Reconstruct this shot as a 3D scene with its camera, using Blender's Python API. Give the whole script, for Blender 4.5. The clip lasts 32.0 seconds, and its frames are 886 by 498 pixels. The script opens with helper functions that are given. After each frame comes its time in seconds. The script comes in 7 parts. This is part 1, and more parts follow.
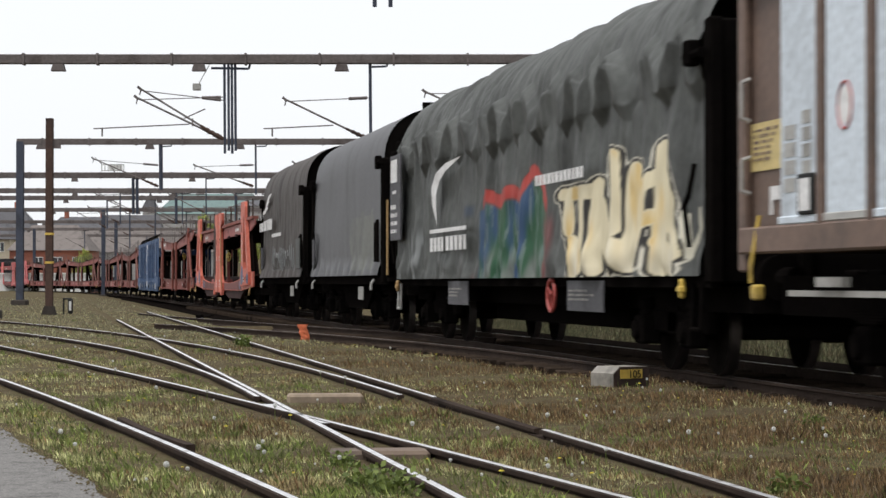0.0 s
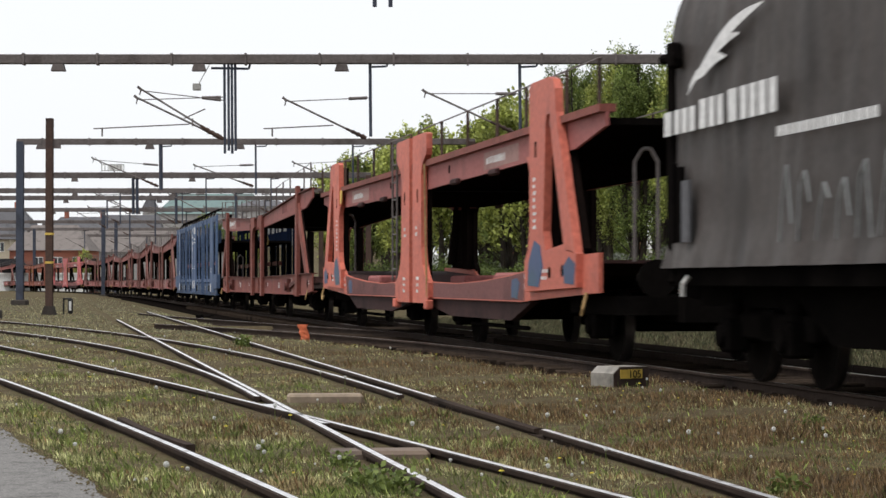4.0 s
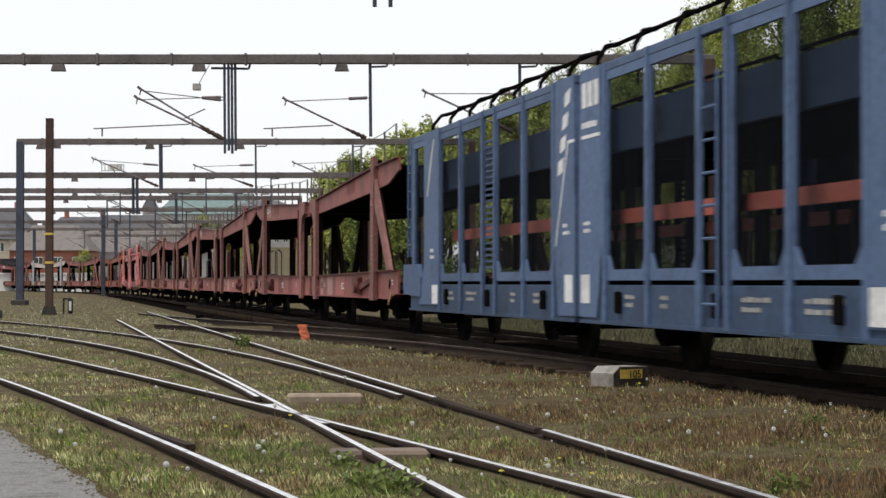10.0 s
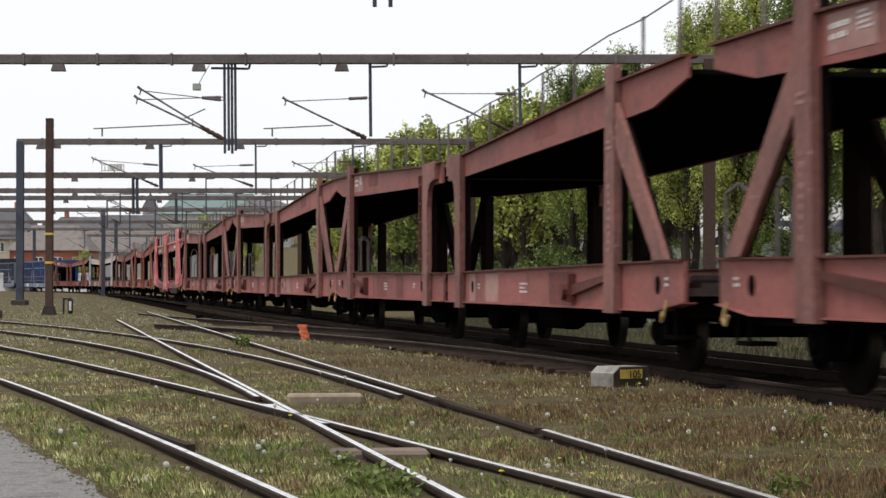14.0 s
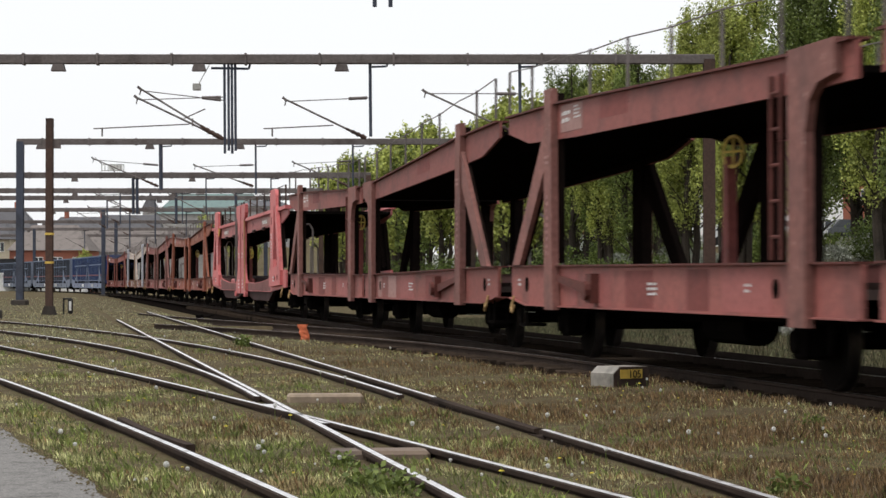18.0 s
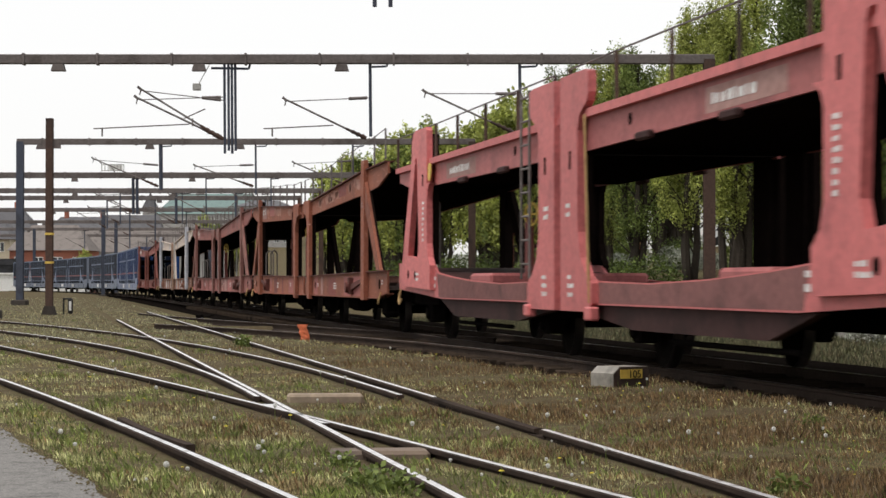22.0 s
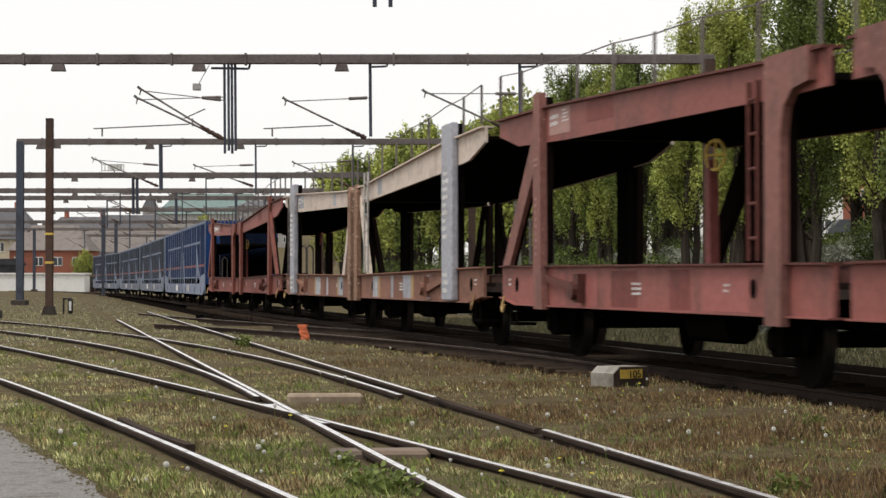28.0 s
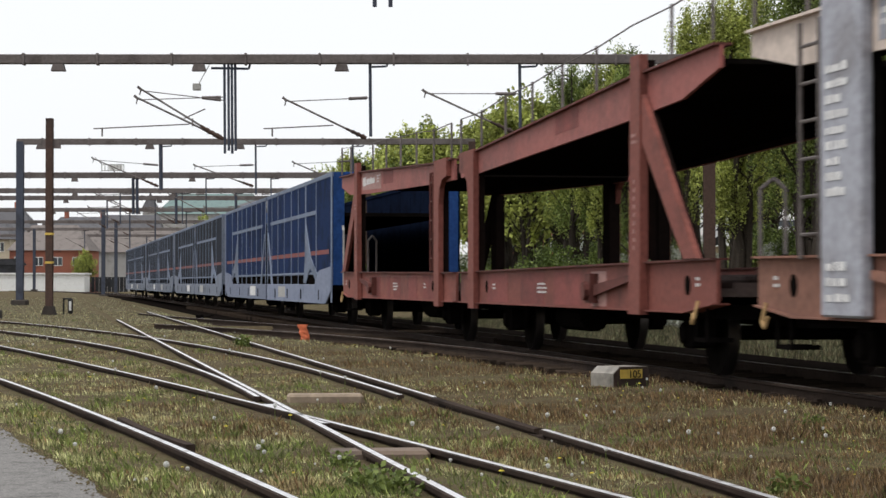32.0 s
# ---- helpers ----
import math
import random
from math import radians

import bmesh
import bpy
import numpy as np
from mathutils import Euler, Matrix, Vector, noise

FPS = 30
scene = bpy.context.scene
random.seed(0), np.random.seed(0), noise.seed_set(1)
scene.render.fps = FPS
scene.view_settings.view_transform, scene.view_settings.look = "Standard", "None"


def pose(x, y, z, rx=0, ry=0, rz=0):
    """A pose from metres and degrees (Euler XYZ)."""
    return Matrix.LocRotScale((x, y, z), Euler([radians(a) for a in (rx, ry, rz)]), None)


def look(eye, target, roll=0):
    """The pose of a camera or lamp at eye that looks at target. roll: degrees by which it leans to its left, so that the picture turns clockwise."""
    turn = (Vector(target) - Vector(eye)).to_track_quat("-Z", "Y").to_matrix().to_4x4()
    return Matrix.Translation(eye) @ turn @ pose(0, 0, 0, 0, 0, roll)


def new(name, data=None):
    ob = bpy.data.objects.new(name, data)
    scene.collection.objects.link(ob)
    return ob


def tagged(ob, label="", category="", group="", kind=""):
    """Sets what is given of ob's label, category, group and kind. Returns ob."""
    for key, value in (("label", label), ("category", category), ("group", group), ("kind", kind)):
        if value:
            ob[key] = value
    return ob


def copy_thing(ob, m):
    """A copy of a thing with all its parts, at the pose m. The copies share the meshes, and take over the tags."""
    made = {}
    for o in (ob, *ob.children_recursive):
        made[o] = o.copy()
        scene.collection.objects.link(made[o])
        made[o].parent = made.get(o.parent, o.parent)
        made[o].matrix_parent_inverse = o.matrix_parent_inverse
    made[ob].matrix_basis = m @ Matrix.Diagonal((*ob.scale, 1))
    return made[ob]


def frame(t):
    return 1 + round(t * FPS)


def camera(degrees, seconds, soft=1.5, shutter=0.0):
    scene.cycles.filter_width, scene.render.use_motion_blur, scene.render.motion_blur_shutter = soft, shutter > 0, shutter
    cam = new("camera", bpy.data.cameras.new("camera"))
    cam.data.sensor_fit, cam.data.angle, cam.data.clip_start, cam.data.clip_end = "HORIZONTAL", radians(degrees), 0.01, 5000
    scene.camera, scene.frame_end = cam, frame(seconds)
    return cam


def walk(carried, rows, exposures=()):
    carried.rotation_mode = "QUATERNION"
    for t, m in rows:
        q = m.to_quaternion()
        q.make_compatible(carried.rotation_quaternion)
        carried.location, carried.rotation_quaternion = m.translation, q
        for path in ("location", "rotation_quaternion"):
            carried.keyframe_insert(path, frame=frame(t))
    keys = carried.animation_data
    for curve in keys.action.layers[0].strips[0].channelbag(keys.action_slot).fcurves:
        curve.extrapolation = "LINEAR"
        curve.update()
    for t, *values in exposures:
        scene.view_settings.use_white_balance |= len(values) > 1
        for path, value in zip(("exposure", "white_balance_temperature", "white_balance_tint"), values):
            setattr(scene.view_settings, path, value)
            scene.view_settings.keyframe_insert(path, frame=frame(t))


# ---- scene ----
# ---- camera: it stands still, but for one small nudge near the end ----
FOV, EYE, TILT = 22.55, (0.0, 0.0, 0.954), 0.873
cam = camera(FOV, 32.0, soft=1.5, shutter=0.4)


def held(yaw=0.0):
    return pose(*EYE, 90 + TILT, 0, yaw)


walk(cam, [(0.0, held()), (24.5, held()), (24.7, held(-0.075)), (24.9, held(-0.152)), (25.1, held(-0.146)),
           (25.3, held(-0.085)), (25.5, held()), (32.0, held())],
     exposures=[(0.0, 0.03, 6250, 10), (12.0, 0.03, 6300, 10), (19.0, 0.03, 6350, 10), (22.0, 0.03, 6500, 10), (25.0, 0.03, 6700, 10), (28.5, 0.03, 6550, 10), (31.0, 0.03, 6280, 10), (32.0, 0.03, 6280, 10)])

# ---- world, sun, exposure: a bright, hazy white sky ----
SUN_UP, SUN_AZ = radians(66), radians(235)
world = bpy.data.worlds.new("overcast_sky")
world.use_nodes = True
scene.world = world
wn, wl = world.node_tree.nodes, world.node_tree.links
sky = wn.new("ShaderNodeTexSky")
sky.sky_type, sky.sun_disc, sky.sun_elevation, sky.sun_rotation = 'NISHITA', False, SUN_UP, SUN_AZ
sky.dust_density, sky.air_density, sky.ozone_density = 1.5, 1.0, 1.0
calm = wn.new("ShaderNodeHueSaturation")
calm.inputs["Saturation"].default_value = 0.22
cloud = wn.new("ShaderNodeMix")
cloud.data_type = 'RGBA'
cloud.inputs["Factor"].default_value, cloud.inputs["B"].default_value = 0.75, (10.15, 10.1, 10.0, 1)
wl.new(sky.outputs[0], calm.inputs["Color"])
wl.new(calm.outputs[0], cloud.inputs["A"])
wl.new(cloud.outputs["Result"], wn["Background"].inputs["Color"])
wn["Background"].inputs["Strength"].default_value = 0.111
sun = new("sun", bpy.data.lights.new("sun", 'SUN'))
sun.data.energy, sun.data.angle, sun.data.color = 2.5, radians(28), (1.0, 0.96, 0.9)
sun.matrix_world = look((0, 0, 0), (-math.sin(SUN_AZ) * math.cos(SUN_UP), -math.cos(SUN_AZ) * math.cos(SUN_UP), -math.sin(SUN_UP)))

# ---- the train's line and speed ----
KS = np.array([-60, 0, 30, 60, 90, 120, 150, 175, 200, 225, 250, 280, 320, 380.0])
KV = np.array([0, 0, 0, 0, 0, 0.0001, 0.0010, 0.0022, 0.0017, 0.0006, 0.0003, 0.0003, 0.0003, 0.0003])
VT = np.arange(0, 33, 4.0)
VV = np.array([10.32, 11.05, 11.53, 11.51, 11.26, 11.07, 11.08, 10.24, 9.33])
SG = np.arange(-420, 600, 1.0)
_a = np.cumsum(np.interp(SG, KS, KV))
_a = _a - np.interp(0, SG, _a) + 0.1775
_x = np.concatenate([[0], np.cumsum(-(np.sin(_a[1:]) + np.sin(_a[:-1])) / 2)])
_y = np.concatenate([[0], np.cumsum((np.cos(_a[1:]) + np.cos(_a[:-1])) / 2)])
LINE_X = _x - np.interp(0, SG, _x) + 3.456
LINE_Y = _y - np.interp(0, SG, _y) + 24.05
TG = np.arange(0, 32.01, 0.05)
_v = np.interp(TG, VT, VV)
GONE = np.concatenate([[0], np.cumsum((_v[1:] + _v[:-1]) / 2 * 0.05)])


def line(s, w=0.0):
    """The point w metres to the camera's side of the train line, s metres along it away from the camera, and its heading."""
    a = float(np.interp(s, SG, _a))
    return float(np.interp(s, SG, LINE_X)) - w * math.cos(a), float(np.interp(s, SG, LINE_Y)) - w * math.sin(a), a


def gone(t):
    return float(np.interp(t, TG, GONE))


def wagon_pose(u, half, t):
    s = u - gone(t)
    (x0, y0, _), (x1, y1, _) = line(s - half), line(s + half)
    return pose((x0 + x1) / 2, (y0 + y1) / 2, 0, 0, 0, math.degrees(math.atan2(y0 - y1, x0 - x1)))


# ---- materials ----
def material(name, rough=0.7, metal=0.0):
    m = bpy.data.materials.new(name)
    m.use_nodes = True
    b = m.node_tree.nodes["Principled BSDF"]
    b.inputs["Roughness"].default_value, b.inputs["Metallic"].default_value = rough, metal
    return m, m.node_tree.nodes, m.node_tree.links, b


def worn(name, base, dirt, rough=0.65, metal=0.0, scale=1.2, amount=0.5, streak=1.0, bump=0.15, fine=14.0, spread=0.12, spots=None, spot_amount=0.0, shine=0.4):
    """Paint or other coat: base colour, dirt in patches and streaks, fine grain, and small spots of a third colour."""
    m, n, l, b = material(name, rough, metal)
    b.inputs["Specular IOR Level"].default_value = shine
    tc = n.new("ShaderNodeTexCoord")
    mp = n.new("ShaderNodeMapping")
    mp.inputs["Scale"].default_value = (streak, streak, 1.0 / streak if streak > 1 else 1.0)
    info = n.new("ShaderNodeObjectInfo")
    shift = n.new("ShaderNodeVectorMath")
    shift.operation = 'ADD'
    mul = n.new("ShaderNodeMath")
    mul.operation, mul.inputs[1].default_value = 'MULTIPLY', 37.0
    l.new(info.outputs["Random"], mul.inputs[0])
    l.new(tc.outputs["Object"], shift.inputs[0])
    l.new(mul.outputs[0], shift.inputs[1])
    l.new(shift.outputs[0], mp.inputs[0])
    big = n.new("ShaderNodeTexNoise")
    big.inputs["Scale"].default_value, big.inputs["Detail"].default_value, big.inputs["Roughness"].default_value = scale, 8, 0.65
    l.new(mp.outputs[0], big.inputs["Vector"])
    ramp = n.new("ShaderNodeMapRange")
    ramp.inputs["From Min"].default_value, ramp.inputs["From Max"].default_value = 0.62 - 0.28 * amount, 0.80 - 0.22 * amount
    l.new(big.outputs["Fac"], ramp.inputs["Value"])
    grain = n.new("ShaderNodeTexNoise")
    grain.inputs["Scale"].default_value, grain.inputs["Detail"].default_value = fine, 6
    l.new(shift.outputs[0], grain.inputs["Vector"])
    mix = n.new("ShaderNodeMix")
    mix.data_type = 'RGBA'
    mix.inputs["A"].default_value, mix.inputs["B"].default_value = (*base, 1), (*dirt, 1)
    l.new(ramp.outputs[0], mix.inputs["Factor"])
    colour = mix.outputs["Result"]
    if spots:
        sp = n.new("ShaderNodeMapRange")
        sp.inputs["From Min"].default_value, sp.inputs["From Max"].default_value = 0.70 - spot_amount, 0.74 - spot_amount
        l.new(grain.outputs["Fac"], sp.inputs["Value"])
        m2 = n.new("ShaderNodeMix")
        m2.data_type = 'RGBA'
        m2.inputs["B"].default_value = (*spots, 1)
        l.new(sp.outputs[0], m2.inputs["Factor"])
        l.new(colour, m2.inputs["A"])
        colour = m2.outputs["Result"]
    hsv = n.new("ShaderNodeHueSaturation")
    val = n.new("ShaderNodeMapRange")
    val.inputs["To Min"].default_value, val.inputs["To Max"].default_value = 1 - spread, 1 + spread
    l.new(info.outputs["Random"], val.inputs["Value"])
    g2 = n.new("ShaderNodeMapRange")
    g2.inputs["From Min"].default_value, g2.inputs["From Max"].default_value = 0.3, 0.7
    g2.inputs["To Min"].default_value, g2.inputs["To Max"].default_value = 0.82, 1.18
    l.new(grain.outputs["Fac"], g2.inputs["Value"])
    both = n.new("ShaderNodeMath")
    both.operation = 'MULTIPLY'
    l.new(val.outputs[0], both.inputs[0])
    l.new(g2.outputs[0], both.inputs[1])
    l.new(both.outputs[0], hsv.inputs["Value"])
    l.new(colour, hsv.inputs["Color"])
    l.new(hsv.outputs[0], b.inputs["Base Color"])
    if bump:
        bp = n.new("ShaderNodeBump")
        bp.inputs["Strength"].default_value, bp.inputs["Distance"].default_value = bump, 0.01
        l.new(grain.outputs["Fac"], bp.inputs["Height"])
        l.new(bp.outputs[0], b.inputs["Normal"])
    return m


RED = worn("oxide_red_paint", (0.258, 0.089, 0.077), (0.145, 0.064, 0.057), 0.6, amount=0.48, streak=1.0, spots=(0.10, 0.045, 0.035), spot_amount=0.02, shine=0.14)
POST_RED = worn("grey_bleached_red_paint", (0.215, 0.098, 0.084), (0.12, 0.066, 0.060), 0.65, scale=1.6, amount=0.5, streak=1.4, spots=(0.34, 0.22, 0.20), spot_amount=0.01, shine=0.12)
RED_PATCH = worn("touched_up_red_paint", (0.31, 0.105, 0.096), (0.19, 0.073, 0.068), 0.6, amount=0.3, shine=0.14)
RED_FLANGE = worn("dark_red_flange_paint", (0.10, 0.032, 0.026), (0.05, 0.02, 0.017), 0.7, amount=0.5, shine=0.2)
RED_DARK = worn("older_dark_red_paint", (0.19, 0.057, 0.050), (0.10, 0.038, 0.035), 0.65, amount=0.4, shine=0.14)
CHALK = worn("chalky_bleached_pink_paint", (0.40, 0.215, 0.17), (0.25, 0.105, 0.078), 0.7, scale=3.0, amount=0.6, shine=0.1)
PALE_PINK = worn("bleached_pinkish_grey_paint", (0.34, 0.20, 0.18), (0.25, 0.12, 0.105), 0.65, amount=0.35, shine=0.14)
BROWN = worn("brown_oxide_paint", (0.20, 0.068, 0.054), (0.10, 0.042, 0.036), 0.65, amount=0.4, shine=0.14)
FADED = worn("faded_orange_brown_paint", (0.25, 0.088, 0.055), (0.15, 0.055, 0.038), 0.65, amount=0.4, spots=(0.5, 0.3, 0.24), spot_amount=0.03, shine=0.14)
ORANGE_RED = worn("bright_orange_red_paint", (0.53, 0.145, 0.10), (0.29, 0.08, 0.063), 0.5, amount=0.35, shine=0.14)
PINK_DULL = worn("dulled_pinkish_red_paint", (0.36, 0.115, 0.112), (0.22, 0.075, 0.075), 0.55, amount=0.45, shine=0.14)
PINK_RED = worn("bright_pinkish_red_paint", (0.50, 0.14, 0.138), (0.30, 0.085, 0.088), 0.5, amount=0.3, shine=0.14)
SILL_DUST = worn("dusty_purplish_brown_paint", (0.19, 0.088, 0.084), (0.11, 0.056, 0.054), 0.7, amount=0.45, shine=0.08)
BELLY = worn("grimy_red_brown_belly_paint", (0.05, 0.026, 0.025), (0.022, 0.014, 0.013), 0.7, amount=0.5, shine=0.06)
# shade beneath the wagons is put into the underframe, deck and wheel colours
SHADOW_STEEL = worn("shade_dark_grimy_steel", (0.007, 0.006, 0.0055), (0.004, 0.0035, 0.0035), 0.95, amount=0.5, shine=0.0)
DECK = worn("shade_black_deck_plate", (0.006, 0.005, 0.0045), (0.004, 0.0035, 0.003), 0.95, amount=0.5, shine=0.0)
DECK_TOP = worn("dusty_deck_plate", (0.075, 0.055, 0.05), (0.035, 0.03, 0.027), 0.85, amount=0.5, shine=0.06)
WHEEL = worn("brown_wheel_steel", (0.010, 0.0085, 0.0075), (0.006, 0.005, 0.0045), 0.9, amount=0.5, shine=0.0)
TREAD = worn("polished_wheel_tread", (0.22, 0.2, 0.19), (0.1, 0.09, 0.085), 0.4, metal=1.0, amount=0.3)
CREAM = worn("weathered_cream_paint", (0.56, 0.47, 0.41), (0.38, 0.30, 0.255), 0.6, amount=0.35, shine=0.14)
PALE_GREY = worn("pale_grey_paint", (0.34, 0.345, 0.385), (0.21, 0.20, 0.21), 0.6, amount=0.35, shine=0.14)
OCHRE = worn("ochre_primer_paint", (0.40, 0.26, 0.12), (0.27, 0.16, 0.085), 0.65, amount=0.3, shine=0.14)
POST_RUST = worn("streaky_rust_and_cream_paint", (0.24, 0.145, 0.10), (0.085, 0.05, 0.04), 0.75, scale=1.4, amount=0.5, streak=2.0, spots=(0.50, 0.40, 0.32), spot_amount=0.07, shine=0.1)
RUST_BROWN = worn("rusty_brown_primer", (0.22, 0.11, 0.08), (0.12, 0.065, 0.05), 0.75, amount=0.45, shine=0.14)
BLUE = worn("dusty_mid_blue_paint", (0.044, 0.068, 0.118), (0.026, 0.038, 0.062), 0.5, amount=0.4, shine=0.04)
BLUE_LIGHT = worn("scuffed_light_blue_paint", (0.082, 0.120, 0.205), (0.046, 0.068, 0.118), 0.5, amount=0.4, shine=0.04)
DEEP_BLUE = worn("deep_blue_paint", (0.022, 0.060, 0.19), (0.014, 0.032, 0.09), 0.5, amount=0.35, shine=0.04)
BLUE_GREY = worn("blue_grey_paint", (0.16, 0.18, 0.225), (0.085, 0.10, 0.125), 0.55, amount=0.4, shine=0.04)
BLUE_PALE = worn("pale_blue_grey_paint", (0.155, 0.185, 0.25), (0.09, 0.11, 0.15), 0.55, amount=0.4, shine=0.04)
LILAC = worn("pale_lilac_blue_paint", (0.19, 0.215, 0.29), (0.115, 0.135, 0.19), 0.55, amount=0.4, shine=0.04)
WHITE = worn("chalky_white_marking", (0.66, 0.65, 0.64), (0.45, 0.43, 0.42), 0.6, amount=0.35, spread=0.05)
YELLOW = worn("worn_yellow_paint", (0.60, 0.42, 0.08), (0.35, 0.24, 0.08), 0.55, amount=0.3)
TARP_GREY = worn("dirty_grey_green_tarpaulin", (0.074, 0.077, 0.073), (0.034, 0.035, 0.033), 0.6, scale=0.8, amount=0.5, streak=1.6, bump=0.3, fine=9, shine=0.2)
SPRAYED = TARP_GREY.copy()
SPRAYED.name = "sprayed_grey_green_tarpaulin"
_n, _l = SPRAYED.node_tree.nodes, SPRAYED.node_tree.links
_at, _x1, _b1 = _n.new("ShaderNodeAttribute"), _n.new("ShaderNodeMix"), _n["Principled BSDF"].inputs["Base Color"]
_at.attribute_name, _x1.data_type = "spray", 'RGBA'
_l.new(_b1.links[0].from_socket, _x1.inputs["A"])
_l.new(_at.outputs["Color"], _x1.inputs["B"])
_l.new(_at.outputs["Alpha"], _x1.inputs["Factor"])
_l.new(_x1.outputs["Result"], _b1)
TARP_SMOOTH = worn("smooth_slate_grey_tarpaulin", (0.076, 0.075, 0.079), (0.048, 0.047, 0.048), 0.5, scale=0.7, amount=0.35, streak=1.5, bump=0.15, shine=0.25)
TARP_BROWN = worn("brownish_grey_tarpaulin", (0.060, 0.051, 0.047), (0.031, 0.026, 0.024), 0.6, scale=0.8, amount=0.5, streak=1.6, bump=0.3, shine=0.2)
SPRAY_BLUE = worn("dark_blue_spray_paint", (0.032, 0.06, 0.14), (0.03, 0.085, 0.085), 0.5, amount=0.5)
SPRAY_RED = worn("red_spray_paint", (0.34, 0.055, 0.045), (0.16, 0.04, 0.035), 0.5, amount=0.4)
SPRAY_GREY = worn("silver_grey_spray_paint", (0.20, 0.21, 0.21), (0.11, 0.115, 0.115), 0.5, amount=0.5)
BODY_BROWN = worn("dark_brown_wagon_paint", (0.13, 0.085, 0.065), (0.07, 0.05, 0.04), 0.6, amount=0.45)
DOOR_GREY = worn("pale_blue_grey_door_paint", (0.52, 0.57, 0.62), (0.33, 0.36, 0.39), 0.5, amount=0.25)
RAIL_TOP = worn("polished_rail_head", (0.88, 0.87, 0.88), (0.30, 0.28, 0.27), 0.38, metal=1.0, amount=0.45, scale=7.0, spread=0.05)
RAIL_DULL = worn("dull_rail_head", (0.24, 0.21, 0.195), (0.14, 0.12, 0.11), 0.4, metal=0.8, amount=0.4)
RAIL_SIDE = worn("rusty_rail_web", (0.042, 0.030, 0.024), (0.020, 0.015, 0.013), 0.9, amount=0.5, shine=0.05)
SLEEPER = worn("dark_creosoted_sleeper", (0.046, 0.034, 0.026), (0.014, 0.011, 0.0095), 0.85, amount=0.4, shine=0.0)
OLD_TIMBER = worn("worn_brown_timber", (0.145, 0.105, 0.078), (0.06, 0.045, 0.036), 0.85, amount=0.5)
TIMBER = worn("weathered_grey_brown_timber", (0.27, 0.21, 0.15), (0.15, 0.11, 0.085), 0.85, amount=0.5)
STEEL = worn("dull_brown_grey_mast_steel", (0.145, 0.125, 0.12), (0.085, 0.07, 0.065), 0.7, amount=0.45, shine=0.2)
STEEL_BLUE = worn("blue_grey_tube_steel", (0.055, 0.062, 0.085), (0.035, 0.037, 0.048), 0.5, amount=0.4, shine=0.2)
RUST_POST = worn("rusty_mast_steel", (0.075, 0.046, 0.036), (0.035, 0.026, 0.024), 0.75, amount=0.5, shine=0.2)
DARK_CONCRETE = worn("grimy_dark_concrete", (0.060, 0.052, 0.046), (0.030, 0.026, 0.024), 0.9, amount=0.5, shine=0.1)
CONCRETE = worn("grey_concrete", (0.30, 0.29, 0.27), (0.19, 0.18, 0.165), 0.85, amount=0.4)
BOX_METAL = worn("dull_bronze_grey_metal", (0.24, 0.22, 0.19), (0.11, 0.10, 0.085), 0.5, amount=0.5, scale=5)
PALE_METAL = worn("pale_galvanised_metal", (0.36, 0.35, 0.33), (0.22, 0.21, 0.195), 0.5, amount=0.35)
BARK = worn("grey_brown_bark", (0.045, 0.036, 0.028), (0.022, 0.018, 0.015), 0.9, amount=0.5, shine=0.2)
BRICK = worn("red_brick", (0.32, 0.12, 0.08), (0.22, 0.085, 0.06), 0.85, amount=0.4, shine=0.2)
TILE = worn("dark_brown_grey_roof_tile", (0.155, 0.135, 0.125), (0.10, 0.085, 0.08), 0.8, amount=0.45, shine=0.2)
SLATE = worn("dark_slate_roofing", (0.09, 0.088, 0.095), (0.06, 0.058, 0.06), 0.7, amount=0.4, shine=0.2)
COPPER = worn("pale_green_copper_roofing", (0.14, 0.205, 0.195), (0.10, 0.15, 0.15), 0.6, amount=0.4)
RENDER_GREY = worn("grey_render", (0.33, 0.32, 0.31), (0.24, 0.23, 0.22), 0.85, amount=0.4)
RENDER_PALE = worn("pale_yellow_render", (0.52, 0.46, 0.34), (0.42, 0.37, 0.28), 0.85, amount=0.3)
WHITEWASH = worn("white_painted_wall", (0.72, 0.72, 0.70), (0.58, 0.57, 0.55), 0.7, amount=0.3)
TENT = worn("white_canvas", (0.80, 0.80, 0.80), (0.68, 0.68, 0.68), 0.6, amount=0.3)
BLACK_BOARD = worn("black_boards", (0.035, 0.035, 0.038), (0.02, 0.02, 0.02), 0.7, shine=0.06)
FLAG_ORANGE = worn("faded_orange_red_cloth", (0.62, 0.16, 0.07), (0.42, 0.10, 0.05), 0.8, amount=0.4)
CAR_WHITE = worn("white_car_paint", (0.75, 0.76, 0.77), (0.62, 0.63, 0.64), 0.25, amount=0.3)
CAR_DARK = worn("dark_grey_car_paint", (0.06, 0.065, 0.07), (0.04, 0.042, 0.045), 0.25, amount=0.3)
# stands for unlit inner faces: the shade is put into the colour
INNER_SHADE = worn("shaded_inner_steel", (0.011, 0.0075, 0.0065), (0.007, 0.0055, 0.005), 0.9, amount=0.5, shine=0.0)
RUBBER = worn("black_rubber", (0.02, 0.02, 0.02), (0.03, 0.028, 0.026), 0.8, shine=0.06)
SIGN_BLACK = worn("black_lettering", (0.02, 0.02, 0.02), (0.03, 0.03, 0.03), 0.6, shine=0.06)


def glass(name, tint, rough=0.1):
    m, n, l, b = material(name, rough)
    b.inputs["Base Color"].default_value = (*tint, 1)
    return m


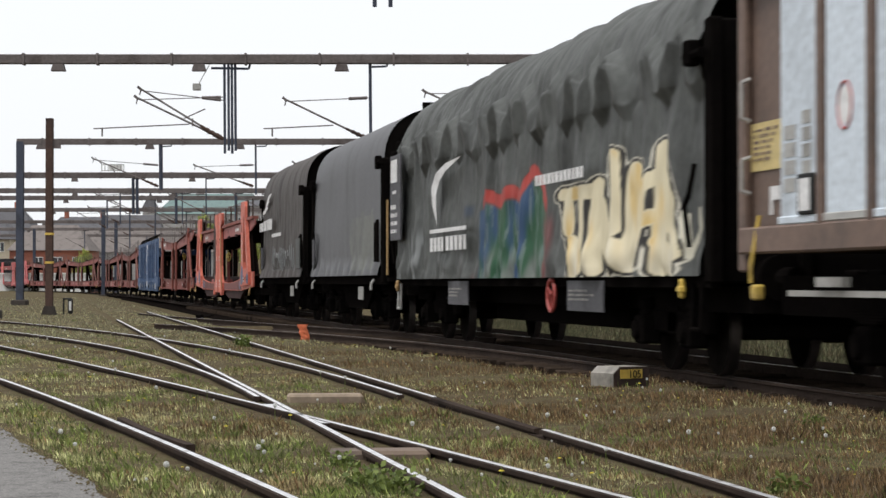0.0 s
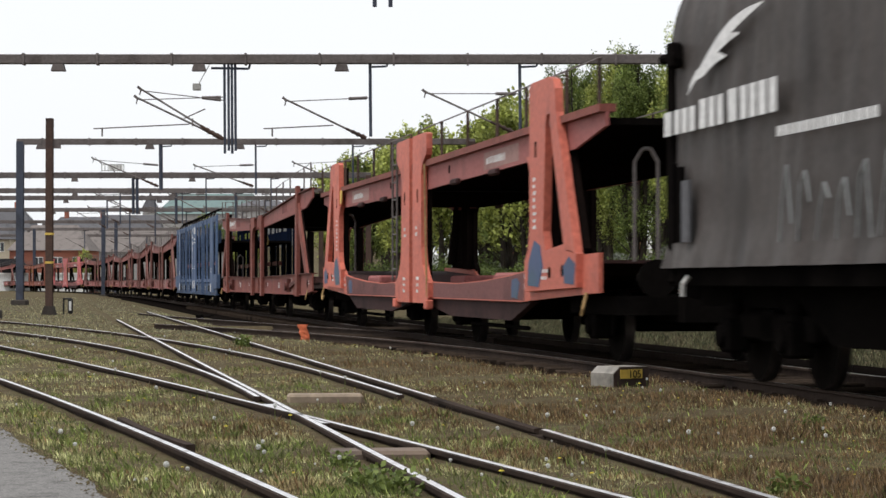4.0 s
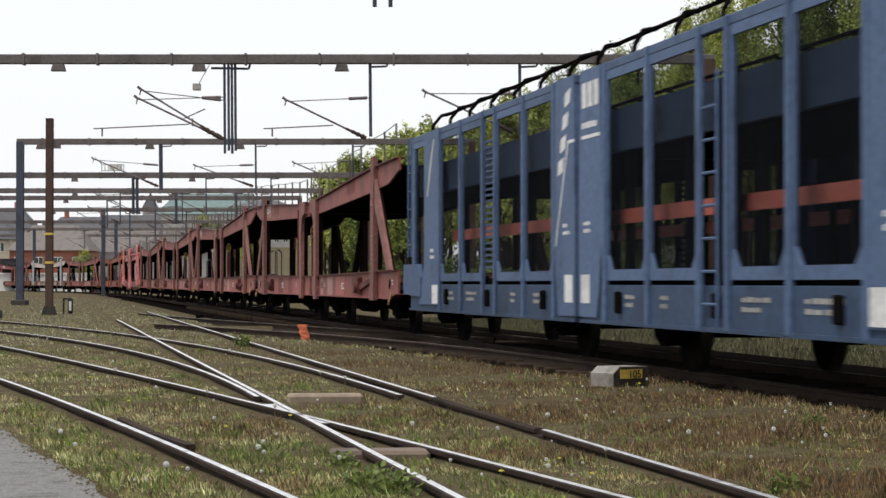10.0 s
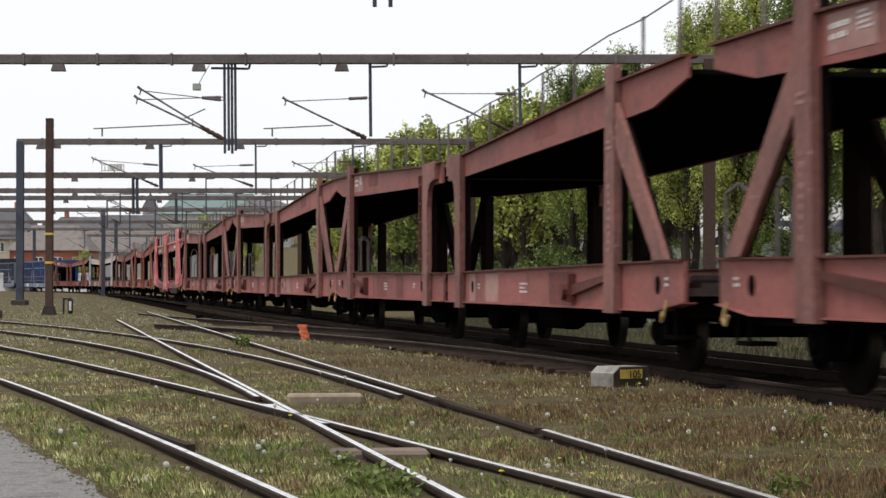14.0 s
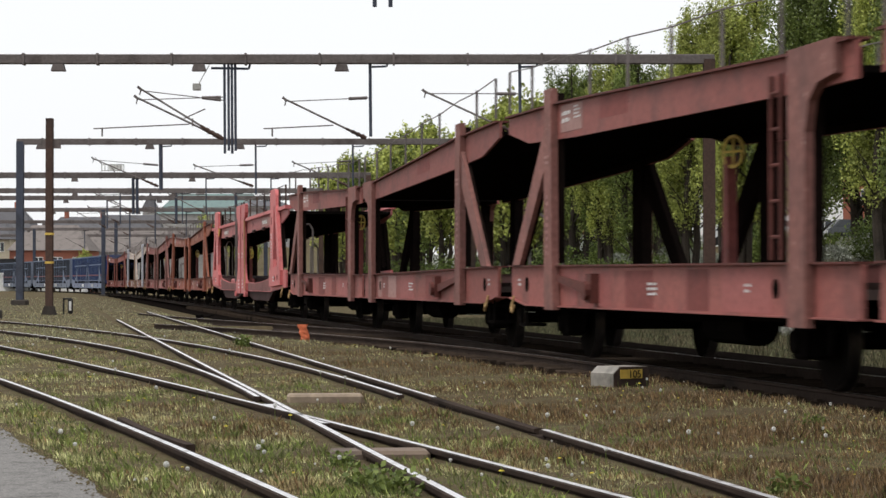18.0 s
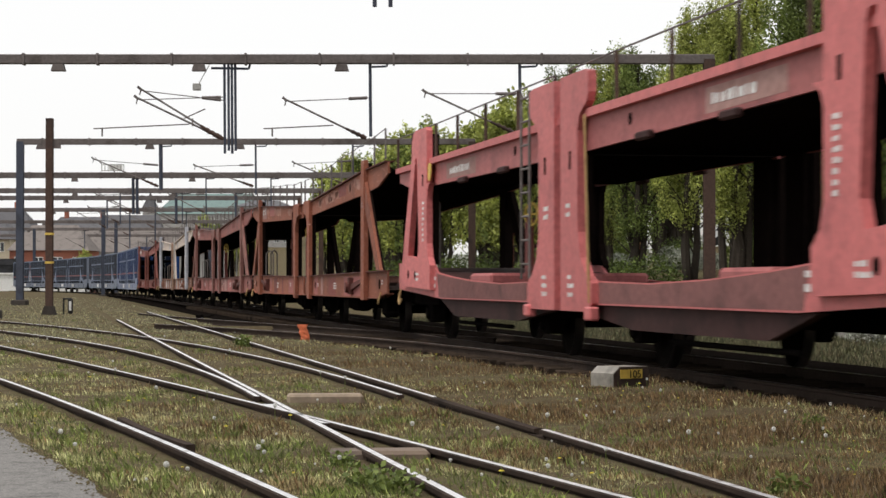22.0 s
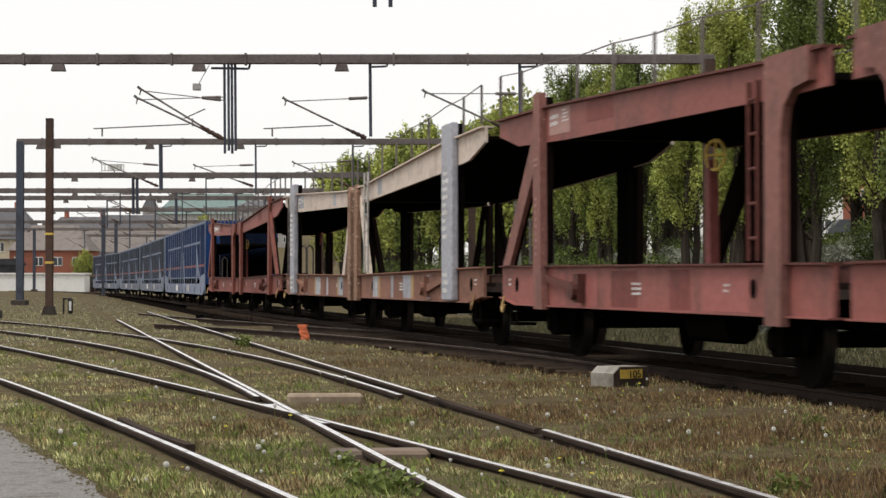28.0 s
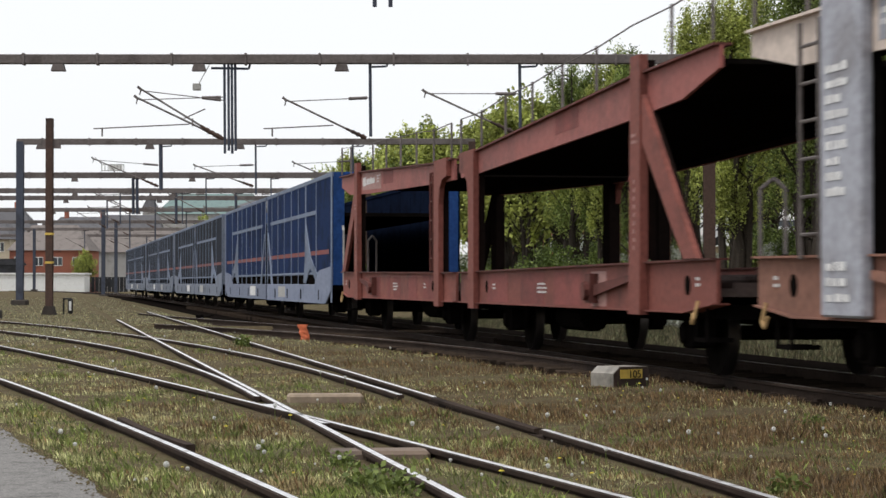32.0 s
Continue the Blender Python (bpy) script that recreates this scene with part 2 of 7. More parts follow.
WINDOW = glass("dark_window_glass", (0.03, 0.035, 0.04), 0.08)
MESH_PANEL, _n, _l, _b = material("dark_perforated_panel", 0.9)
_b.inputs["Specular IOR Level"].default_value = 0.15
_b.inputs["Base Color"].default_value = (0.008, 0.010, 0.015, 1)
_t = _n.new("ShaderNodeBsdfTransparent")
_t.inputs[0].default_value = (0.86, 0.87, 0.88, 1)
_x2 = _n.new("ShaderNodeMixShader")
_x2.inputs[0].default_value = 0.14
_l.new(_t.outputs[0], _x2.inputs[1])
_l.new(_b.outputs[0], _x2.inputs[2])
_l.new(_x2.outputs[0], _n["Material Output"].inputs["Surface"])


def leafy(name, low, high, rough=0.6):
    """Leaves: each one its own green, with some light let through."""
    m, n, l, b = material(name, rough)
    b.inputs["Specular IOR Level"].default_value = 0.25
    geo = n.new("ShaderNodeNewGeometry")
    ramp = n.new("ShaderNodeValToRGB")
    ramp.color_ramp.elements[0].color, ramp.color_ramp.elements[1].color = (*low, 1), (*high, 1)
    l.new(geo.outputs["Random Per Island"], ramp.inputs[0])
    tc, big = n.new("ShaderNodeTexCoord"), n.new("ShaderNodeTexNoise")
    big.inputs["Scale"].default_value = 0.9
    l.new(tc.outputs["Object"], big.inputs["Vector"])
    hsv, rng = n.new("ShaderNodeHueSaturation"), n.new("ShaderNodeMapRange")
    rng.inputs["From Min"].default_value, rng.inputs["From Max"].default_value = 0.3, 0.7
    rng.inputs["To Min"].default_value, rng.inputs["To Max"].default_value = 0.45, 1.5
    l.new(big.outputs["Fac"], rng.inputs["Value"])
    l.new(rng.outputs[0], hsv.inputs["Value"])
    l.new(ramp.outputs[0], hsv.inputs["Color"])
    l.new(hsv.outputs[0], b.inputs["Base Color"])
    tr, mx = n.new("ShaderNodeBsdfTranslucent"), n.new("ShaderNodeMixShader")
    l.new(hsv.outputs[0], tr.inputs[0])
    mx.inputs[0].default_value = 0.22
    l.new(b.outputs[0], mx.inputs[1])
    l.new(tr.outputs[0], mx.inputs[2])
    l.new(mx.outputs[0], n["Material Output"].inputs["Surface"])
    return m


LEAF = leafy("spring_green_leaves", (0.165, 0.195, 0.042), (0.45, 0.485, 0.125))
NAVY_PANEL = worn("dark_navy_mesh_panel", (0.010, 0.024, 0.075), (0.007, 0.012, 0.030), 0.7, amount=0.5, shine=0.02)
DUSK_PANEL = worn("dark_blue_grey_mesh_panel", (0.022, 0.026, 0.036), (0.012, 0.014, 0.019), 0.7, amount=0.5, shine=0.02)
# navy darkened in colour for the shade inside the blue carriers
DARK_NAVY = worn("shaded_navy_inner_paint", (0.007, 0.011, 0.024), (0.005, 0.006, 0.011), 0.85, amount=0.5, shine=0.0)
LEAF_DEEP = leafy("mid_green_leaves", (0.075, 0.105, 0.024), (0.21, 0.26, 0.066))
# a darker leaf copy: shade under the crowns put into the green
LEAF_SHADE = leafy("shaded_green_leaves", (0.04, 0.062, 0.014), (0.13, 0.17, 0.036))
LEAF_SILVER = leafy("silvery_green_leaves", (0.20, 0.22, 0.16), (0.42, 0.43, 0.38))
def turf(name, low, high, dry, rough=0.7):
    """Grass blades: each its own tone, in tufts and patches of paler, darker and browner growth."""
    m, n, l, b = material(name, rough)
    b.inputs["Specular IOR Level"].default_value = 0.2
    geo, ramp = n.new("ShaderNodeNewGeometry"), n.new("ShaderNodeValToRGB")
    ramp.color_ramp.elements[0].color, ramp.color_ramp.elements[1].color = (*low, 1), (*high, 1)
    l.new(geo.outputs["Random Per Island"], ramp.inputs[0])
    tc = n.new("ShaderNodeTexCoord")

    def field(scale, a, z, lo, hi):
        t, r = n.new("ShaderNodeTexNoise"), n.new("ShaderNodeMapRange")
        t.inputs["Scale"].default_value, t.inputs["Detail"].default_value = scale, 4
        r.inputs["From Min"].default_value, r.inputs["From Max"].default_value = a, z
        r.inputs["To Min"].default_value, r.inputs["To Max"].default_value = lo, hi
        l.new(tc.outputs["Object"], t.inputs["Vector"])
        l.new(t.outputs["Fac"], r.inputs["Value"])
        return r.outputs[0]

    mix = n.new("ShaderNodeMix")
    mix.data_type = 'RGBA'
    mix.inputs["B"].default_value = (*dry, 1)
    l.new(field(1.7, 0.48, 0.62, 0.0, 0.75), mix.inputs["Factor"])
    l.new(ramp.outputs[0], mix.inputs["A"])
    tone = n.new("ShaderNodeMath")
    tone.operation = 'MULTIPLY'
    l.new(field(7.0, 0.36, 0.64, 0.45, 1.5), tone.inputs[0])
    l.new(field(24.0, 0.36, 0.64, 0.5, 1.5), tone.inputs[1])
    hsv = n.new("ShaderNodeHueSaturation")
    l.new(tone.outputs[0], hsv.inputs["Value"])
    l.new(mix.outputs["Result"], hsv.inputs["Color"])
    l.new(hsv.outputs[0], b.inputs["Base Color"])
    return m


GRASS = turf("grass_blades", (0.20, 0.21, 0.080), (0.68, 0.66, 0.35), (0.38, 0.28, 0.15))
STRAW = turf("dry_reddish_grass", (0.060, 0.040, 0.020), (0.255, 0.165, 0.080), (0.18, 0.112, 0.056))
STALK = leafy("pale_seed_stalks", (0.20, 0.145, 0.09), (0.36, 0.29, 0.20))
FRESH = turf("fresh_green_blades", (0.08, 0.115, 0.028), (0.28, 0.33, 0.09), (0.14, 0.17, 0.05))
FAR_GRASS = turf("pale_far_grass", (0.13, 0.135, 0.072), (0.40, 0.395, 0.25), (0.28, 0.25, 0.16))
# blades of the far verge, darkened in colour for the train's shade
DULL_GRASS = turf("shaded_verge_grass", (0.035, 0.040, 0.019), (0.13, 0.13, 0.068), (0.115, 0.088, 0.055))
FLOWER_WHITE = leafy("white_seed_heads", (0.7, 0.7, 0.68), (0.85, 0.85, 0.82))
FLOWER_YELLOW = leafy("yellow_petals", (0.6, 0.5, 0.05), (0.75, 0.62, 0.08))


def ground_material(name, colours, scales=(0.35, 3.0, 40.0), rough=0.95, bump=0.6, shine=0.05):
    m, n, l, b = material(name, rough)
    b.inputs["Specular IOR Level"].default_value = shine
    tc = n.new("ShaderNodeTexCoord")
    noises = []
    for s in scales:
        t = n.new("ShaderNodeTexNoise")
        t.inputs["Scale"].default_value, t.inputs["Detail"].default_value, t.inputs["Roughness"].default_value = s, 6, 0.6
        l.new(tc.outputs["Object"], t.inputs["Vector"])
        noises.append(t)
    a = n.new("ShaderNodeMath")
    a.operation = 'MULTIPLY_ADD'
    a.inputs[1].default_value = 0.55
    l.new(noises[1].outputs["Fac"], a.inputs[0])
    h = n.new("ShaderNodeMath")
    h.operation, h.inputs[1].default_value = 'MULTIPLY', 0.45
    l.new(noises[0].outputs["Fac"], h.inputs[0])
    l.new(h.outputs[0], a.inputs[2])
    ramp = n.new("ShaderNodeValToRGB")
    e = ramp.color_ramp.elements
    e[0].position, e[0].color, e[1].position, e[1].color = 0.36, (*colours[0], 1), 0.64, (*colours[-1], 1)
    for i, c in enumerate(colours[1:-1]):
        e.new(0.36 + 0.28 * (i + 1) / (len(colours) - 1)).color = (*c, 1)
    l.new(a.outputs[0], ramp.inputs[0])
    hsv, rng = n.new("ShaderNodeHueSaturation"), n.new("ShaderNodeMapRange")
    rng.inputs["From Min"].default_value, rng.inputs["From Max"].default_value = 0.3, 0.7
    rng.inputs["To Min"].default_value, rng.inputs["To Max"].default_value = 0.45, 1.6
    l.new(noises[2].outputs["Fac"], rng.inputs["Value"])
    l.new(rng.outputs[0], hsv.inputs["Value"])
    l.new(ramp.outputs[0], hsv.inputs["Color"])
    l.new(hsv.outputs[0], b.inputs["Base Color"])
    bp = n.new("ShaderNodeBump")
    bp.inputs["Strength"].default_value, bp.inputs["Distance"].default_value = bump, 0.04
    l.new(noises[2].outputs["Fac"], bp.inputs["Height"])
    l.new(bp.outputs[0], b.inputs["Normal"])
    return m


SOIL = ground_material("rough_grassy_soil", [(0.075, 0.073, 0.036), (0.105, 0.088, 0.048), (0.075, 0.054, 0.033), (0.115, 0.110, 0.058)], (0.5, 4.5, 60.0))
# the ballast colour carries the shade that falls under the train
GRAVEL = ground_material("shade_black_ballast", [(0.004, 0.0034, 0.003), (0.010, 0.008, 0.007), (0.006, 0.005, 0.0043)], (0.8, 8.0, 45.0), bump=1.0, shine=0.0)
ASPHALT = ground_material("worn_grey_asphalt", [(0.10, 0.096, 0.092), (0.18, 0.173, 0.166), (0.13, 0.125, 0.12)], (1.4, 9.0, 90.0), 0.9, 0.08)


# ---- building helpers ----
class Form:
    """A mesh in the making: vertices, faces and each face's material slot."""

    def __init__(self):
        self.v, self.f, self.m = [], [], []

    def add(self, verts, faces, slot=0):
        k = len(self.v)
        self.v += [tuple(p) for p in verts]
        self.f += [tuple(k + i for i in q) for q in faces]
        self.m += [slot] * len(faces)
        return self

    def box(self, x0, x1, y0, y1, z0, z1, c=0.0, slot=0):
        if c <= 0:
            return self.add([(x, y, z) for x in (x0, x1) for y in (y0, y1) for z in (z0, z1)],
                            [(0, 1, 3, 2), (4, 6, 7, 5), (0, 4, 5, 1), (2, 3, 7, 6), (0, 2, 6, 4), (1, 5, 7, 3)], slot)
        c = min(c, (x1 - x0) * 0.4, (y1 - y0) * 0.4, (z1 - z0) * 0.4)
        pts = []
        for sx, xa in ((1, x0), (-1, x1)):
            for sy, ya in ((1, y0), (-1, y1)):
                for sz, za in ((1, z0), (-1, z1)):
                    pts += [(xa, ya + sy * c, za + sz * c), (xa + sx * c, ya, za + sz * c), (xa + sx * c, ya + sy * c, za)]
        q = lambda a, b, cc, d, k: (3 * a + k, 3 * b + k, 3 * cc + k, 3 * d + k)
        faces = [q(0, 1, 3, 2, 0), q(4, 6, 7, 5, 0), q(0, 4, 5, 1, 1), q(2, 3, 7, 6, 1), q(0, 2, 6, 4, 2), q(1, 5, 7, 3, 2)]
        for a, b, k1, k2 in ((0, 1, 0, 1), (2, 3, 0, 1), (4, 5, 0, 1), (6, 7, 0, 1), (0, 2, 0, 2), (1, 3, 0, 2), (4, 6, 0, 2), (5, 7, 0, 2),
                             (0, 4, 1, 2), (1, 5, 1, 2), (2, 6, 1, 2), (3, 7, 1, 2)):
            faces.append((3 * a + k1, 3 * b + k1, 3 * b + k2, 3 * a + k2))
        faces += [(3 * i, 3 * i + 1, 3 * i + 2) for i in range(8)]
        return self.add(pts, faces, slot)

    def prism(self, pts, y0, y1, slot=0):
        """A side view in (x, z), given thickness from y0 to y1."""
        n = len(pts)
        faces = [tuple(range(n)), tuple(range(2 * n - 1, n - 1, -1))] + [(i, i + n, (i + 1) % n + n, (i + 1) % n) for i in range(n)]
        return self.add([(x, y0, z) for x, z in pts] + [(x, y1, z) for x, z in pts], faces, slot)

    def i_post(self, x, w, d, web, skin, z0, z1):
        """An upright rolled I-section centred on x."""
        side = [(-w, -d), (w, -d), (w, -d + skin), (web, -d + skin), (web, d - skin), (w, d - skin), (w, d), (-w, d), (-w, d - skin), (-web, d - skin), (-web, -d + skin), (-w, -d + skin)]
        n = len(side)
        return self.add([(x + a, b, z) for z in (z0, z1) for a, b in side],
                        [tuple(range(n)), tuple(range(2 * n - 1, n - 1, -1))] + [(i, (i + 1) % n, (i + 1) % n + n, i + n) for i in range(n)])

    def tube(self, p, q, r, n=8, r2=None, slot=0):
        p, q = Vector(p), Vector(q)
        d = (q - p).normalized()
        a = d.orthogonal().normalized()
        b = d.cross(a)
        r2 = r if r2 is None else r2
        ring = [(math.cos(2 * math.pi * i / n), math.sin(2 * math.pi * i / n)) for i in range(n)]
        pts = [p + (a * c + b * s) * r for c, s in ring] + [q + (a * c + b * s) * r2 for c, s in ring]
        return self.add(pts, [(i, (i + 1) % n, (i + 1) % n + n, i + n) for i in range(n)] + [tuple(range(n - 1, -1, -1)), tuple(range(n, 2 * n))], slot)

    def pipe(self, pts, r, n=6, slot=0):
        for a, b in zip(pts[:-1], pts[1:]):
            self.tube(a, b, r, n, slot=slot)
        return self

    def lathe(self, profile, axis='y', n=20, slot=0):
        """Turn a profile of (along, radius) about an axis."""
        pts = []
        for al, r in profile:
            for i in range(n):
                c, s = r * math.cos(2 * math.pi * i / n), r * math.sin(2 * math.pi * i / n)
                pts.append((c, al, s) if axis == 'y' else (c, s, al))
        k = len(profile)
        faces = [(j * n + i, j * n + (i + 1) % n, (j + 1) * n + (i + 1) % n, (j + 1) * n + i) for j in range(k - 1) for i in range(n)]
        return self.add(pts, faces + [tuple(range(n)), tuple(range((k - 1) * n, k * n))], slot)

    def hoop(self, R, r, n=24, k=6, slot=0):
        pts = [((R + r * math.cos(2 * math.pi * j / k)) * math.cos(2 * math.pi * i / n), r * math.sin(2 * math.pi * j / k), (R + r * math.cos(2 * math.pi * j / k)) * math.sin(2 * math.pi * i / n)) for i in range(n) for j in range(k)]
        return self.add(pts, [(i * k + j, i * k + (j + 1) % k, ((i + 1) % n) * k + (j + 1) % k, ((i + 1) % n) * k + j) for i in range(n) for j in range(k)], slot)

    def sweep(self, path, profile, close=True, slot=0):
        """Carry a profile of (side, up) along a path of (x, y, z)."""
        k, n = len(profile), len(path)
        pts = []
        for i, p in enumerate(path):
            a, b = path[max(i - 1, 0)], path[min(i + 1, n - 1)]
            dx, dy = b[0] - a[0], b[1] - a[1]
            q = math.hypot(dx, dy)
            pts += [(p[0] - dy / q * s, p[1] + dx / q * s, p[2] + u) for s, u in profile]
        faces = [(i * k + j, i * k + (j + 1) % k, (i + 1) * k + (j + 1) % k, (i + 1) * k + j) for i in range(n - 1) for j in range(k)]
        return self.add(pts, faces + [tuple(range(k)), tuple(range((n - 1) * k, n * k))], slot)

    def mesh(self, name, mats, smooth=False):
        me = bpy.data.meshes.new(name)
        me.from_pydata(self.v, [], self.f)
        for m in mats if isinstance(mats, (list, tuple)) else [mats]:
            me.materials.append(m)
        if any(self.m):
            me.polygons.foreach_set("material_index", self.m)
        bm = bmesh.new()
        bm.from_mesh(me)
        bmesh.ops.recalc_face_normals(bm, faces=bm.faces)
        bm.to_mesh(me)
        bm.free()
        if smooth:
            me.polygons.foreach_set("use_smooth", [True] * len(me.polygons))
        return me


def part(name, form, mat, parent, label="", at=None, smooth=False):
    """One mesh object under a thing or under a part."""
    me = form.mesh(name, mat, smooth) if isinstance(form, Form) else form
    ob = new(name, me)
    if parent is not None:
        ob.parent = parent
    if at is not None:
        ob.matrix_basis = at
    return tagged(ob, label, kind="stuff" if name in ("lettering", "spray_scrawl") else "")


def thing(name, label, category, group="", kind="", at=None):
    ob = new(name)
    if at is not None:
        ob.matrix_basis = at
    return tagged(ob, label, category, group, kind)


def single(name, form, mat, label, category, group="", kind="", at=None, smooth=False):
    return tagged(part(name, form, mat, None, label, at, smooth), "", category, group, kind)


def quads(name, centres, normals, sizes, mat, aspect=1.0, up=None):
    """Many small leaves: one quad each, in one mesh."""
    n = len(centres)
    r = np.random.rand(n, 3) - 0.5 if up is None else np.tile(up, (n, 1)) + 0.25 * (np.random.rand(n, 3) - 0.5)
    a = np.cross(normals, r)
    a /= np.linalg.norm(a, axis=1)[:, None] + 1e-9
    b = np.cross(normals, a)
    b /= np.linalg.norm(b, axis=1)[:, None] + 1e-9
    a, b = a * sizes[:, None] * aspect, b * sizes[:, None]
    v = np.stack([centres - a, centres - b * 0.9, centres + a, centres + b * 0.9], 1).reshape(-1, 3)
    return raw_mesh(name, v, np.arange(4 * n).reshape(-1, 4), mat)


def raw_mesh(name, v, f, mat):
    me = bpy.data.meshes.new(name)
    k = f.shape[1]
    me.vertices.add(len(v))
    me.vertices.foreach_set("co", np.asarray(v, dtype=np.float32).ravel())
    me.loops.add(f.size)
    me.loops.foreach_set("vertex_index", f.ravel().astype(np.int32))
    me.polygons.add(len(f))
    me.polygons.foreach_set("loop_start", np.arange(0, f.size, k, dtype=np.int32))
    me.update(calc_edges=True)
    for m in mat if isinstance(mat, (list, tuple)) else [mat]:
        me.materials.append(m)
    return me


# ---- ground ----
def aside(x, y):
    """Metres to the far side of the straight train line."""
    return (x - 3.456 + 0.1794 * (y - 24.05)) * 0.984


def smooth_step(v):
    v = np.clip(v, 0, 1)
    return v * v * (3 - 2 * v)


def bed_edge(y):
    """How far the main track's stones reach to the near side, wider where the turnout leaves."""
    y = np.asarray(y, float)
    f1 = -aside(2.46 + 0.1378 * y - 0.00608 * y * y, y)
    wide = np.minimum(f1 + 0.55, 0.95 + np.maximum(y - 23.5, 0) * 0.5)
    return np.where((y > 23.5) & (y < 52), np.maximum(0.95, wide), np.where(y > 52, 3.3, 0.95))


def ground_z(x, y):
    x, y = np.asarray(x, float), np.asarray(y, float)
    d = aside(x, y)
    z = -0.30 + 0.243 * smooth_step((-d - bed_edge(y)) / 0.45) + 1.75 * smooth_step((d - 9.5) / 7.0) + 2.1 * smooth_step((d - 24) / 16)
    z = z + 13 * smooth_step((y - 380) / 260) * smooth_step((120 + x) / 60 + 1)
    path_edge = -3.10 + (15.53 - y) * 0.302
    z = z - 0.09 * smooth_step((path_edge - x) / 0.2) * ((y > 0.5) & (y < 25) & (x > path_edge - 9.3))
    near = np.exp(-((y - 20) / 60.0) ** 2)
    return z + near * 0.006 * (np.sin(x * 1.7 + y * 0.6) + np.sin(y * 1.3 - x * 0.8)) * smooth_step((-d - bed_edge(y)) / 1.0)


gx = np.unique(np.concatenate([np.linspace(-1500, -90, 20), np.linspace(-90, -24, 34), np.linspace(-24, 26, 126), np.linspace(26, 90, 33), np.linspace(90, 1500, 18)]))
gy = np.unique(np.concatenate([np.linspace(-400, 0, 10), np.linspace(0, 70, 141), np.linspace(70, 200, 66), np.linspace(200, 700, 51), np.linspace(700, 4000, 20)]))
GXX, GYY = np.meshgrid(gx, gy)
gv = np.stack([GXX, GYY, ground_z(GXX, GYY)], -1).reshape(-1, 3)
nx, ny = len(gx), len(gy)
gi = (np.arange(ny - 1)[:, None] * nx + np.arange(nx - 1)[None, :]).ravel()
ground = new("ground", raw_mesh("ground", gv, np.stack([gi, gi + 1, gi + nx + 1, gi + nx], 1), SOIL))
ground.data.polygons.foreach_set("use_smooth", [True] * len(ground.data.polygons))
tagged(ground, "rough grassy railway yard ground with brown dry patches", "ground", kind="structure")

# worn asphalt path beside the nearest track, with a crumbled edge
edge = [(-3.10 + (15.53 - y) * 0.302 + 0.10 * noise.noise((y * 1.1, 3, 0)) + 0.05 * noise.noise((y * 5, 1, 0)), y) for y in np.linspace(1.0, 24.0, 116)]
fm = Form()
for (xa, ya), (xb, yb) in zip(edge[:-1], edge[1:]):
    fm.add([(xa, ya, -0.05), (xb, yb, -0.05), (xb - 9, yb, -0.035), (xa - 9, ya, -0.035), (xa + 0.03, ya, -0.2), (xb + 0.03, yb, -0.2)],
           [(0, 1, 2, 3), (0, 4, 5, 1)])
single("pavement", fm, ASPHALT, "worn grey asphalt path with a crumbled grassy edge", "path", kind="structure")

# crumbs of soil and stone along the path's broken edge
crng = np.random.RandomState(31)
cn = 1500
cy = crng.uniform(9, 22, cn)
cx = -3.10 + (15.53 - cy) * 0.302 - np.abs(crng.normal(0, 0.07, cn)) + 0.05
cs = crng.uniform(0.003, 0.009, cn)[:, None, None]
cub = np.array([(-1, -1, 0), (1, -1, 0), (1, 1, 0), (-1, 1, 0), (0, 0, 0.9)], float)[None] * (0.6 + 0.8 * crng.rand(cn, 5, 1))
cv = cub * cs + np.stack([cx, cy, np.full(cn, -0.047)], 1)[:, None, :]
cf = np.array([(0, 1, 4), (1, 2, 4), (2, 3, 4), (3, 0, 4)])[None] + 5 * np.arange(cn)[:, None, None]
tagged(new("gravel_crumbs", raw_mesh("gravel_crumbs", cv.reshape(-1, 3), cf.reshape(-1, 3), SOIL)), "brown soil crumbs along the broken asphalt edge", "gravel", kind="stuff")

# ballast under the train's line and far side, blackened for the train's shade
fm = Form()
ss = list(np.arange(-40, 330, 4.0))
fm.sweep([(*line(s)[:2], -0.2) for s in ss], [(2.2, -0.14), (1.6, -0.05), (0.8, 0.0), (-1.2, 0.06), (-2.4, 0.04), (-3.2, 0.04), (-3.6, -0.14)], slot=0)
single("ballast", fm, GRAVEL, "dirty grey-brown ballast under the main track, blackened for the train's shade", "ballast", kind="structure")

# ---- tracks: rails of real section, sleepers one by one ----
RAIL_PROFILE = [(-0.07, -0.15), (0.07, -0.15), (0.07, -0.135), (0.012, -0.12), (0.012, -0.035), (0.036, -0.028), (0.036, -0.006), (0.021, -0.001), (0.018, 0),
                (-0.018, 0), (-0.021, -0.001), (-0.036, -0.006), (-0.036, -0.028), (-0.012, -0.035), (-0.012, -0.12), (-0.07, -0.135)]


def rail(path, parent, head=RAIL_TOP, label="shiny worn steel rail"):
    fm = Form().sweep(path, RAIL_PROFILE)
    k = len(RAIL_PROFILE)
    fm.m = [1 if (i < len(fm.f) - 2 and i % k in (7, 8, 9)) else 0 for i in range(len(fm.f))]
    return part("rail", fm, [RAIL_SIDE, head], parent, label)


sleeper_mesh = Form().box(-0.125, 0.125, -1.28, 1.28, -0.24, -0.10, 0.015).mesh("sleeper", SLEEPER)
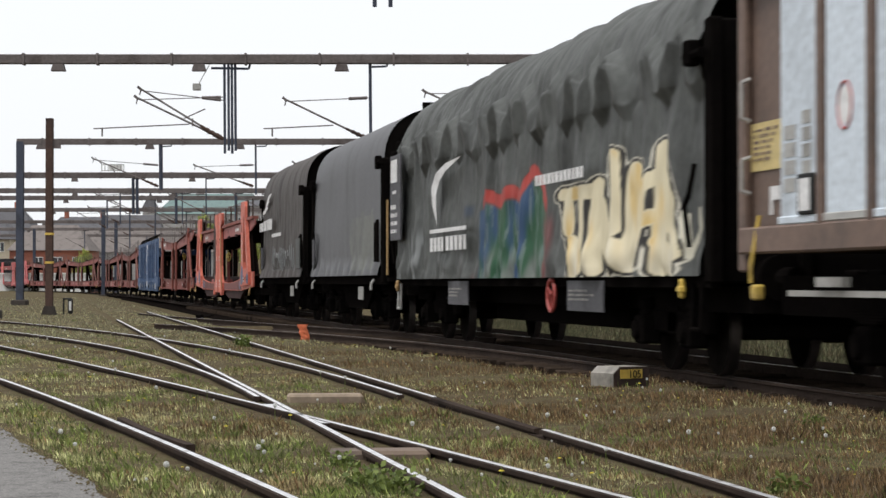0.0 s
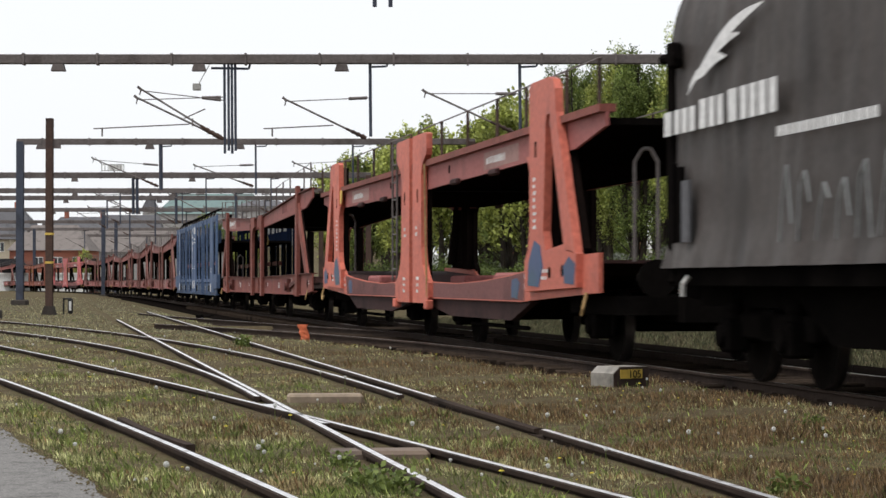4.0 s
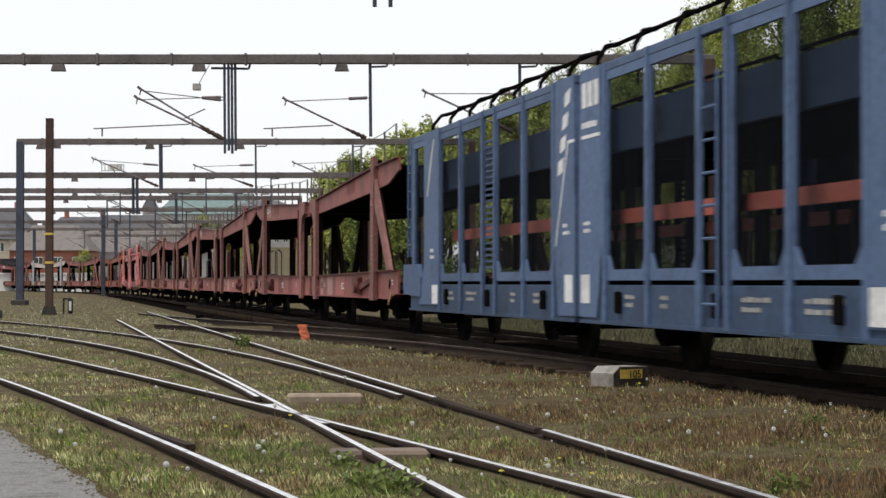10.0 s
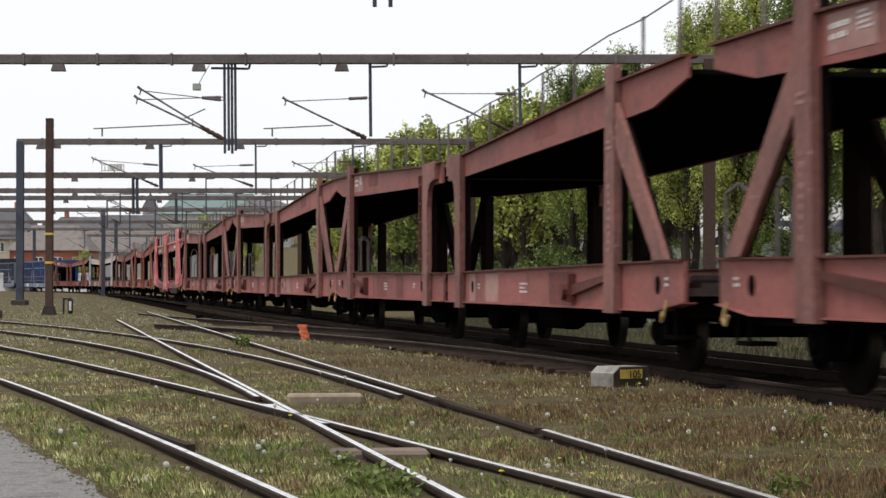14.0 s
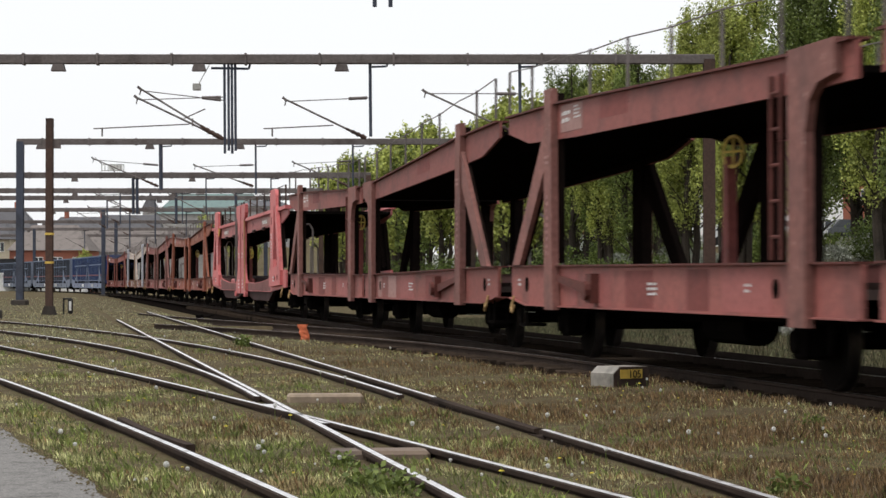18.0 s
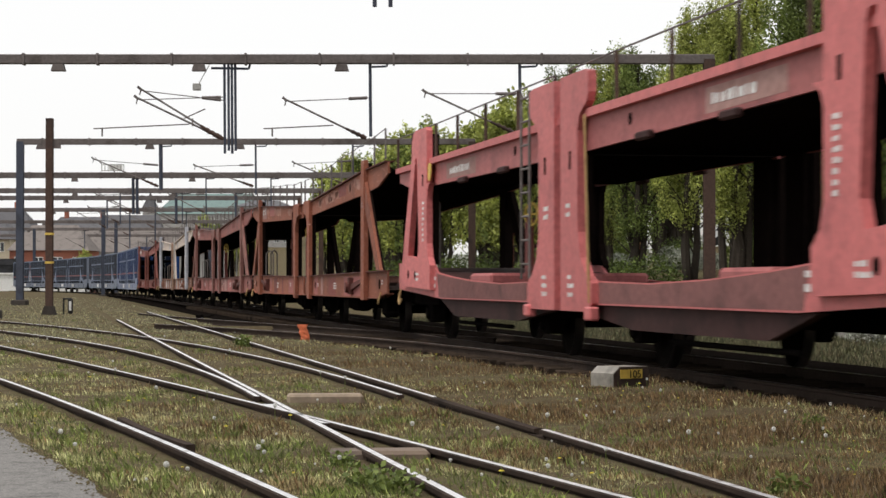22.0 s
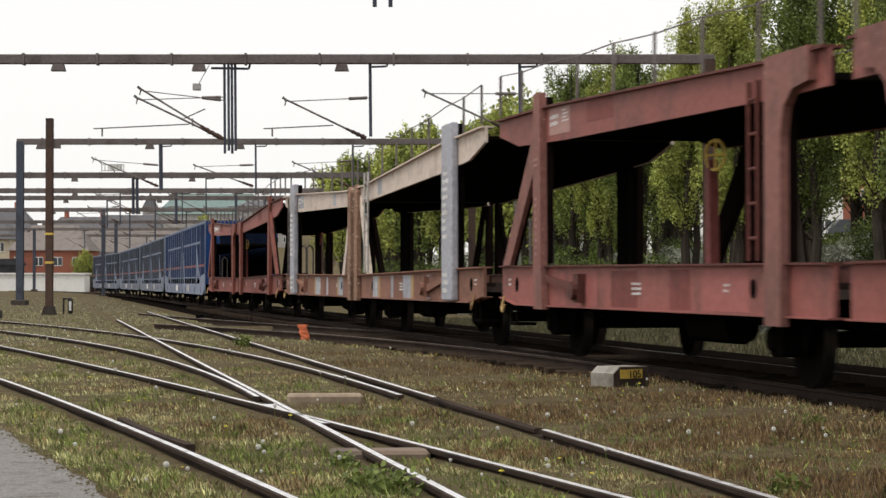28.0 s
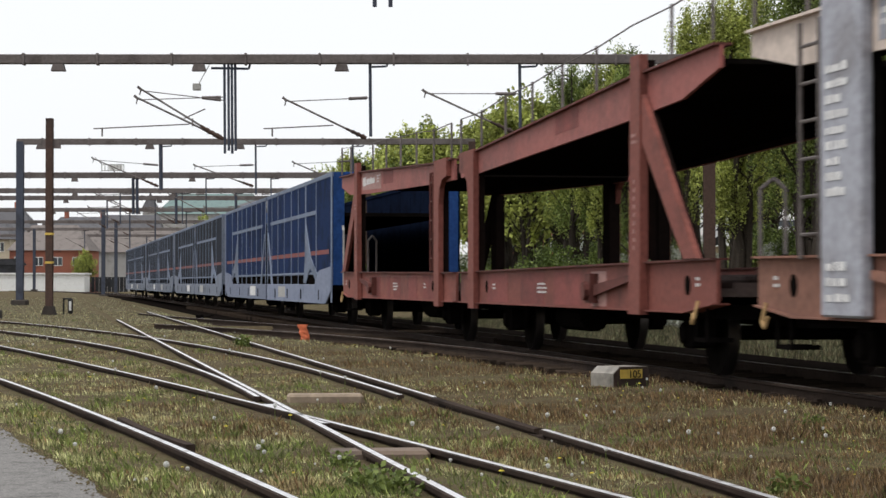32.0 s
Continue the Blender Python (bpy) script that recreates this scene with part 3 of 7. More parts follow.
chair_mesh = Form().box(-0.09, 0.09, -0.16, 0.16, -0.145, -0.115, 0.01).box(-0.05, 0.05, -0.11, -0.06, -0.13, -0.085).box(-0.05, 0.05, 0.06, 0.11, -0.13, -0.085).mesh("rail_chair", RAIL_SIDE)


def heading(x0, y0, x1, y1):
    return math.degrees(math.atan2(y1 - y0, x1 - x0))


main_track = thing("railway_track", "main track with dull rails on dark timber sleepers", "track", kind="structure")
for w in (0.7525, -0.7525):
    rail([(*line(s, w)[:2], 0.0) for s in np.arange(-40, 330, 2.5)], main_track, RAIL_DULL, "dull brown steel rail")
for k in range(150):
    s = -14 + 0.62 * k
    x, y, a = line(s)
    near_end = 1.28
    if 25.0 < y < 47.0:  # long timbers under the turnout
        near_end = max(1.28, round((x - (2.46 + 0.1378 * y - 0.00608 * y * y)) * 0.985 + 0.34, 1))
    m = sleeper_mesh if near_end == 1.28 else Form().box(-0.125, 0.125, -1.28, near_end, -0.24, -0.10, 0.015).mesh("sleeper", SLEEPER)
    part("sleeper", m, None, main_track, at=pose(x, y, random.uniform(-0.01, 0.01), 0, 0, math.degrees(a) + 90 + random.uniform(-0.6, 0.6)))
    if k < 95:
        xx, yy, _ = line(s, 0.7525)
        part("rail_chair", chair_mesh, None, main_track, at=pose(xx, yy, 0, 0, 0, math.degrees(a) + 90))


def siding(name_label, curves, sleepers=None, head=RAIL_TOP):
    tr = thing("railway_track", name_label, "track", kind="structure")
    for (c0, c1, c2), y0, y1 in curves:
        rail([(c0 + c1 * y + c2 * y * y, y, 0.0) for y in np.arange(y0, y1 + 0.01, max(0.5, (y1 - y0) / 60))], tr, head)
    if sleepers:
        (c0, c1, c2), y0, y1, step = sleepers
        y = y0
        while y < y1:
            sl = c1 + 2 * c2 * y
            part("sleeper", sleeper_mesh, None, tr, at=pose(c0 + c1 * y + c2 * y * y, y, -0.035 + random.uniform(-0.02, 0.01), 0, 0, 90 - math.degrees(math.atan(sl)) + random.uniform(-2, 2)))
            y += step
    return tr


siding("nearest siding track half sunk in grass", [((1.977, -0.24995, -0.00173), 5.0, 46), ((3.5695, -0.26633, -0.00114), 5.0, 46)],
       None)
straight = siding("straight siding track crossing the nearest one at a frog", [((1.845, -0.1784, 0), 5.0, 58), ((3.222, -0.1766, 0), 5.0, 14.62), ((3.222, -0.1766, 0), 18.6, 74)],
       None)
siding("curved turnout track leaving the straight siding", [((1.7616, -0.0502, -0.00325), 19.0, 62), ((0.05, -0.0035, -0.00442), 18.7, 46)])
siding("diverging turnout track beside the main one", [((2.46, 0.1378, -0.00608), 25.3, 52), ((18.42, -0.5198, 0.00171), 38.6, 70)],
       None, RAIL_DULL)

# a rusty closure rail with open joints in the straight siding
rail([(3.222 - 0.1766 * y, y, -0.004) for y in np.linspace(14.66, 18.56, 12)], straight, RAIL_SIDE, "rusty unpolished length of rail")
for y in (14.64, 18.58):
    part("fishplate", Form().box(-0.028, 0.028, -0.24, 0.24, -0.105, -0.045, 0.006), RAIL_SIDE, straight, "rusty joint plate", at=pose(3.222 - 0.1766 * y, y, 0, 0, 0, 10))

# casting of the crossing, check rail and timbers
frog = thing("crossing_frog", "worn steel crossing frog where two rails meet", "rail crossing", kind="structure")
fm = Form()
crossing = [(y, 1.845 - 0.1784 * y, 3.5695 - 0.26633 * y - 0.00114 * y * y) for y in np.arange(15.2, 17.61, 0.2)]
for (ya, pa, qa), (yb, pb, qb) in zip(crossing[:-1], crossing[1:]):
    la, ra, lb, rb = min(pa, qa) - 0.03, max(pa, qa) + 0.03, min(pb, qb) - 0.03, max(pb, qb) + 0.03
    fm.add([(la, ya, -0.004), (ra, ya, -0.004), (rb, yb, -0.004), (lb, yb, -0.004), (la, ya, -0.13), (ra, ya, -0.13), (rb, yb, -0.13), (lb, yb, -0.13)],
           [(0, 1, 2, 3), (0, 3, 7, 4), (1, 5, 6, 2), (0, 4, 5, 1), (3, 2, 6, 7)])
fm.m = [0 if i % 5 == 0 else 1 for i in range(len(fm.f))]
part("casting", fm, [RAIL_TOP, RAIL_SIDE], frog, "broad polished crossing casting")
single("check_rail", Form().sweep([(1.977 - 0.24995 * y - 0.00173 * y * y + 0.11 + 0.02 * abs(y - 14.6) ** 2, y, 0.0) for y in np.arange(13.3, 16.1, 0.3)],
       [(-0.03, -0.14), (0.03, -0.14), (0.03, -0.012), (-0.03, -0.012)]), RAIL_SIDE, "short rusty check rail beside the nearest rail", "check rail", kind="structure")
single("timber_baulk", Form().box(-0.32, 0.32, -0.13, 0.13, -0.09, 0.045, 0.02), TIMBER, "weathered timber baulk lying between the rails", "timber", at=pose(-1.0, 18.85, -0.03, 0, 0, 6))
single("crossing_timber", Form().box(-0.30, 0.28, -0.16, 0.14, -0.2, 0.02, 0.02), OLD_TIMBER, "worn brown crossing timber between the rails", "timber", at=pose(-0.36, 12.9, -0.03, 0, 0, 4))

# ---- point machine cover with its number ----
box = thing("point_indicator_box", "low pale metal box with a dark numbered face beside the track", "track box", at=pose(1.72, 21.65, -0.075, 0, 0, 34))
part("base", Form().box(-0.23, 0.24, -0.19, 0.19, -0.06, 0.02, 0.01), SLEEPER, box)
part("housing", Form().prism([(-0.22, 0.0), (0.22, 0.0), (0.22, 0.20), (0.20, 0.22), (-0.14, 0.22), (-0.22, 0.155)], -0.175, 0.175), BOX_METAL, box, "pale grey sheet metal cover")
# a darker sheet covers the whole numbered side
part("face_plate", Form().prism([(-0.215, 0.01), (0.215, 0.01), (0.215, 0.195), (0.195, 0.215), (-0.14, 0.215), (-0.215, 0.15)], -0.183, -0.176), RUST_POST, box, "dark brown face plate")
plate = part("number_plate", Form().box(-0.14, 0.13, -0.190, -0.183, 0.105, 0.192), YELLOW, box, "worn yellow number plate")
cu = bpy.data.curves.new("number", 'FONT')
cu.body, cu.size, cu.extrude, cu.align_x = "105", 0.105, 0.002, 'CENTER'
txt = new("number", cu)
txt.parent, txt.matrix_basis = plate, pose(0.035, -0.193, 0.112, 90, 0, 0)
cu.materials.append(SIGN_BLACK)
single("concrete_slab", Form().box(-0.16, 0.16, -0.1, 0.1, 0, 0.06, 0.015), SLEEPER, "dark mossy slab in the grass", "slab", at=pose(1.40, 21.2, -0.10, 0, 0, 8))

# orange cloth marker on a stake
fl = thing("marker_flag", "faded orange-red cloth tied to a short stake by the track", "marker", at=pose(-2.52, 40.2, -0.17))
part("stake", Form().tube((0.06, 0, 0), (0.03, 0, 0.32), 0.015), TIMBER, fl)
fm = Form()
ring, n = [], 9
for i in range(8):
    z = 0.37 - 0.047 * i
    for j in range(n):
        q = 2 * math.pi * j / n
        r = 0.085 * (1 + 0.5 * noise.noise((i * 0.9, math.cos(q) * 1.5, math.sin(q) * 1.5)))
        ring.append((r * math.cos(q) + 0.012 * i - 0.03, 0.5 * r * math.sin(q), z + 0.02 * noise.noise((j * 1.1, i * 0.7, 3))))
fm.add(ring, [(i * n + j, i * n + (j + 1) % n, (i + 1) * n + (j + 1) % n, (i + 1) * n + j) for i in range(7) for j in range(n)] + [tuple(range(n)), tuple(range(7 * n, 8 * n))])
part("cloth", fm, FLAG_ORANGE, fl, "crumpled orange cloth")

# ---- overhead line portals ----
PX = 3930.7


def at_depth(x, y, d):
    return (x - 784) / PX * d, 0.954 + (500.93 - y) / PX * d


def portal(d, xl, xr, posts, zb=7.3, depth=0.27, lamps=(), label="brown-grey steel overhead line portal across the tracks"):
    th = thing("catenary_portal", label, "line portal", "overhead line portals", at=pose(0, d, 0))
    part("beam", Form().box(xl - 0.15, xr + 0.15, -0.13, 0.13, zb - depth / 2, zb + depth / 2, 0.02), STEEL, th, "long steel box beam")
    for k in range(int((xr - xl) / 2.1)):
        xx = xl + 1.0 + k * 2.1
        part("clamp", Form().box(xx - 0.03, xx + 0.03, -0.16, 0.16, zb - depth / 2 - 0.03, zb + depth / 2 + 0.03), STEEL, th)
    for x in posts:
        g = float(ground_z(x, d))
        p = part("post", Form().i_post(x, 0.16, 0.15, 0.03, 0.04, g, zb), RUST_POST if x > -12 else STEEL_BLUE, th, "riveted steel post")
        part("foundation", Form().box(x - 0.35, x + 0.35, -0.35, 0.35, g - 0.3, g + 0.25, 0.04), DARK_CONCRETE, th, "dark concrete foot")
    for x in lamps:
        part("floodlight", Form().prism([(x - 0.2, zb - depth / 2 - 0.2), (x + 0.2, zb - depth / 2 - 0.2), (x + 0.14, zb - depth / 2), (x - 0.14, zb - depth / 2)], -0.15, 0.15), STEEL, th, "grey box floodlight under the beam")
    return th


def drop_post(th, x, z0, z1, r=0.045, mat=STEEL_BLUE, hook=0.45):
    p = part("drop_post", Form().tube((x, 0, z0), (x - 0.02, 0, z1), r, 8), mat, th, "hanging steel tube")
    if hook:
        part("bracket", Form().pipe([(x, 0, z1 - 0.12), (x + hook, 0, z1 - 0.10), (x + hook + 0.05, 0, z1 + 0.02)], 0.03, 6), mat, th)
    return p


def cantilever(th, foot, tip, top, arm=None):
    """A diagonal tube with its insulator, a top tie and a steady arm, all as (x, z) in the portal's plane."""
    f, t = Vector((foot[0], 0, foot[1])), Vector((tip[0], 0, tip[1]))
    part("cantilever_tube", Form().tube(f.lerp(t, 0.25), t, 0.028, 8), STEEL, th, "slanting cantilever tube")
    part("insulator", Form().tube(f, f.lerp(t, 0.25), 0.055, 8, 0.035).tube(f.lerp(t, 0.03), f.lerp(t, 0.055), 0.075, 8).tube(f.lerp(t, 0.09), f.lerp(t, 0.115), 0.068, 8).tube(f.lerp(t, 0.15), f.lerp(t, 0.175), 0.06, 8), RUST_POST, th, "dark ribbed insulator")
    a, b = Vector((top[0], 0, top[1])), Vector((tip[0] + 0.06, 0, tip[1] - 0.06))
    part("top_tie", Form().tube(a, b, 0.014, 6).tube(a.lerp(b, 0.05), a.lerp(b, 0.27), 0.045, 8), STEEL, th, "thin top tie with insulator")
    part("wire_clamp", Form().tube(t + Vector((-0.08, 0, 0.06)), t + Vector((0.05, 0, -0.05)), 0.04, 6).tube(t + Vector((0.02, 0, 0)), t + Vector((-0.02, 0, -0.18)), 0.02, 6), STEEL, th)
    if arm:
        (x0, z0), (x1, z1) = arm
        part("steady_arm", Form().tube((x0, 0, z0), (x1, 0, z1), 0.018, 6).tube((x1 + 0.25, 0, z1), (x1 + 0.25, 0, z1 - 0.22), 0.025, 6), STEEL, th)


def P(d, *pts):
    return [at_depth(x, y, d) for x, y in pts]


d1 = 63.0
p1 = portal(d1, -12.9, 7.55, (-12.9, 7.55), lamps=[at_depth(x, 0, d1)[0] for x in (103, 352, 605)])
for x in (398, 405, 411, 417):
    (xx, z0), = P(d1, (x, 272 if x in (398, 411) else 267))
    drop_post(p1, xx, z0, 7.2, 0.038, hook=0)
part("bracket", Form().pipe([(at_depth(373, 0, d1)[0], 0, 7.05), (at_depth(440, 0, d1)[0], 0, 7.03), (at_depth(443, 0, d1)[0], 0, 7.2)], 0.035, 6), STEEL_BLUE, p1)
for x, zlow in ((656, 242), (921, 240)):
    xx, z0 = at_depth(x, zlow, d1)
    drop_post(p1, xx, z0, 7.2, 0.045)
cantilever(p1, *P(d1, (648, 245), (505, 176), (657, 173)), arm=P(d1, (590, 222), (466, 228)))
cantilever(p1, *P(d1, (395, 246), (242, 173), (398, 172)), arm=P(d1, (335, 220), (165, 228)))
cantilever(p1, *P(d1, (390, 244), (248, 157), (398, 178)), arm=P(d1, (363, 193), (325, 210)))
cantilever(p1, *P(d1, (908, 234), (752, 162), (922, 166)))
part("sign_box", Form().box(*[a for a in (at_depth(341, 0, d1)[0], at_depth(355, 0, d1)[0])], -0.1, 0.1, at_depth(0, 160, d1)[1], at_depth(0, 148, d1)[1], 0.01).tube((at_depth(348, 0, d1)[0], 0, 6.5), (at_depth(372, 0, d1)[0], 0, 7.2), 0.012), PALE_METAL, p1, "small grey box hung on a wire")

d2 = 99.8
p2 = portal(d2, -19.0, 1.3, (-19.0, 1.3), lamps=[at_depth(x, 0, d2)[0] for x in (72, 265, 425)])
for x, zlow, r in ((285, 336, 0.09), (453, 345, 0.045), (625, 330, 0.045)):
    xx, z0 = at_depth(x, zlow, d2)
    drop_post(p2, xx, z0, 7.2, r)
cantilever(p2, *P(d2, (618, 330), (520, 288), (627, 285)))
cantilever(p2, *P(d2, (448, 330), (345, 293), (453, 292)))
cantilever(p2, *P(d2, (280, 330), (165, 281), (285, 293)))

p0 = portal(31.0, -7.2, 13.3, (-7.2, 13.3))
for x in (663, 691):
    xx, z0 = at_depth(x, 12, 31.0)
    drop_post(p0, xx, z0, 7.2, 0.03, hook=0)

for d, xl, xr, posts, drops in ((131, -27.5, -4.4, (-27.5, -4.4), ((236, 0.09), (243, 0.09), (365, 0.04), (480, 0.04))),
                                (153, -31, -8.4, (-31, -8.4), ((213, 0.05), (312, 0.10), (418, 0.10), (323, 0.04))),
                                (166, -34, -10.7, (-34, -10.7), ((190, 0.06), (275, 0.05), (470, 0.04))),
                                (193, -40, -15.4, (-40, -29.5, -15.4), ((230, 0.07), (330, 0.05), (430, 0.05))),
                                (231, -48, -22, (-48, -34, -22), ((275, 0.08), (360, 0.05), (205, 0.05))),
                                (262, -56, -27.5, (-56, -48.2, -27.5), ((150, 0.06), (230, 0.08))),
                                (298, -64, -34, (-64, -50.3, -34), ((260, 0.08), (325, 0.06)))):
    th = portal(d, xl, xr, posts, depth=0.34, lamps=[xl + 0.25 * (xr - xl), xl + 0.55 * (xr - xl)])
    for x, r in drops:
        xx = at_depth(x, 0, d)[0]
        drop_post(th, xx, 5.0, 7.2, r)
        cantilever(th, (xx - 0.1, 5.1), (xx - 2.2, 6.2), (xx, 6.2))

# information boards hung on the third portal
bd = thing("signal_board", "pale lattice information board hung above the tracks", "signal", at=pose(0, 130.5, 0))
(x0, z0), (x1, z1) = P(130.5, (180, 303), (219, 291))
fm = Form().box(x0, x1, -0.03, 0.03, z0, z0 + 0.04).box(x0, x1, -0.03, 0.03, z1 - 0.04, z1)
for k in range(8):
    xx = x0 + (x1 - x0) * k / 7
    fm.box(xx - 0.02, xx + 0.02, -0.03, 0.03, z0, z1)
part("frame", fm, PALE_METAL, bd, "pale metal lattice")
part("panel", Form().box(x0 + 0.42, x1 - 0.08, -0.02, 0.02, z0 + 0.06, z1 - 0.06), WHITEWASH, bd, "white board face")
part("hanger", Form().tube((x0 + 0.5, 0, z1), (x0 + 0.9, 0, 7.2), 0.03).tube((x0, 0, z1), (x0 - 0.4, 0, z1 + 0.4), 0.02), STEEL, bd)

# lone mast with yellow bands, and the small ground signal beside it
ms = thing("line_mast", "rusty steel mast with yellow bands on a concrete foot", "mast", at=pose(-12.4, 70.0, -0.16))
part("post", Form().i_post(0.0, 0.11, 0.12, 0.025, 0.03, 0.3, 6.3), RUST_POST, ms, "rolled steel post")
part("foundation", Form().prism([(-0.22, -0.15), (0.22, -0.15), (0.22, 0.1), (0.13, 0.38), (-0.13, 0.38), (-0.22, 0.1)], -0.22, 0.22), DARK_CONCRETE, ms, "dark stepped concrete foot")
for z in (1.72, 2.62):
    part("band", Form().box(-0.125, 0.125, -0.13, 0.13, z, z + 0.07), YELLOW, ms, "yellow painted band")
part("bracket", Form().box(-0.2, 0.35, -0.05, 0.05, 5.35, 5.6), STEEL, ms)
sg = thing("ground_signal", "small ground signal with a white lamp face on two posts", "signal", at=pose(-12.2, 72.0, -0.16))
part("frame", Form().tube((-0.09, 0, 0), (-0.09, 0, 0.62), 0.03).tube((0.15, 0, 0), (0.15, 0, 0.62), 0.03).tube((-0.09, 0, 0.6), (0.15, 0, 0.6), 0.025), SIGN_BLACK, sg)
part("lamp_face", Form().box(0.06, 0.22, -0.10, -0.02, 0.12, 0.60, 0.03), SIGN_BLACK, sg)
part("lens", Form().box(0.10, 0.18, -0.115, -0.10, 0.22, 0.52, 0.01), WHITE, sg, "white signal face")
single("lever_weight", Form().lathe([(-0.12, 0.02), (-0.1, 0.11), (0.1, 0.11), (0.12, 0.02)], 'z', 10).tube((0.05, 0, 0), (0.4, 0.1, 0.1), 0.02), SHADOW_STEEL, "dark point lever weight in the grass", "point lever", at=pose(-6.9, 63.0, -0.05))

# low concrete kerb beyond the main track
single("kerb", Form().sweep([(*line(s, -9.6)[:2], -0.1) for s in np.arange(-30, 140, 10.0)], [(-0.15, -0.3), (0.15, -0.3), (0.15, 0.12), (-0.15, 0.12)]), CONCRETE, "low pale concrete kerb beyond the main track", "kerb", kind="structure")


# ---- trees, bushes, grass ----
def tree_meshes(seed, height, spread, leaves, leaf_size, leaf_mat, low=2.0, stems=3):
    """A columnar tree: stems that part near the foot, steep limbs, and leaves in loose tufts along them."""
    rng = np.random.RandomState(seed)
    wood = Form()
    tufts = []
    for s in range(stems):
        a = 2 * math.pi * s / stems + rng.uniform(-0.4, 0.4)
        base = np.array([0.15 * math.cos(a), 0.15 * math.sin(a), -0.1])
        tip = np.array([spread * 0.35 * math.cos(a), spread * 0.35 * math.sin(a), height * rng.uniform(0.82, 1.0)])
        pts = [base + (tip - base) * q + np.array([rng.normal(0, 0.08), rng.normal(0, 0.08), 0]) * (0 < q < 1) for q in np.linspace(0, 1, 7)]
        for k in range(6):
            wood.tube(pts[k], pts[k + 1], 0.15 * (1 - k / 6.5), 7, 0.15 * (1 - (k + 1) / 6.5))
        for b in range(26):
            q = rng.uniform(0.10, 0.97)
            o = base + (tip - base) * q
            aa = rng.uniform(0, 2 * math.pi)
            reach = spread * rng.uniform(0.45, 1.0) * (1.0 - 0.75 * max(0, q - 0.55) / 0.45) * min(1, 0.5 + q * 1.4)
            e = o + np.array([reach * math.cos(aa), reach * math.sin(aa), reach * rng.uniform(0.7, 1.5)])
            if e[2] > low:
                wood.tube(o, o + (e - o) * 0.9, 0.035, 5, 0.008)
                for k in range(4):
                    c = o + (e - o) * (0.35 + 0.75 * k / 3) + rng.normal(0, 0.14, 3)
                    if c[2] > low + 0.3 and (c[2] > 3.8 or rng.rand() < 0.6):
                        tufts.append((c, 0.26 * rng.uniform(0.7, 1.3)))
    n = leaves // len(tufts)
    def ball_points():
        v = rng.normal(0, 1, (n, 3))
        return v / np.linalg.norm(v, axis=1)[:, None] * rng.uniform(0, 1, (n, 1)) ** 0.45
    cs = np.concatenate([c + ball_points() * r * np.array([0.85, 0.85, 2.6]) for c, r in tufts])
    nm = rng.normal(0, 1, cs.shape) + np.array([0, -0.3, 0.5])
    nm /= np.linalg.norm(nm, axis=1)[:, None]
    return wood.mesh("trunk", BARK), quads("crown", cs, nm, leaf_size * rng.uniform(0.6, 1.3, len(cs)), leaf_mat, 0.62)


KINDS = [tree_meshes(11, 9.2, 1.35, 40000, 0.046, LEAF), tree_meshes(23, 8.6, 1.6, 40000, 0.046, LEAF_DEEP), tree_meshes(37, 9.8, 1.25, 40000, 0.046, LEAF), tree_meshes(41, 8.2, 1.5, 40000, 0.046, LEAF_DEEP, 1.8, 4)]
FAR_KINDS = [tree_meshes(11, 9.2, 1.75, 9000, 0.115, LEAF), tree_meshes(23, 8.6, 2.0, 9000, 0.115, LEAF_DEEP), tree_meshes(37, 9.8, 1.6, 9000, 0.115, LEAF), tree_meshes(41, 8.2, 1.9, 9000, 0.115, LEAF, 1.8, 4)]


SHADE_KINDS = [tree_meshes(51, 8.8, 2.1, 16000, 0.08, LEAF_SHADE, 2.3, 4), tree_meshes(52, 8.2, 2.2, 16000, 0.08, LEAF_DEEP, 2.2, 4)]


def tree(kind, x, y, scale, turn, label="upright street tree in fresh green spring leaf"):
    th = thing("tree", label, "tree", "row of street trees", at=pose(x, y, float(ground_z(x, y)), 0, 0, turn) @ Matrix.Scale(scale, 4))
    kinds = KINDS if y < 95 else FAR_KINDS
    if "second row" in label:
        kinds, kind = SHADE_KINDS, kind % 2
    part("trunk", kinds[kind][0], None, th, "grey-brown forked trunk")
    part("crown", kinds[kind][1], None, th, "loose green crown")
    return th


def crown_top(kinds, kind):
    return max(v.co.z for v in kinds[kind][1].vertices)


trng = random.Random(5)
d = 50.0
k = 0
while d < 172:
    kd, x = k % 4 if k % 5 else 2, 21.6 - 0.1794 * d + trng.uniform(-0.7, 0.7)
    top = 10.1 + (0.9 if d < 76 else 0.0) + trng.uniform(-0.55, 0.15)  # the row is clipped to one height
    tree(kd, x, d, (top - float(ground_z(x, d))) / crown_top(KINDS if d < 95 else FAR_KINDS, kd), trng.uniform(0, 360))
    d += trng.uniform(3.6, 4.7) * (1 if d < 110 else 1.25)
    k += 1
d = 62.0
while d < 190:
    tree((k + 1) % 4, 28.5 - 0.1794 * d + trng.uniform(-1.2, 1.2), d, trng.uniform(0.98, 1.12), trng.uniform(0, 360), "upright tree in a second row with shade-darkened green leaf")
    d += trng.uniform(3.4, 4.8)
    k += 1
for x, y, s in ((-3.3, 178, 1.28), (-4.4, 185, 1.22), (0.3, 172, 1.1)):
    tree(2, x, y, s, 40 * s, "tall thin poplar standing above the row")


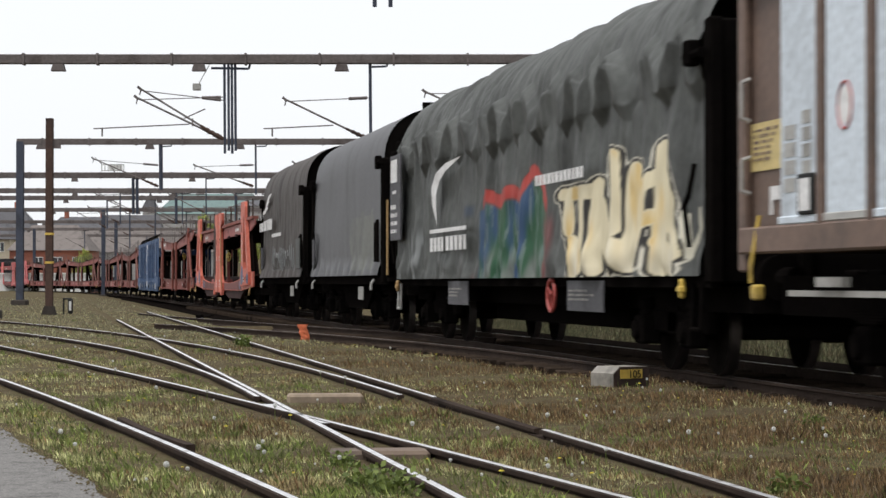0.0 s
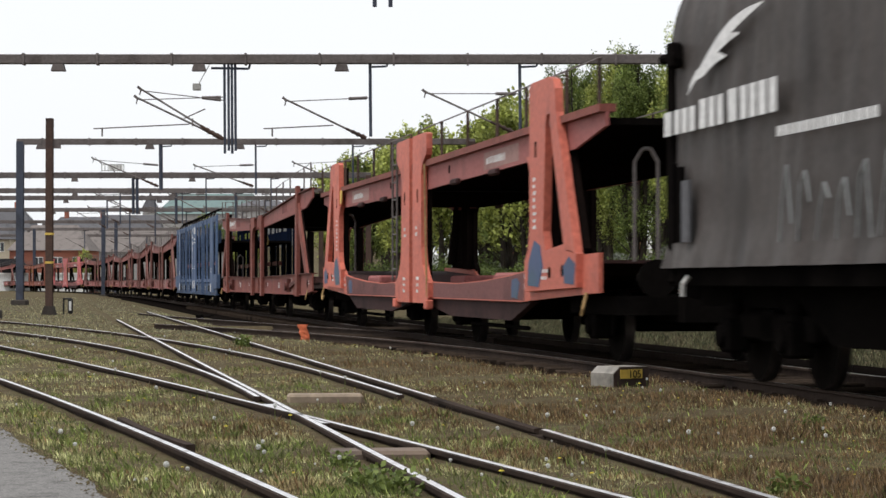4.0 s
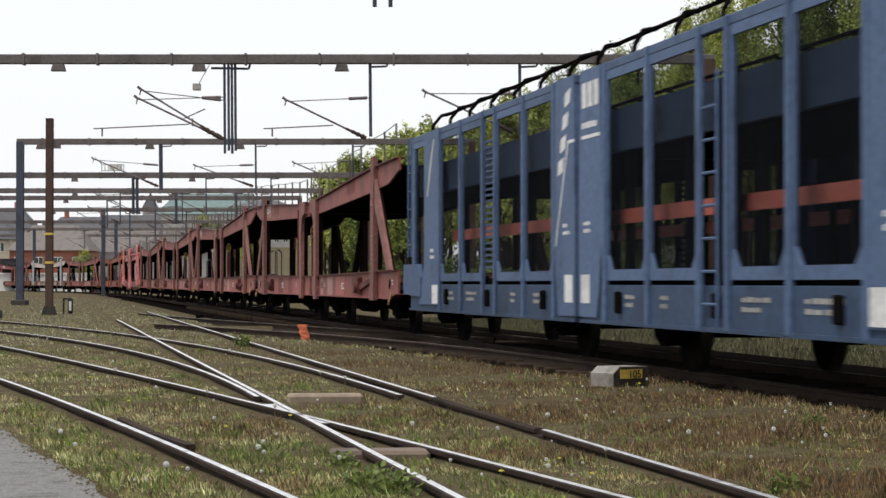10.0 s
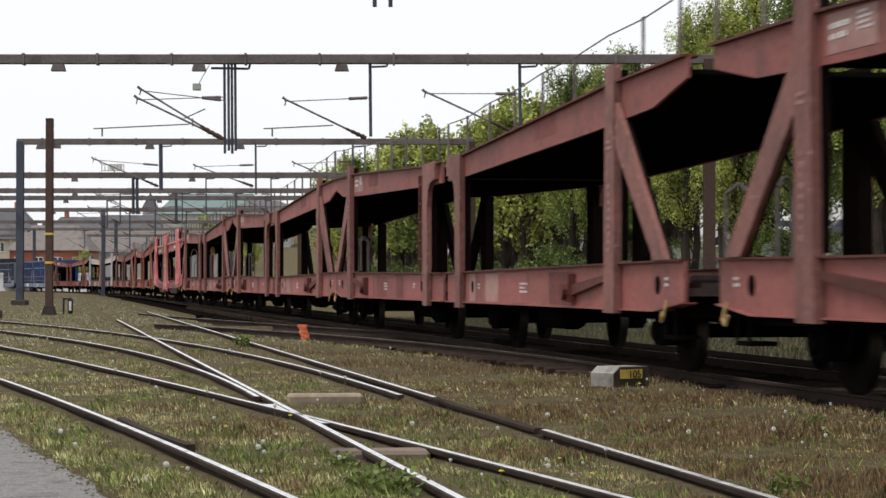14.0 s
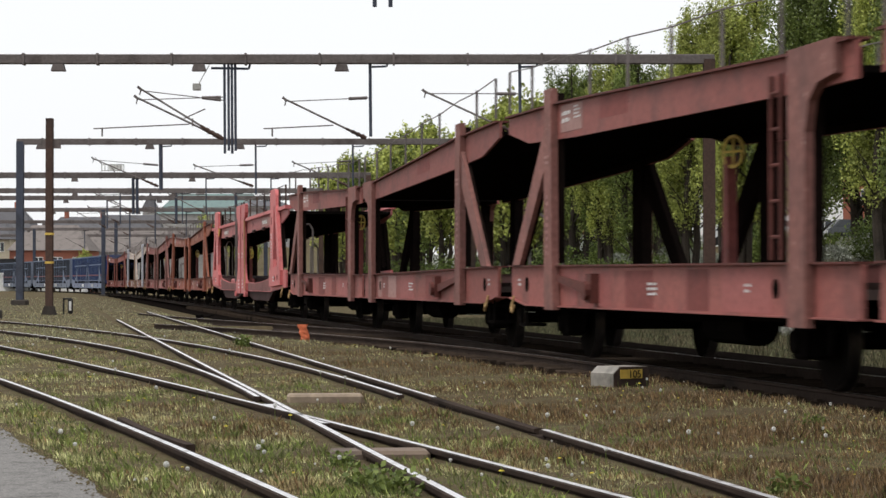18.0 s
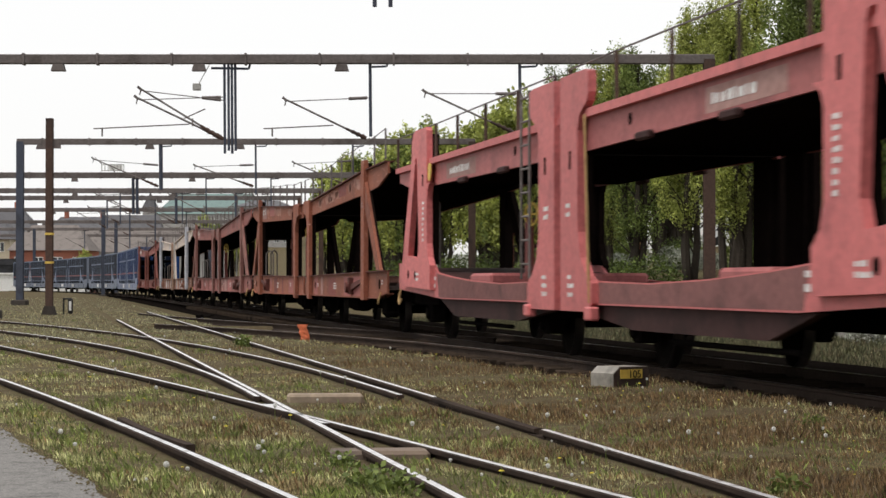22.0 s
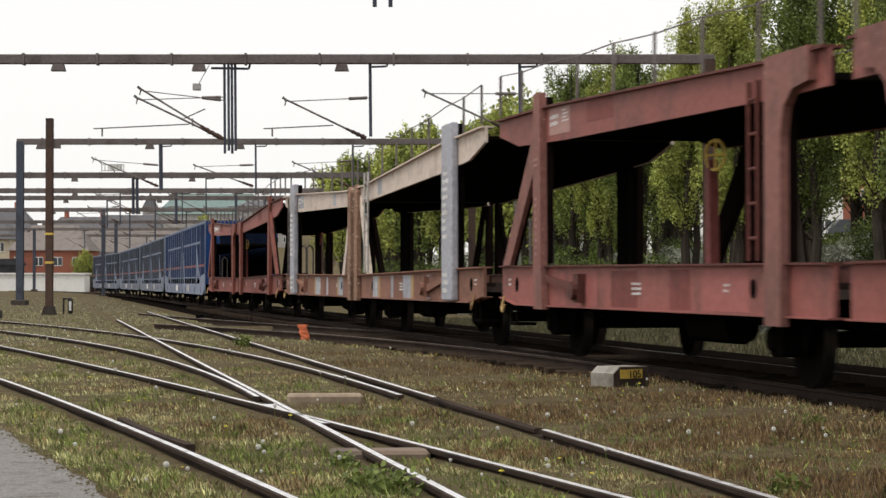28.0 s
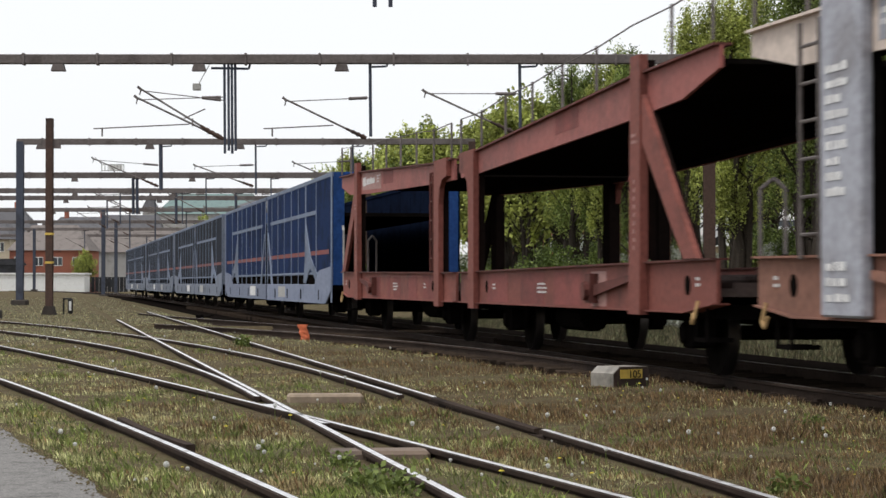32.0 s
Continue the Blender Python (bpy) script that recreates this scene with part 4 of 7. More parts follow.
def bush_mesh(seed, r, h, n, mat, size):
    rng = np.random.RandomState(seed)
    lobes = [(rng.uniform(-r, r) * 0.8, rng.uniform(-r, r) * 0.5, rng.uniform(0.3, 0.75) * h, rng.uniform(0.35, 0.6) * h) for _ in range(9)]
    pts = []
    for lx, ly, lz, lr in lobes:
        v = rng.normal(0, 1, (n // 9, 3))
        v /= np.linalg.norm(v, axis=1)[:, None]
        pts.append(np.array([lx, ly, lz]) + v * lr * rng.uniform(0.7, 1.05, (n // 9, 1)) * np.array([1.2, 1.0, 0.9]))
    cs = np.concatenate(pts)
    cs[:, 2] = np.maximum(cs[:, 2], 0.02)
    nm = rng.normal(0, 1, cs.shape) + np.array([0, -0.4, 0.7])
    nm /= np.linalg.norm(nm, axis=1)[:, None]
    return quads("bush", cs, nm, size * rng.uniform(0.6, 1.3, len(cs)), mat, 0.7)


SILVER = [bush_mesh(3, 1.5, 1.0, 4500, LEAF_SILVER, 0.05), bush_mesh(4, 1.3, 0.85, 4500, LEAF_SILVER, 0.05)]
GREEN = [bush_mesh(5, 1.7, 1.5, 4500, LEAF_DEEP, 0.06), bush_mesh(6, 1.6, 1.8, 4500, LEAF_SHADE, 0.06)]
d = 44.0
while d < 165:
    x = 17.7 - 0.1794 * d + trng.uniform(-0.5, 0.5)
    tagged(new("bush", SILVER[k % 2]), "low silvery-green shrub on the bank", "shrub", "silvery shrubs on the bank").matrix_basis = pose(x, d, float(ground_z(x, d)) - 0.05, 0, 0, trng.uniform(0, 360)) @ Matrix.Scale(trng.uniform(0.7, 1.1), 4)
    d += trng.uniform(1.9, 2.8) * (1 if d < 90 else 1.6)
    k += 1
for d in (73, 76, 79.5, 83, 86, 90, 94, 98, 103, 108, 114, 121, 128):
    x = 19.6 - 0.1794 * d + trng.uniform(-0.4, 0.4)
    tagged(new("bush", GREEN[k % 2]), "leafy green shrub between the trees", "shrub", "green shrubs under the trees").matrix_basis = pose(x, d, float(ground_z(x, d)) - 0.05, 0, 0, trng.uniform(0, 360)) @ Matrix.Scale(trng.uniform(0.8, 1.15), 4)
    k += 1

d = 58.0
while d < 135:
    x = 25.5 - 0.1794 * d + trng.uniform(-0.9, 0.9)
    tagged(new("bush", (GREEN + SILVER)[k % 4]), "leafy shrub on the bank below the street", "shrub", "shrubs on the bank").matrix_basis = pose(x, d, float(ground_z(x, d)) - 0.05, 0, 0, trng.uniform(0, 360)) @ Matrix.Scale(trng.uniform(0.6, 0.95), 4)
    d += trng.uniform(1.6, 2.6)
    k += 1

# grass over the yard, denser and finer nearby; none on the rails, the path or the ballast
grng = np.random.RandomState(8)


RAIL_CURVES = ((1.977, -0.24995, -0.00173, 0, 60), (3.5695, -0.26633, -0.00114, 0, 60), (1.845, -0.1784, 0, 0, 90), (3.222, -0.1766, 0, 0, 90),
               (1.7616, -0.0502, -0.00325, 19, 60), (0.05, -0.0035, -0.00442, 18.7, 46), (2.46, 0.1378, -0.00608, 25, 52), (18.42, -0.5198, 0.00171, 38, 70))


def trodden(x, y):
    """How tall grass may stand: shorter just beside a rail."""
    gap = np.full(len(x), 9.0)
    for c0, c1, c2, y0, y1 in RAIL_CURVES:
        off = np.abs(x - (c0 + c1 * y + c2 * y * y))
        gap = np.minimum(gap, np.where((y > y0) & (y < y1), off, 9.0))
    return np.clip(0.5 + (gap - 0.08) / 0.3, 0.5, 1.0)


def free_of_track(x, y):
    ok = aside(x, y) < -np.minimum(bed_edge(y), 3.0) - 0.05 - 0.25 * grng.rand(len(x))
    ok &= (np.abs(x + 1.0) > 0.36) | (np.abs(y - 18.7) > 0.35)
    ok &= (np.abs(x + 0.33) > 0.30) | (np.abs(y - 13.0) > 0.3)
    for c0, c1, c2, y0, y1 in RAIL_CURVES:
        off = x - (c0 + c1 * y + c2 * y * y)
        ok &= (np.abs(off + 0.025) > 0.085 + 0.0003 * y) | (y < y0) | (y > y1)
    ok &= x > -3.10 + (15.53 - y) * 0.302 + 0.03 + 0.12 * grng.rand(len(x)) ** 2
    return ok


def patchiness(x, y, s, o):
    return np.sin(x * s + o) * np.sin(y * s * 0.8 + 1.7 * o) + 0.6 * np.sin(x * s * 2.3 - y * s * 1.9 + o) + 0.4 * np.sin(x * s * 5.1 + y * s * 4.3)


def grass(n, y0, y1, dry, mat, h0, h1, width, label):
    u = grng.rand(n)
    y = 1.0 / (1 / y0 + u * (1 / y1 - 1 / y0))
    x = (grng.rand(n) * 2 - 1) * (0.215 * y + 0.6)
    p = 0.6 * patchiness(x, y, 0.8, 2.0) + grng.normal(0, 0.8, n) + 1.5 * smooth_step((aside(x, y) + 6.0) / 3.0) * (y < 34) - 0.7 * smooth_step((-aside(x, y) - 6.2) / 1.5) - 0.15
    keep = free_of_track(x, y) & ((p > 0.25) if dry else (p < 0.75)) & (np.abs(y) > 1)
    x, y = x[keep], y[keep]
    n = len(x)
    z = ground_z(x, y)
    h = grng.uniform(h0, h1, n) * (0.75 + 0.35 * np.clip(patchiness(x, y, 1.9, 0.5), -1, 1.5)) * trodden(x, y)
    w = width * (0.5 + y / 22.0)
    a = grng.uniform(-0.9, 0.9, n)
    lean = grng.normal(0, 0.2, (n, 2)) * h[:, None]
    base = np.stack([x, y, z - 0.02], 1)
    side = np.stack([np.cos(a) * w, np.sin(a) * w, np.zeros(n)], 1)
    mid = base + np.stack([lean[:, 0] * 0.35, lean[:, 1] * 0.35, h * 0.6], 1)
    tip = base + np.stack([lean[:, 0], lean[:, 1], h], 1)
    v = np.stack([base - side, base + side, mid + side * 0.8, tip], 1).reshape(-1, 3)
    f = np.arange(4 * n).reshape(-1, 4)
    return tagged(new("grass", raw_mesh("grass", v, f, mat)), label, "grass", kind="stuff")


grass(520000, 8.0, 80, False, GRASS, 0.018, 0.062, 0.0021, "short uneven green grass over the yard")
grass(450000, 8.0, 60, True, STRAW, 0.03, 0.085, 0.0012, "dry reddish-brown grass in patches")
grass(22000, 8.5, 45, True, STALK, 0.04, 0.10, 0.0005, "thin pale seed stalks standing in the dry grass")
grass(70000, 38.0, 150, False, FAR_GRASS, 0.03, 0.08, 0.0045, "short pale grass over the far yard")


def fresh_tufts(n, per):
    """Clumps of taller, fresher green."""
    cy = 1.0 / (1 / 9.0 + grng.rand(n) * (1 / 60.0 - 1 / 9.0))
    cx = (grng.rand(n) * 2 - 1) * 0.205 * cy
    cx, cy, r = np.repeat(cx, per), np.repeat(cy, per), np.repeat(grng.uniform(0.03, 0.16, n), per)
    x, y = cx + grng.normal(0, 1, n * per) * r, cy + grng.normal(0, 1, n * per) * r * 1.5
    keep = free_of_track(x, y) & (grng.rand(len(x)) > 0.8 * smooth_step((aside(x, y) + 6.0) / 2.0))
    x, y = x[keep], y[keep]
    n = len(x)
    h = grng.uniform(0.02, 0.09, n) * trodden(x, y)
    w = 0.0014 * (0.5 + y / 22.0)
    base = np.stack([x, y, ground_z(x, y) - 0.02], 1)
    a = grng.uniform(-0.9, 0.9, n)
    side = np.stack([np.cos(a) * w, np.sin(a) * w, np.zeros(n)], 1)
    off = grng.normal(0, 0.3, (n, 2)) * h[:, None]
    mid = base + np.stack([off[:, 0] * 0.4, off[:, 1] * 0.4, h * 0.6], 1)
    tip = base + np.stack([off[:, 0], off[:, 1], h], 1)
    v = np.stack([base - side, base + side, mid + side * 0.8, tip], 1).reshape(-1, 3)
    return tagged(new("grass", raw_mesh("grass", v, np.arange(4 * n).reshape(-1, 4), FRESH)), "clumps of fresh green grass among the dry", "grass", kind="stuff")


fresh_tufts(900, 60)


def far_grass(n, mat):
    y = grng.uniform(18, 75, n)
    d = 3.2 + 6.3 * grng.rand(n)
    x = d / 0.984 + 3.456 - 0.1794 * (y - 24.05)
    h = grng.uniform(0.05, 0.2, n)
    base = np.stack([x, y, ground_z(x, y) - 0.02], 1)
    side = np.stack([np.full(n, 0.010), grng.uniform(-0.006, 0.006, n), np.zeros(n)], 1)
    tip = base + np.stack([grng.normal(0, 0.05, n), grng.normal(0, 0.05, n), h], 1)
    v = np.stack([base - side, base + side, (base + tip) / 2 + side * 0.8, tip], 1).reshape(-1, 3)
    return tagged(new("grass", raw_mesh("grass", v, np.arange(4 * n).reshape(-1, 4), mat)), "rough grass beyond the main track", "grass", kind="stuff")


far_grass(42000, DULL_GRASS)


def scatter(n, y0, y1):
    y = 1.0 / (1 / y0 + grng.rand(n) * (1 / y1 - 1 / y0))
    x = (grng.rand(n) * 2 - 1) * 0.2 * y
    keep = free_of_track(x, y)
    return x[keep], y[keep]


# taller seeded grass by the ballast, weeds, dandelion clocks, yellow flowers
weed_mesh = bush_mesh(15, 0.16, 0.2, 220, LEAF_DEEP, 0.028)
for x, y, s in ((-0.36, 10.9, 0.7), (1.62, 10.5, 0.6), (-3.2, 35.5, 1.0), (-0.22, 10.55, 0.7), (2.6, 15.6, 0.5), (-0.55, 12.3, 0.5)):
    tagged(new("weed", weed_mesh), "leafy green weed in the grass", "weed", "green weeds").matrix_basis = pose(x, y, float(ground_z(x, y)) - 0.02, 0, 0, 77 * x) @ Matrix.Scale(s, 4)
ball = []
for i in range(7):
    for j in range(10):
        th, ph = math.pi * (i + 0.5) / 7, 2 * math.pi * j / 10
        ball.append((math.sin(th) * math.cos(ph), math.sin(th) * math.sin(ph), math.cos(th)))
ball = np.array(ball)
clock = Form().tube((0, 0, 0), (0, 0, 0.16), 0.004, 5).mesh("stem", LEAF_DEEP)
clock_head = quads("seed_head", ball * 0.021 + np.array([0, 0, 0.17]), ball, np.random.uniform(0.003, 0.010, len(ball)), FLOWER_WHITE)
petal = np.array([(math.cos(a), math.sin(a), 0.2) for a in np.linspace(0, 6.2, 22)])
yellow_head = quads("petals", petal * 0.016 + np.array([0, 0, 0.13]), petal + np.array([0, 0, 0.8]), np.full(22, 0.010), FLOWER_YELLOW)
for n, head, name, label in ((130, clock_head, "dandelion_clock", "white dandelion clock in the grass"), (70, yellow_head, "dandelion", "small yellow flower in the grass")):
    for x, y in zip(*scatter(n, 10.8, 48)):
        th = thing(name, label, "flower", name + "s in the grass", at=pose(x, y, float(ground_z(x, y)) - 0.01) @ Matrix.Scale(random.choice((0.3, 0.38, 0.45, 0.55, 0.7)), 4))
        part("stem", clock, None, th)
        part("head", head, None, th)

# ---- behind the trees: street, cars, tent, houses ----
def car(x, y, turn, paint, label):
    th = thing("car", label, "car", "parked cars", at=pose(x, y, float(ground_z(x, y)), 0, 0, turn))
    part("body", Form().prism([(-2.1, 0.3), (2.1, 0.3), (2.15, 0.75), (1.2, 0.92), (-1.9, 0.95), (-2.12, 0.8)], -0.85, 0.85), paint, th)
    part("cabin", Form().prism([(-1.85, 0.93), (1.15, 0.9), (0.35, 1.42), (-1.3, 1.45)], -0.72, 0.72), paint, th)
    for s in (-1, 1):
        part("side_window", Form().prism([(-1.6, 0.98), (0.85, 0.96), (0.25, 1.34), (-1.2, 1.37)], *ys2(s, 0.72, 0.735)), WINDOW, th)
        for xx in (-1.3, 1.3):
            part("wheel", Form().lathe([(-0.1, 0.1), (-0.1, 0.32), (0.1, 0.32), (0.1, 0.1)], 'y', 14), RUBBER, th, at=pose(xx, s * 0.8, 0.32))
    part("windscreen", Form().add([(1.12, -0.68, 0.93), (1.12, 0.68, 0.93), (0.40, 0.62, 1.41), (0.40, -0.62, 1.41), (1.14, -0.68, 0.95), (1.14, 0.68, 0.95), (0.42, 0.62, 1.43), (0.42, -0.62, 1.43)],
                                  [(0, 1, 2, 3), (4, 7, 6, 5), (0, 4, 5, 1), (2, 6, 7, 3)]), WINDOW, th)
    return th


def ys2(side, a, b):
    return (a, b) if side > 0 else (-b, -a)


car(21.9, 140, 8, CAR_WHITE, "white parked estate car behind the trees")
car(26.5, 142, 4, CAR_DARK, "dark grey parked car behind the trees")
car(19.4, 147, 5, CAR_WHITE, "white parked car half hidden by a tree")
car(31.0, 143, 6, CAR_DARK, "dark parked car by the street")


def house(label, x, y, w, dep, wall_h, roof_h, wall_mat, roof_mat, floors, bays, turn=0, hip=1.0, chimneys=(), win_w=1.0, win_h=1.3, base=0.0):
    th = thing("house", label, "building", "town buildings", at=pose(x, y, float(ground_z(x, y)) - 0.3 + base, 0, 0, turn))
    part("wall", Form().box(-w / 2, w / 2, -dep / 2, dep / 2, -1.0, wall_h), wall_mat, th)
    e = 0.35
    rf = Form().add([(-w / 2 - e, -dep / 2 - e, wall_h), (w / 2 + e, -dep / 2 - e, wall_h), (w / 2 + e, dep / 2 + e, wall_h), (-w / 2 - e, dep / 2 + e, wall_h),
                     (-w / 2 + hip, 0, wall_h + roof_h), (w / 2 - hip, 0, wall_h + roof_h)], [(0, 1, 5, 4), (1, 2, 5), (2, 3, 4, 5), (3, 0, 4), (3, 2, 1, 0)])
    r = part("roof", rf, roof_mat, th)
    for cx in chimneys:
        part("chimney", Form().box(cx - 0.35, cx + 0.35, -0.35, 0.35, wall_h + roof_h * 0.6, wall_h + roof_h + 1.1), BRICK, r)
    for f in range(floors):
        for b in range(bays):
            wx = -w / 2 + (b + 0.5) * w / bays
            z = 0.9 + f * (wall_h - 0.3) / floors
            wn_ = part("window", Form().box(wx - win_w / 2, wx + win_w / 2, -dep / 2 - 0.06, -dep / 2 + 0.02, z, z + win_h), WHITEWASH, th, "white window frame")
            for q in (-1, 1):
                part("pane", Form().box(wx + (q - 1) * win_w / 4 + 0.05 * (1 if q < 0 else 1), wx + (q + 1) * win_w / 4 - 0.05, -dep / 2 - 0.075, -dep / 2 - 0.06, z + 0.08, z + win_h - 0.08), WINDOW, wn_)
    return th


house("red brick house with a big dark hipped tile roof", -51.0, 292, 10, 10, 5.5, 3.4, BRICK, TILE, 2, 4, hip=2.0, win_w=1.2, win_h=1.15)
house("pale town house with a dark slate roof", -66.0, 305, 15, 10, 7.2, 3.0, RENDER_PALE, SLATE, 3, 6, hip=2.0, chimneys=(-2, 4))
house("broad hall with a grey-brown roof", -44.0, 330, 22, 14, 6.0, 3.6, RENDER_GREY, TILE, 1, 5, hip=1.0)
house("town house with a dark mansard roof and chimneys", -74.0, 365, 15, 10, 9.5, 4.0, BRICK, SLATE, 3, 6, hip=2.5, chimneys=(-4, 0, 4))
house("town house with a steep slate roof", -60.0, 372, 13, 10, 9.0, 3.6, RENDER_GREY, SLATE, 3, 5, hip=2.5, chimneys=(-3, 3))
house("grey house with a pale gable window", -55.5, 395, 12, 9, 8.5, 5.0, RENDER_GREY, SLATE, 3, 4, hip=1.0)
house("great grey hall with a pale green copper roof on the hill", -53.5, 520, 25, 14, 6.5, 5.0, RENDER_GREY, COPPER, 2, 10, hip=3.5, base=1.0)
house("grey block beside the copper-roofed hall", -40.0, 500, 12, 12, 9.0, 1.5, RENDER_GREY, SLATE, 2, 6, hip=3.0)
tw = thing("tower", "square grey stone tower with a pointed roof", "tower", at=pose(-68.5, 520, float(ground_z(-68.5, 520))))
part("wall", Form().box(-1.6, 1.6, -1.6, 1.6, -2, 9.5), RENDER_GREY, tw)
part("roof", Form().add([(-1.9, -1.9, 9.5), (1.9, -1.9, 9.5), (1.9, 1.9, 9.5), (-1.9, 1.9, 9.5), (0, 0, 13.5)], [(0, 1, 4), (1, 2, 4), (2, 3, 4), (3, 0, 4), (3, 2, 1, 0)]), SLATE, tw)
single("low_shed", Form().box(-6, 6, -2, 2, 0, 2.2, 0.05).box(-6.2, 6.2, -2.2, 2.2, 2.2, 2.4), WHITEWASH, "low white shed by the yard's edge", "shed", at=pose(-50.5, 278, -0.2))
single("dark_shed", Form().box(-4, 4, -2, 2, 0, 3.4, 0.05).prism([(-4.3, 3.4), (4.3, 3.4), (3.5, 4.2), (-3.5, 4.2)], -2.3, 2.3), BLACK_BOARD, "dark boarded shed at the yard's edge", "shed", at=pose(-57.5, 282, -0.2))
fence = thing("yard_fence", "low dark board fence at the yard's edge", "fence", at=pose(-43.5, 281, -0.2))
for k in range(14):
    part("board", Form().box(-3.6 + k * 0.52, -3.14 + k * 0.52, -0.05, 0.05, 0, 1.9), BLACK_BOARD, fence)
for x, y, s, kd in ((-45.6, 285, 0.62, 0), (-46.8, 286, 0.55, 3), (-56, 420, 1.25, 1), (-60, 440, 1.2, 3), (-44.5, 440, 1.1, 1), (-48.5, 455, 1.2, 0), (-40, 430, 1.0, 3), (-64, 450, 1.1, 1), (-36, 420, 1.1, 1), (-52.5, 430, 0.95, 0), (-33, 380, 1.0, 3)):
    th = tree(kd, x, y, s, 31 * x, "small light green tree among the far houses")
house("brown brick house with white windows behind the trees", 37.0, 180, 18, 10, 9.0, 3.0, BRICK, TILE, 3, 5, hip=1.5)
house("white house with tall windows behind the trees", 21.5, 160, 13, 9, 8.0, 3.0, WHITEWASH, TILE, 2, 5, hip=1.5)
house("brick house seen between the trunks", 9.0, 190, 16, 9, 6.0, 3.0, BRICK, TILE, 2, 5, hip=1.5)
tent = thing("market_tent", "white pointed canvas tent behind the trees", "tent", at=pose(0.6, 128, float(ground_z(0.6, 128))))
part("canopy", Form().add([(-1.6, -1.6, 1.2), (1.6, -1.6, 1.2), (1.6, 1.6, 1.2), (-1.6, 1.6, 1.2), (0, 0, 2.6), (-1.6, -1.6, 0), (1.6, -1.6, 0), (1.6, 1.6, 0), (-1.6, 1.6, 0)],
                          [(0, 1, 4), (1, 2, 4), (2, 3, 4), (3, 0, 4), (0, 5, 6, 1), (1, 6, 7, 2), (2, 7, 8, 3), (3, 8, 5, 0)]), TENT, tent)
single("white_van", Form().prism([(-2.3, 0.3), (2.3, 0.3), (2.3, 1.2), (1.7, 2.1), (-2.3, 2.15)], -0.95, 0.95), CAR_WHITE, "white van parked behind the shrubs", "van", at=pose(10.4, 160, float(ground_z(10.4, 160)), 0, 0, 5))


# ---- the train ----


def both(make):
    for side in (-1, 1):
        make(side)


def ys(side, a, b):
    """The range from a to b metres out on that side."""
    return (side * a, side * b) if side > 0 else (-b, -a)


WHEEL_R = 0.44
wheel_mesh = Form().lathe([(-0.065, 0.12), (-0.055, 0.34), (-0.065, WHEEL_R - 0.06), (-0.065, WHEEL_R + 0.0), (0.055, WHEEL_R + 0.0), (0.055, WHEEL_R - 0.06), (0.03, 0.33), (0.075, 0.12), (0.09, 0.10)], 'y', 28)
wheel_mesh.m = [1 if 3 * 28 <= i < 4 * 28 else 0 for i in range(len(wheel_mesh.f))]
wheel_mesh = wheel_mesh.mesh("wheel", [WHEEL, TREAD])
axle_mesh = Form().lathe([(-1.0, 0.06), (-0.8, 0.08), (0.8, 0.08), (1.0, 0.06)], 'y', 12).mesh("wheelset", WHEEL)
boxes_mesh = Form().box(-0.16, 0.16, -0.12, 0.12, -0.16, 0.16, 0.03).lathe([(-0.17, 0.10), (-0.10, 0.12)], 'y', 12).mesh("axle_box", SHADOW_STEEL)
buffer_mesh = Form().tube((0, 0, 0), (0.32, 0, 0), 0.10, 10).tube((0.30, 0, 0), (0.52, 0, 0), 0.07, 10).tube((0.52, 0, 0), (0.56, 0, 0), 0.22, 14).mesh("buffer", SHADOW_STEEL)
coupling_mesh = Form().box(0, 0.35, -0.06, 0.06, -0.08, 0.08, 0.02).tube((0.3, 0, 0), (0.5, 0, -0.3), 0.04).tube((0.5, 0, -0.3), (0.62, 0, -0.1), 0.035).mesh("coupling", SHADOW_STEEL)
spring_mesh = Form()
for k in range(5):
    spring_mesh.box(-0.62 + 0.10 * k, 0.62 - 0.10 * k, -0.05, 0.05, -0.025 * k, -0.025 * k + 0.022)
spring_mesh = spring_mesh.mesh("leaf_spring", SHADOW_STEEL)
guard_mesh = Form().prism([(-0.55, 0.42), (0.55, 0.42), (0.26, -0.12), (0.18, -0.12), (0.18, 0.12), (-0.18, 0.12), (-0.18, -0.12), (-0.26, -0.12)], -0.012, 0.012).mesh("axle_guard", SHADOW_STEEL)


def wheelset(x, wagon):
    ws = part("wheelset", axle_mesh, None, wagon, at=pose(x, 0, WHEEL_R))
    for s in (-1, 1):
        part("wheel", wheel_mesh, None, ws, at=pose(0, s * 0.75, 0, 0, 0, 0 if s < 0 else 180))
    return ws


def axle_gear(x, wagon, y=1.02):
    for s in (-1, 1):
        part("axle_box", boxes_mesh, None, wagon, at=pose(x, s * y, WHEEL_R, 0, 0, 0 if s < 0 else 180))
        part("axle_guard", guard_mesh, None, wagon, at=pose(x, s * (y - 0.1), WHEEL_R))
        part("leaf_spring", spring_mesh, None, wagon, at=pose(x, s * y, WHEEL_R + 0.28))
    wheelset(x, wagon)


def ends(half, wagon, z=1.0, x=None):
    x = half if x is None else x
    for e in (-1, 1):
        for s in (-1, 1):
            part("buffer", buffer_mesh, None, wagon, at=pose(e * x, s * 0.875, z, 0, 0, 0 if e > 0 else 180))
        part("coupling", coupling_mesh, None, wagon, at=pose(e * x, 0, z, 0, 0, 0 if e > 0 else 180))


BAR_RNG = random.Random(77)


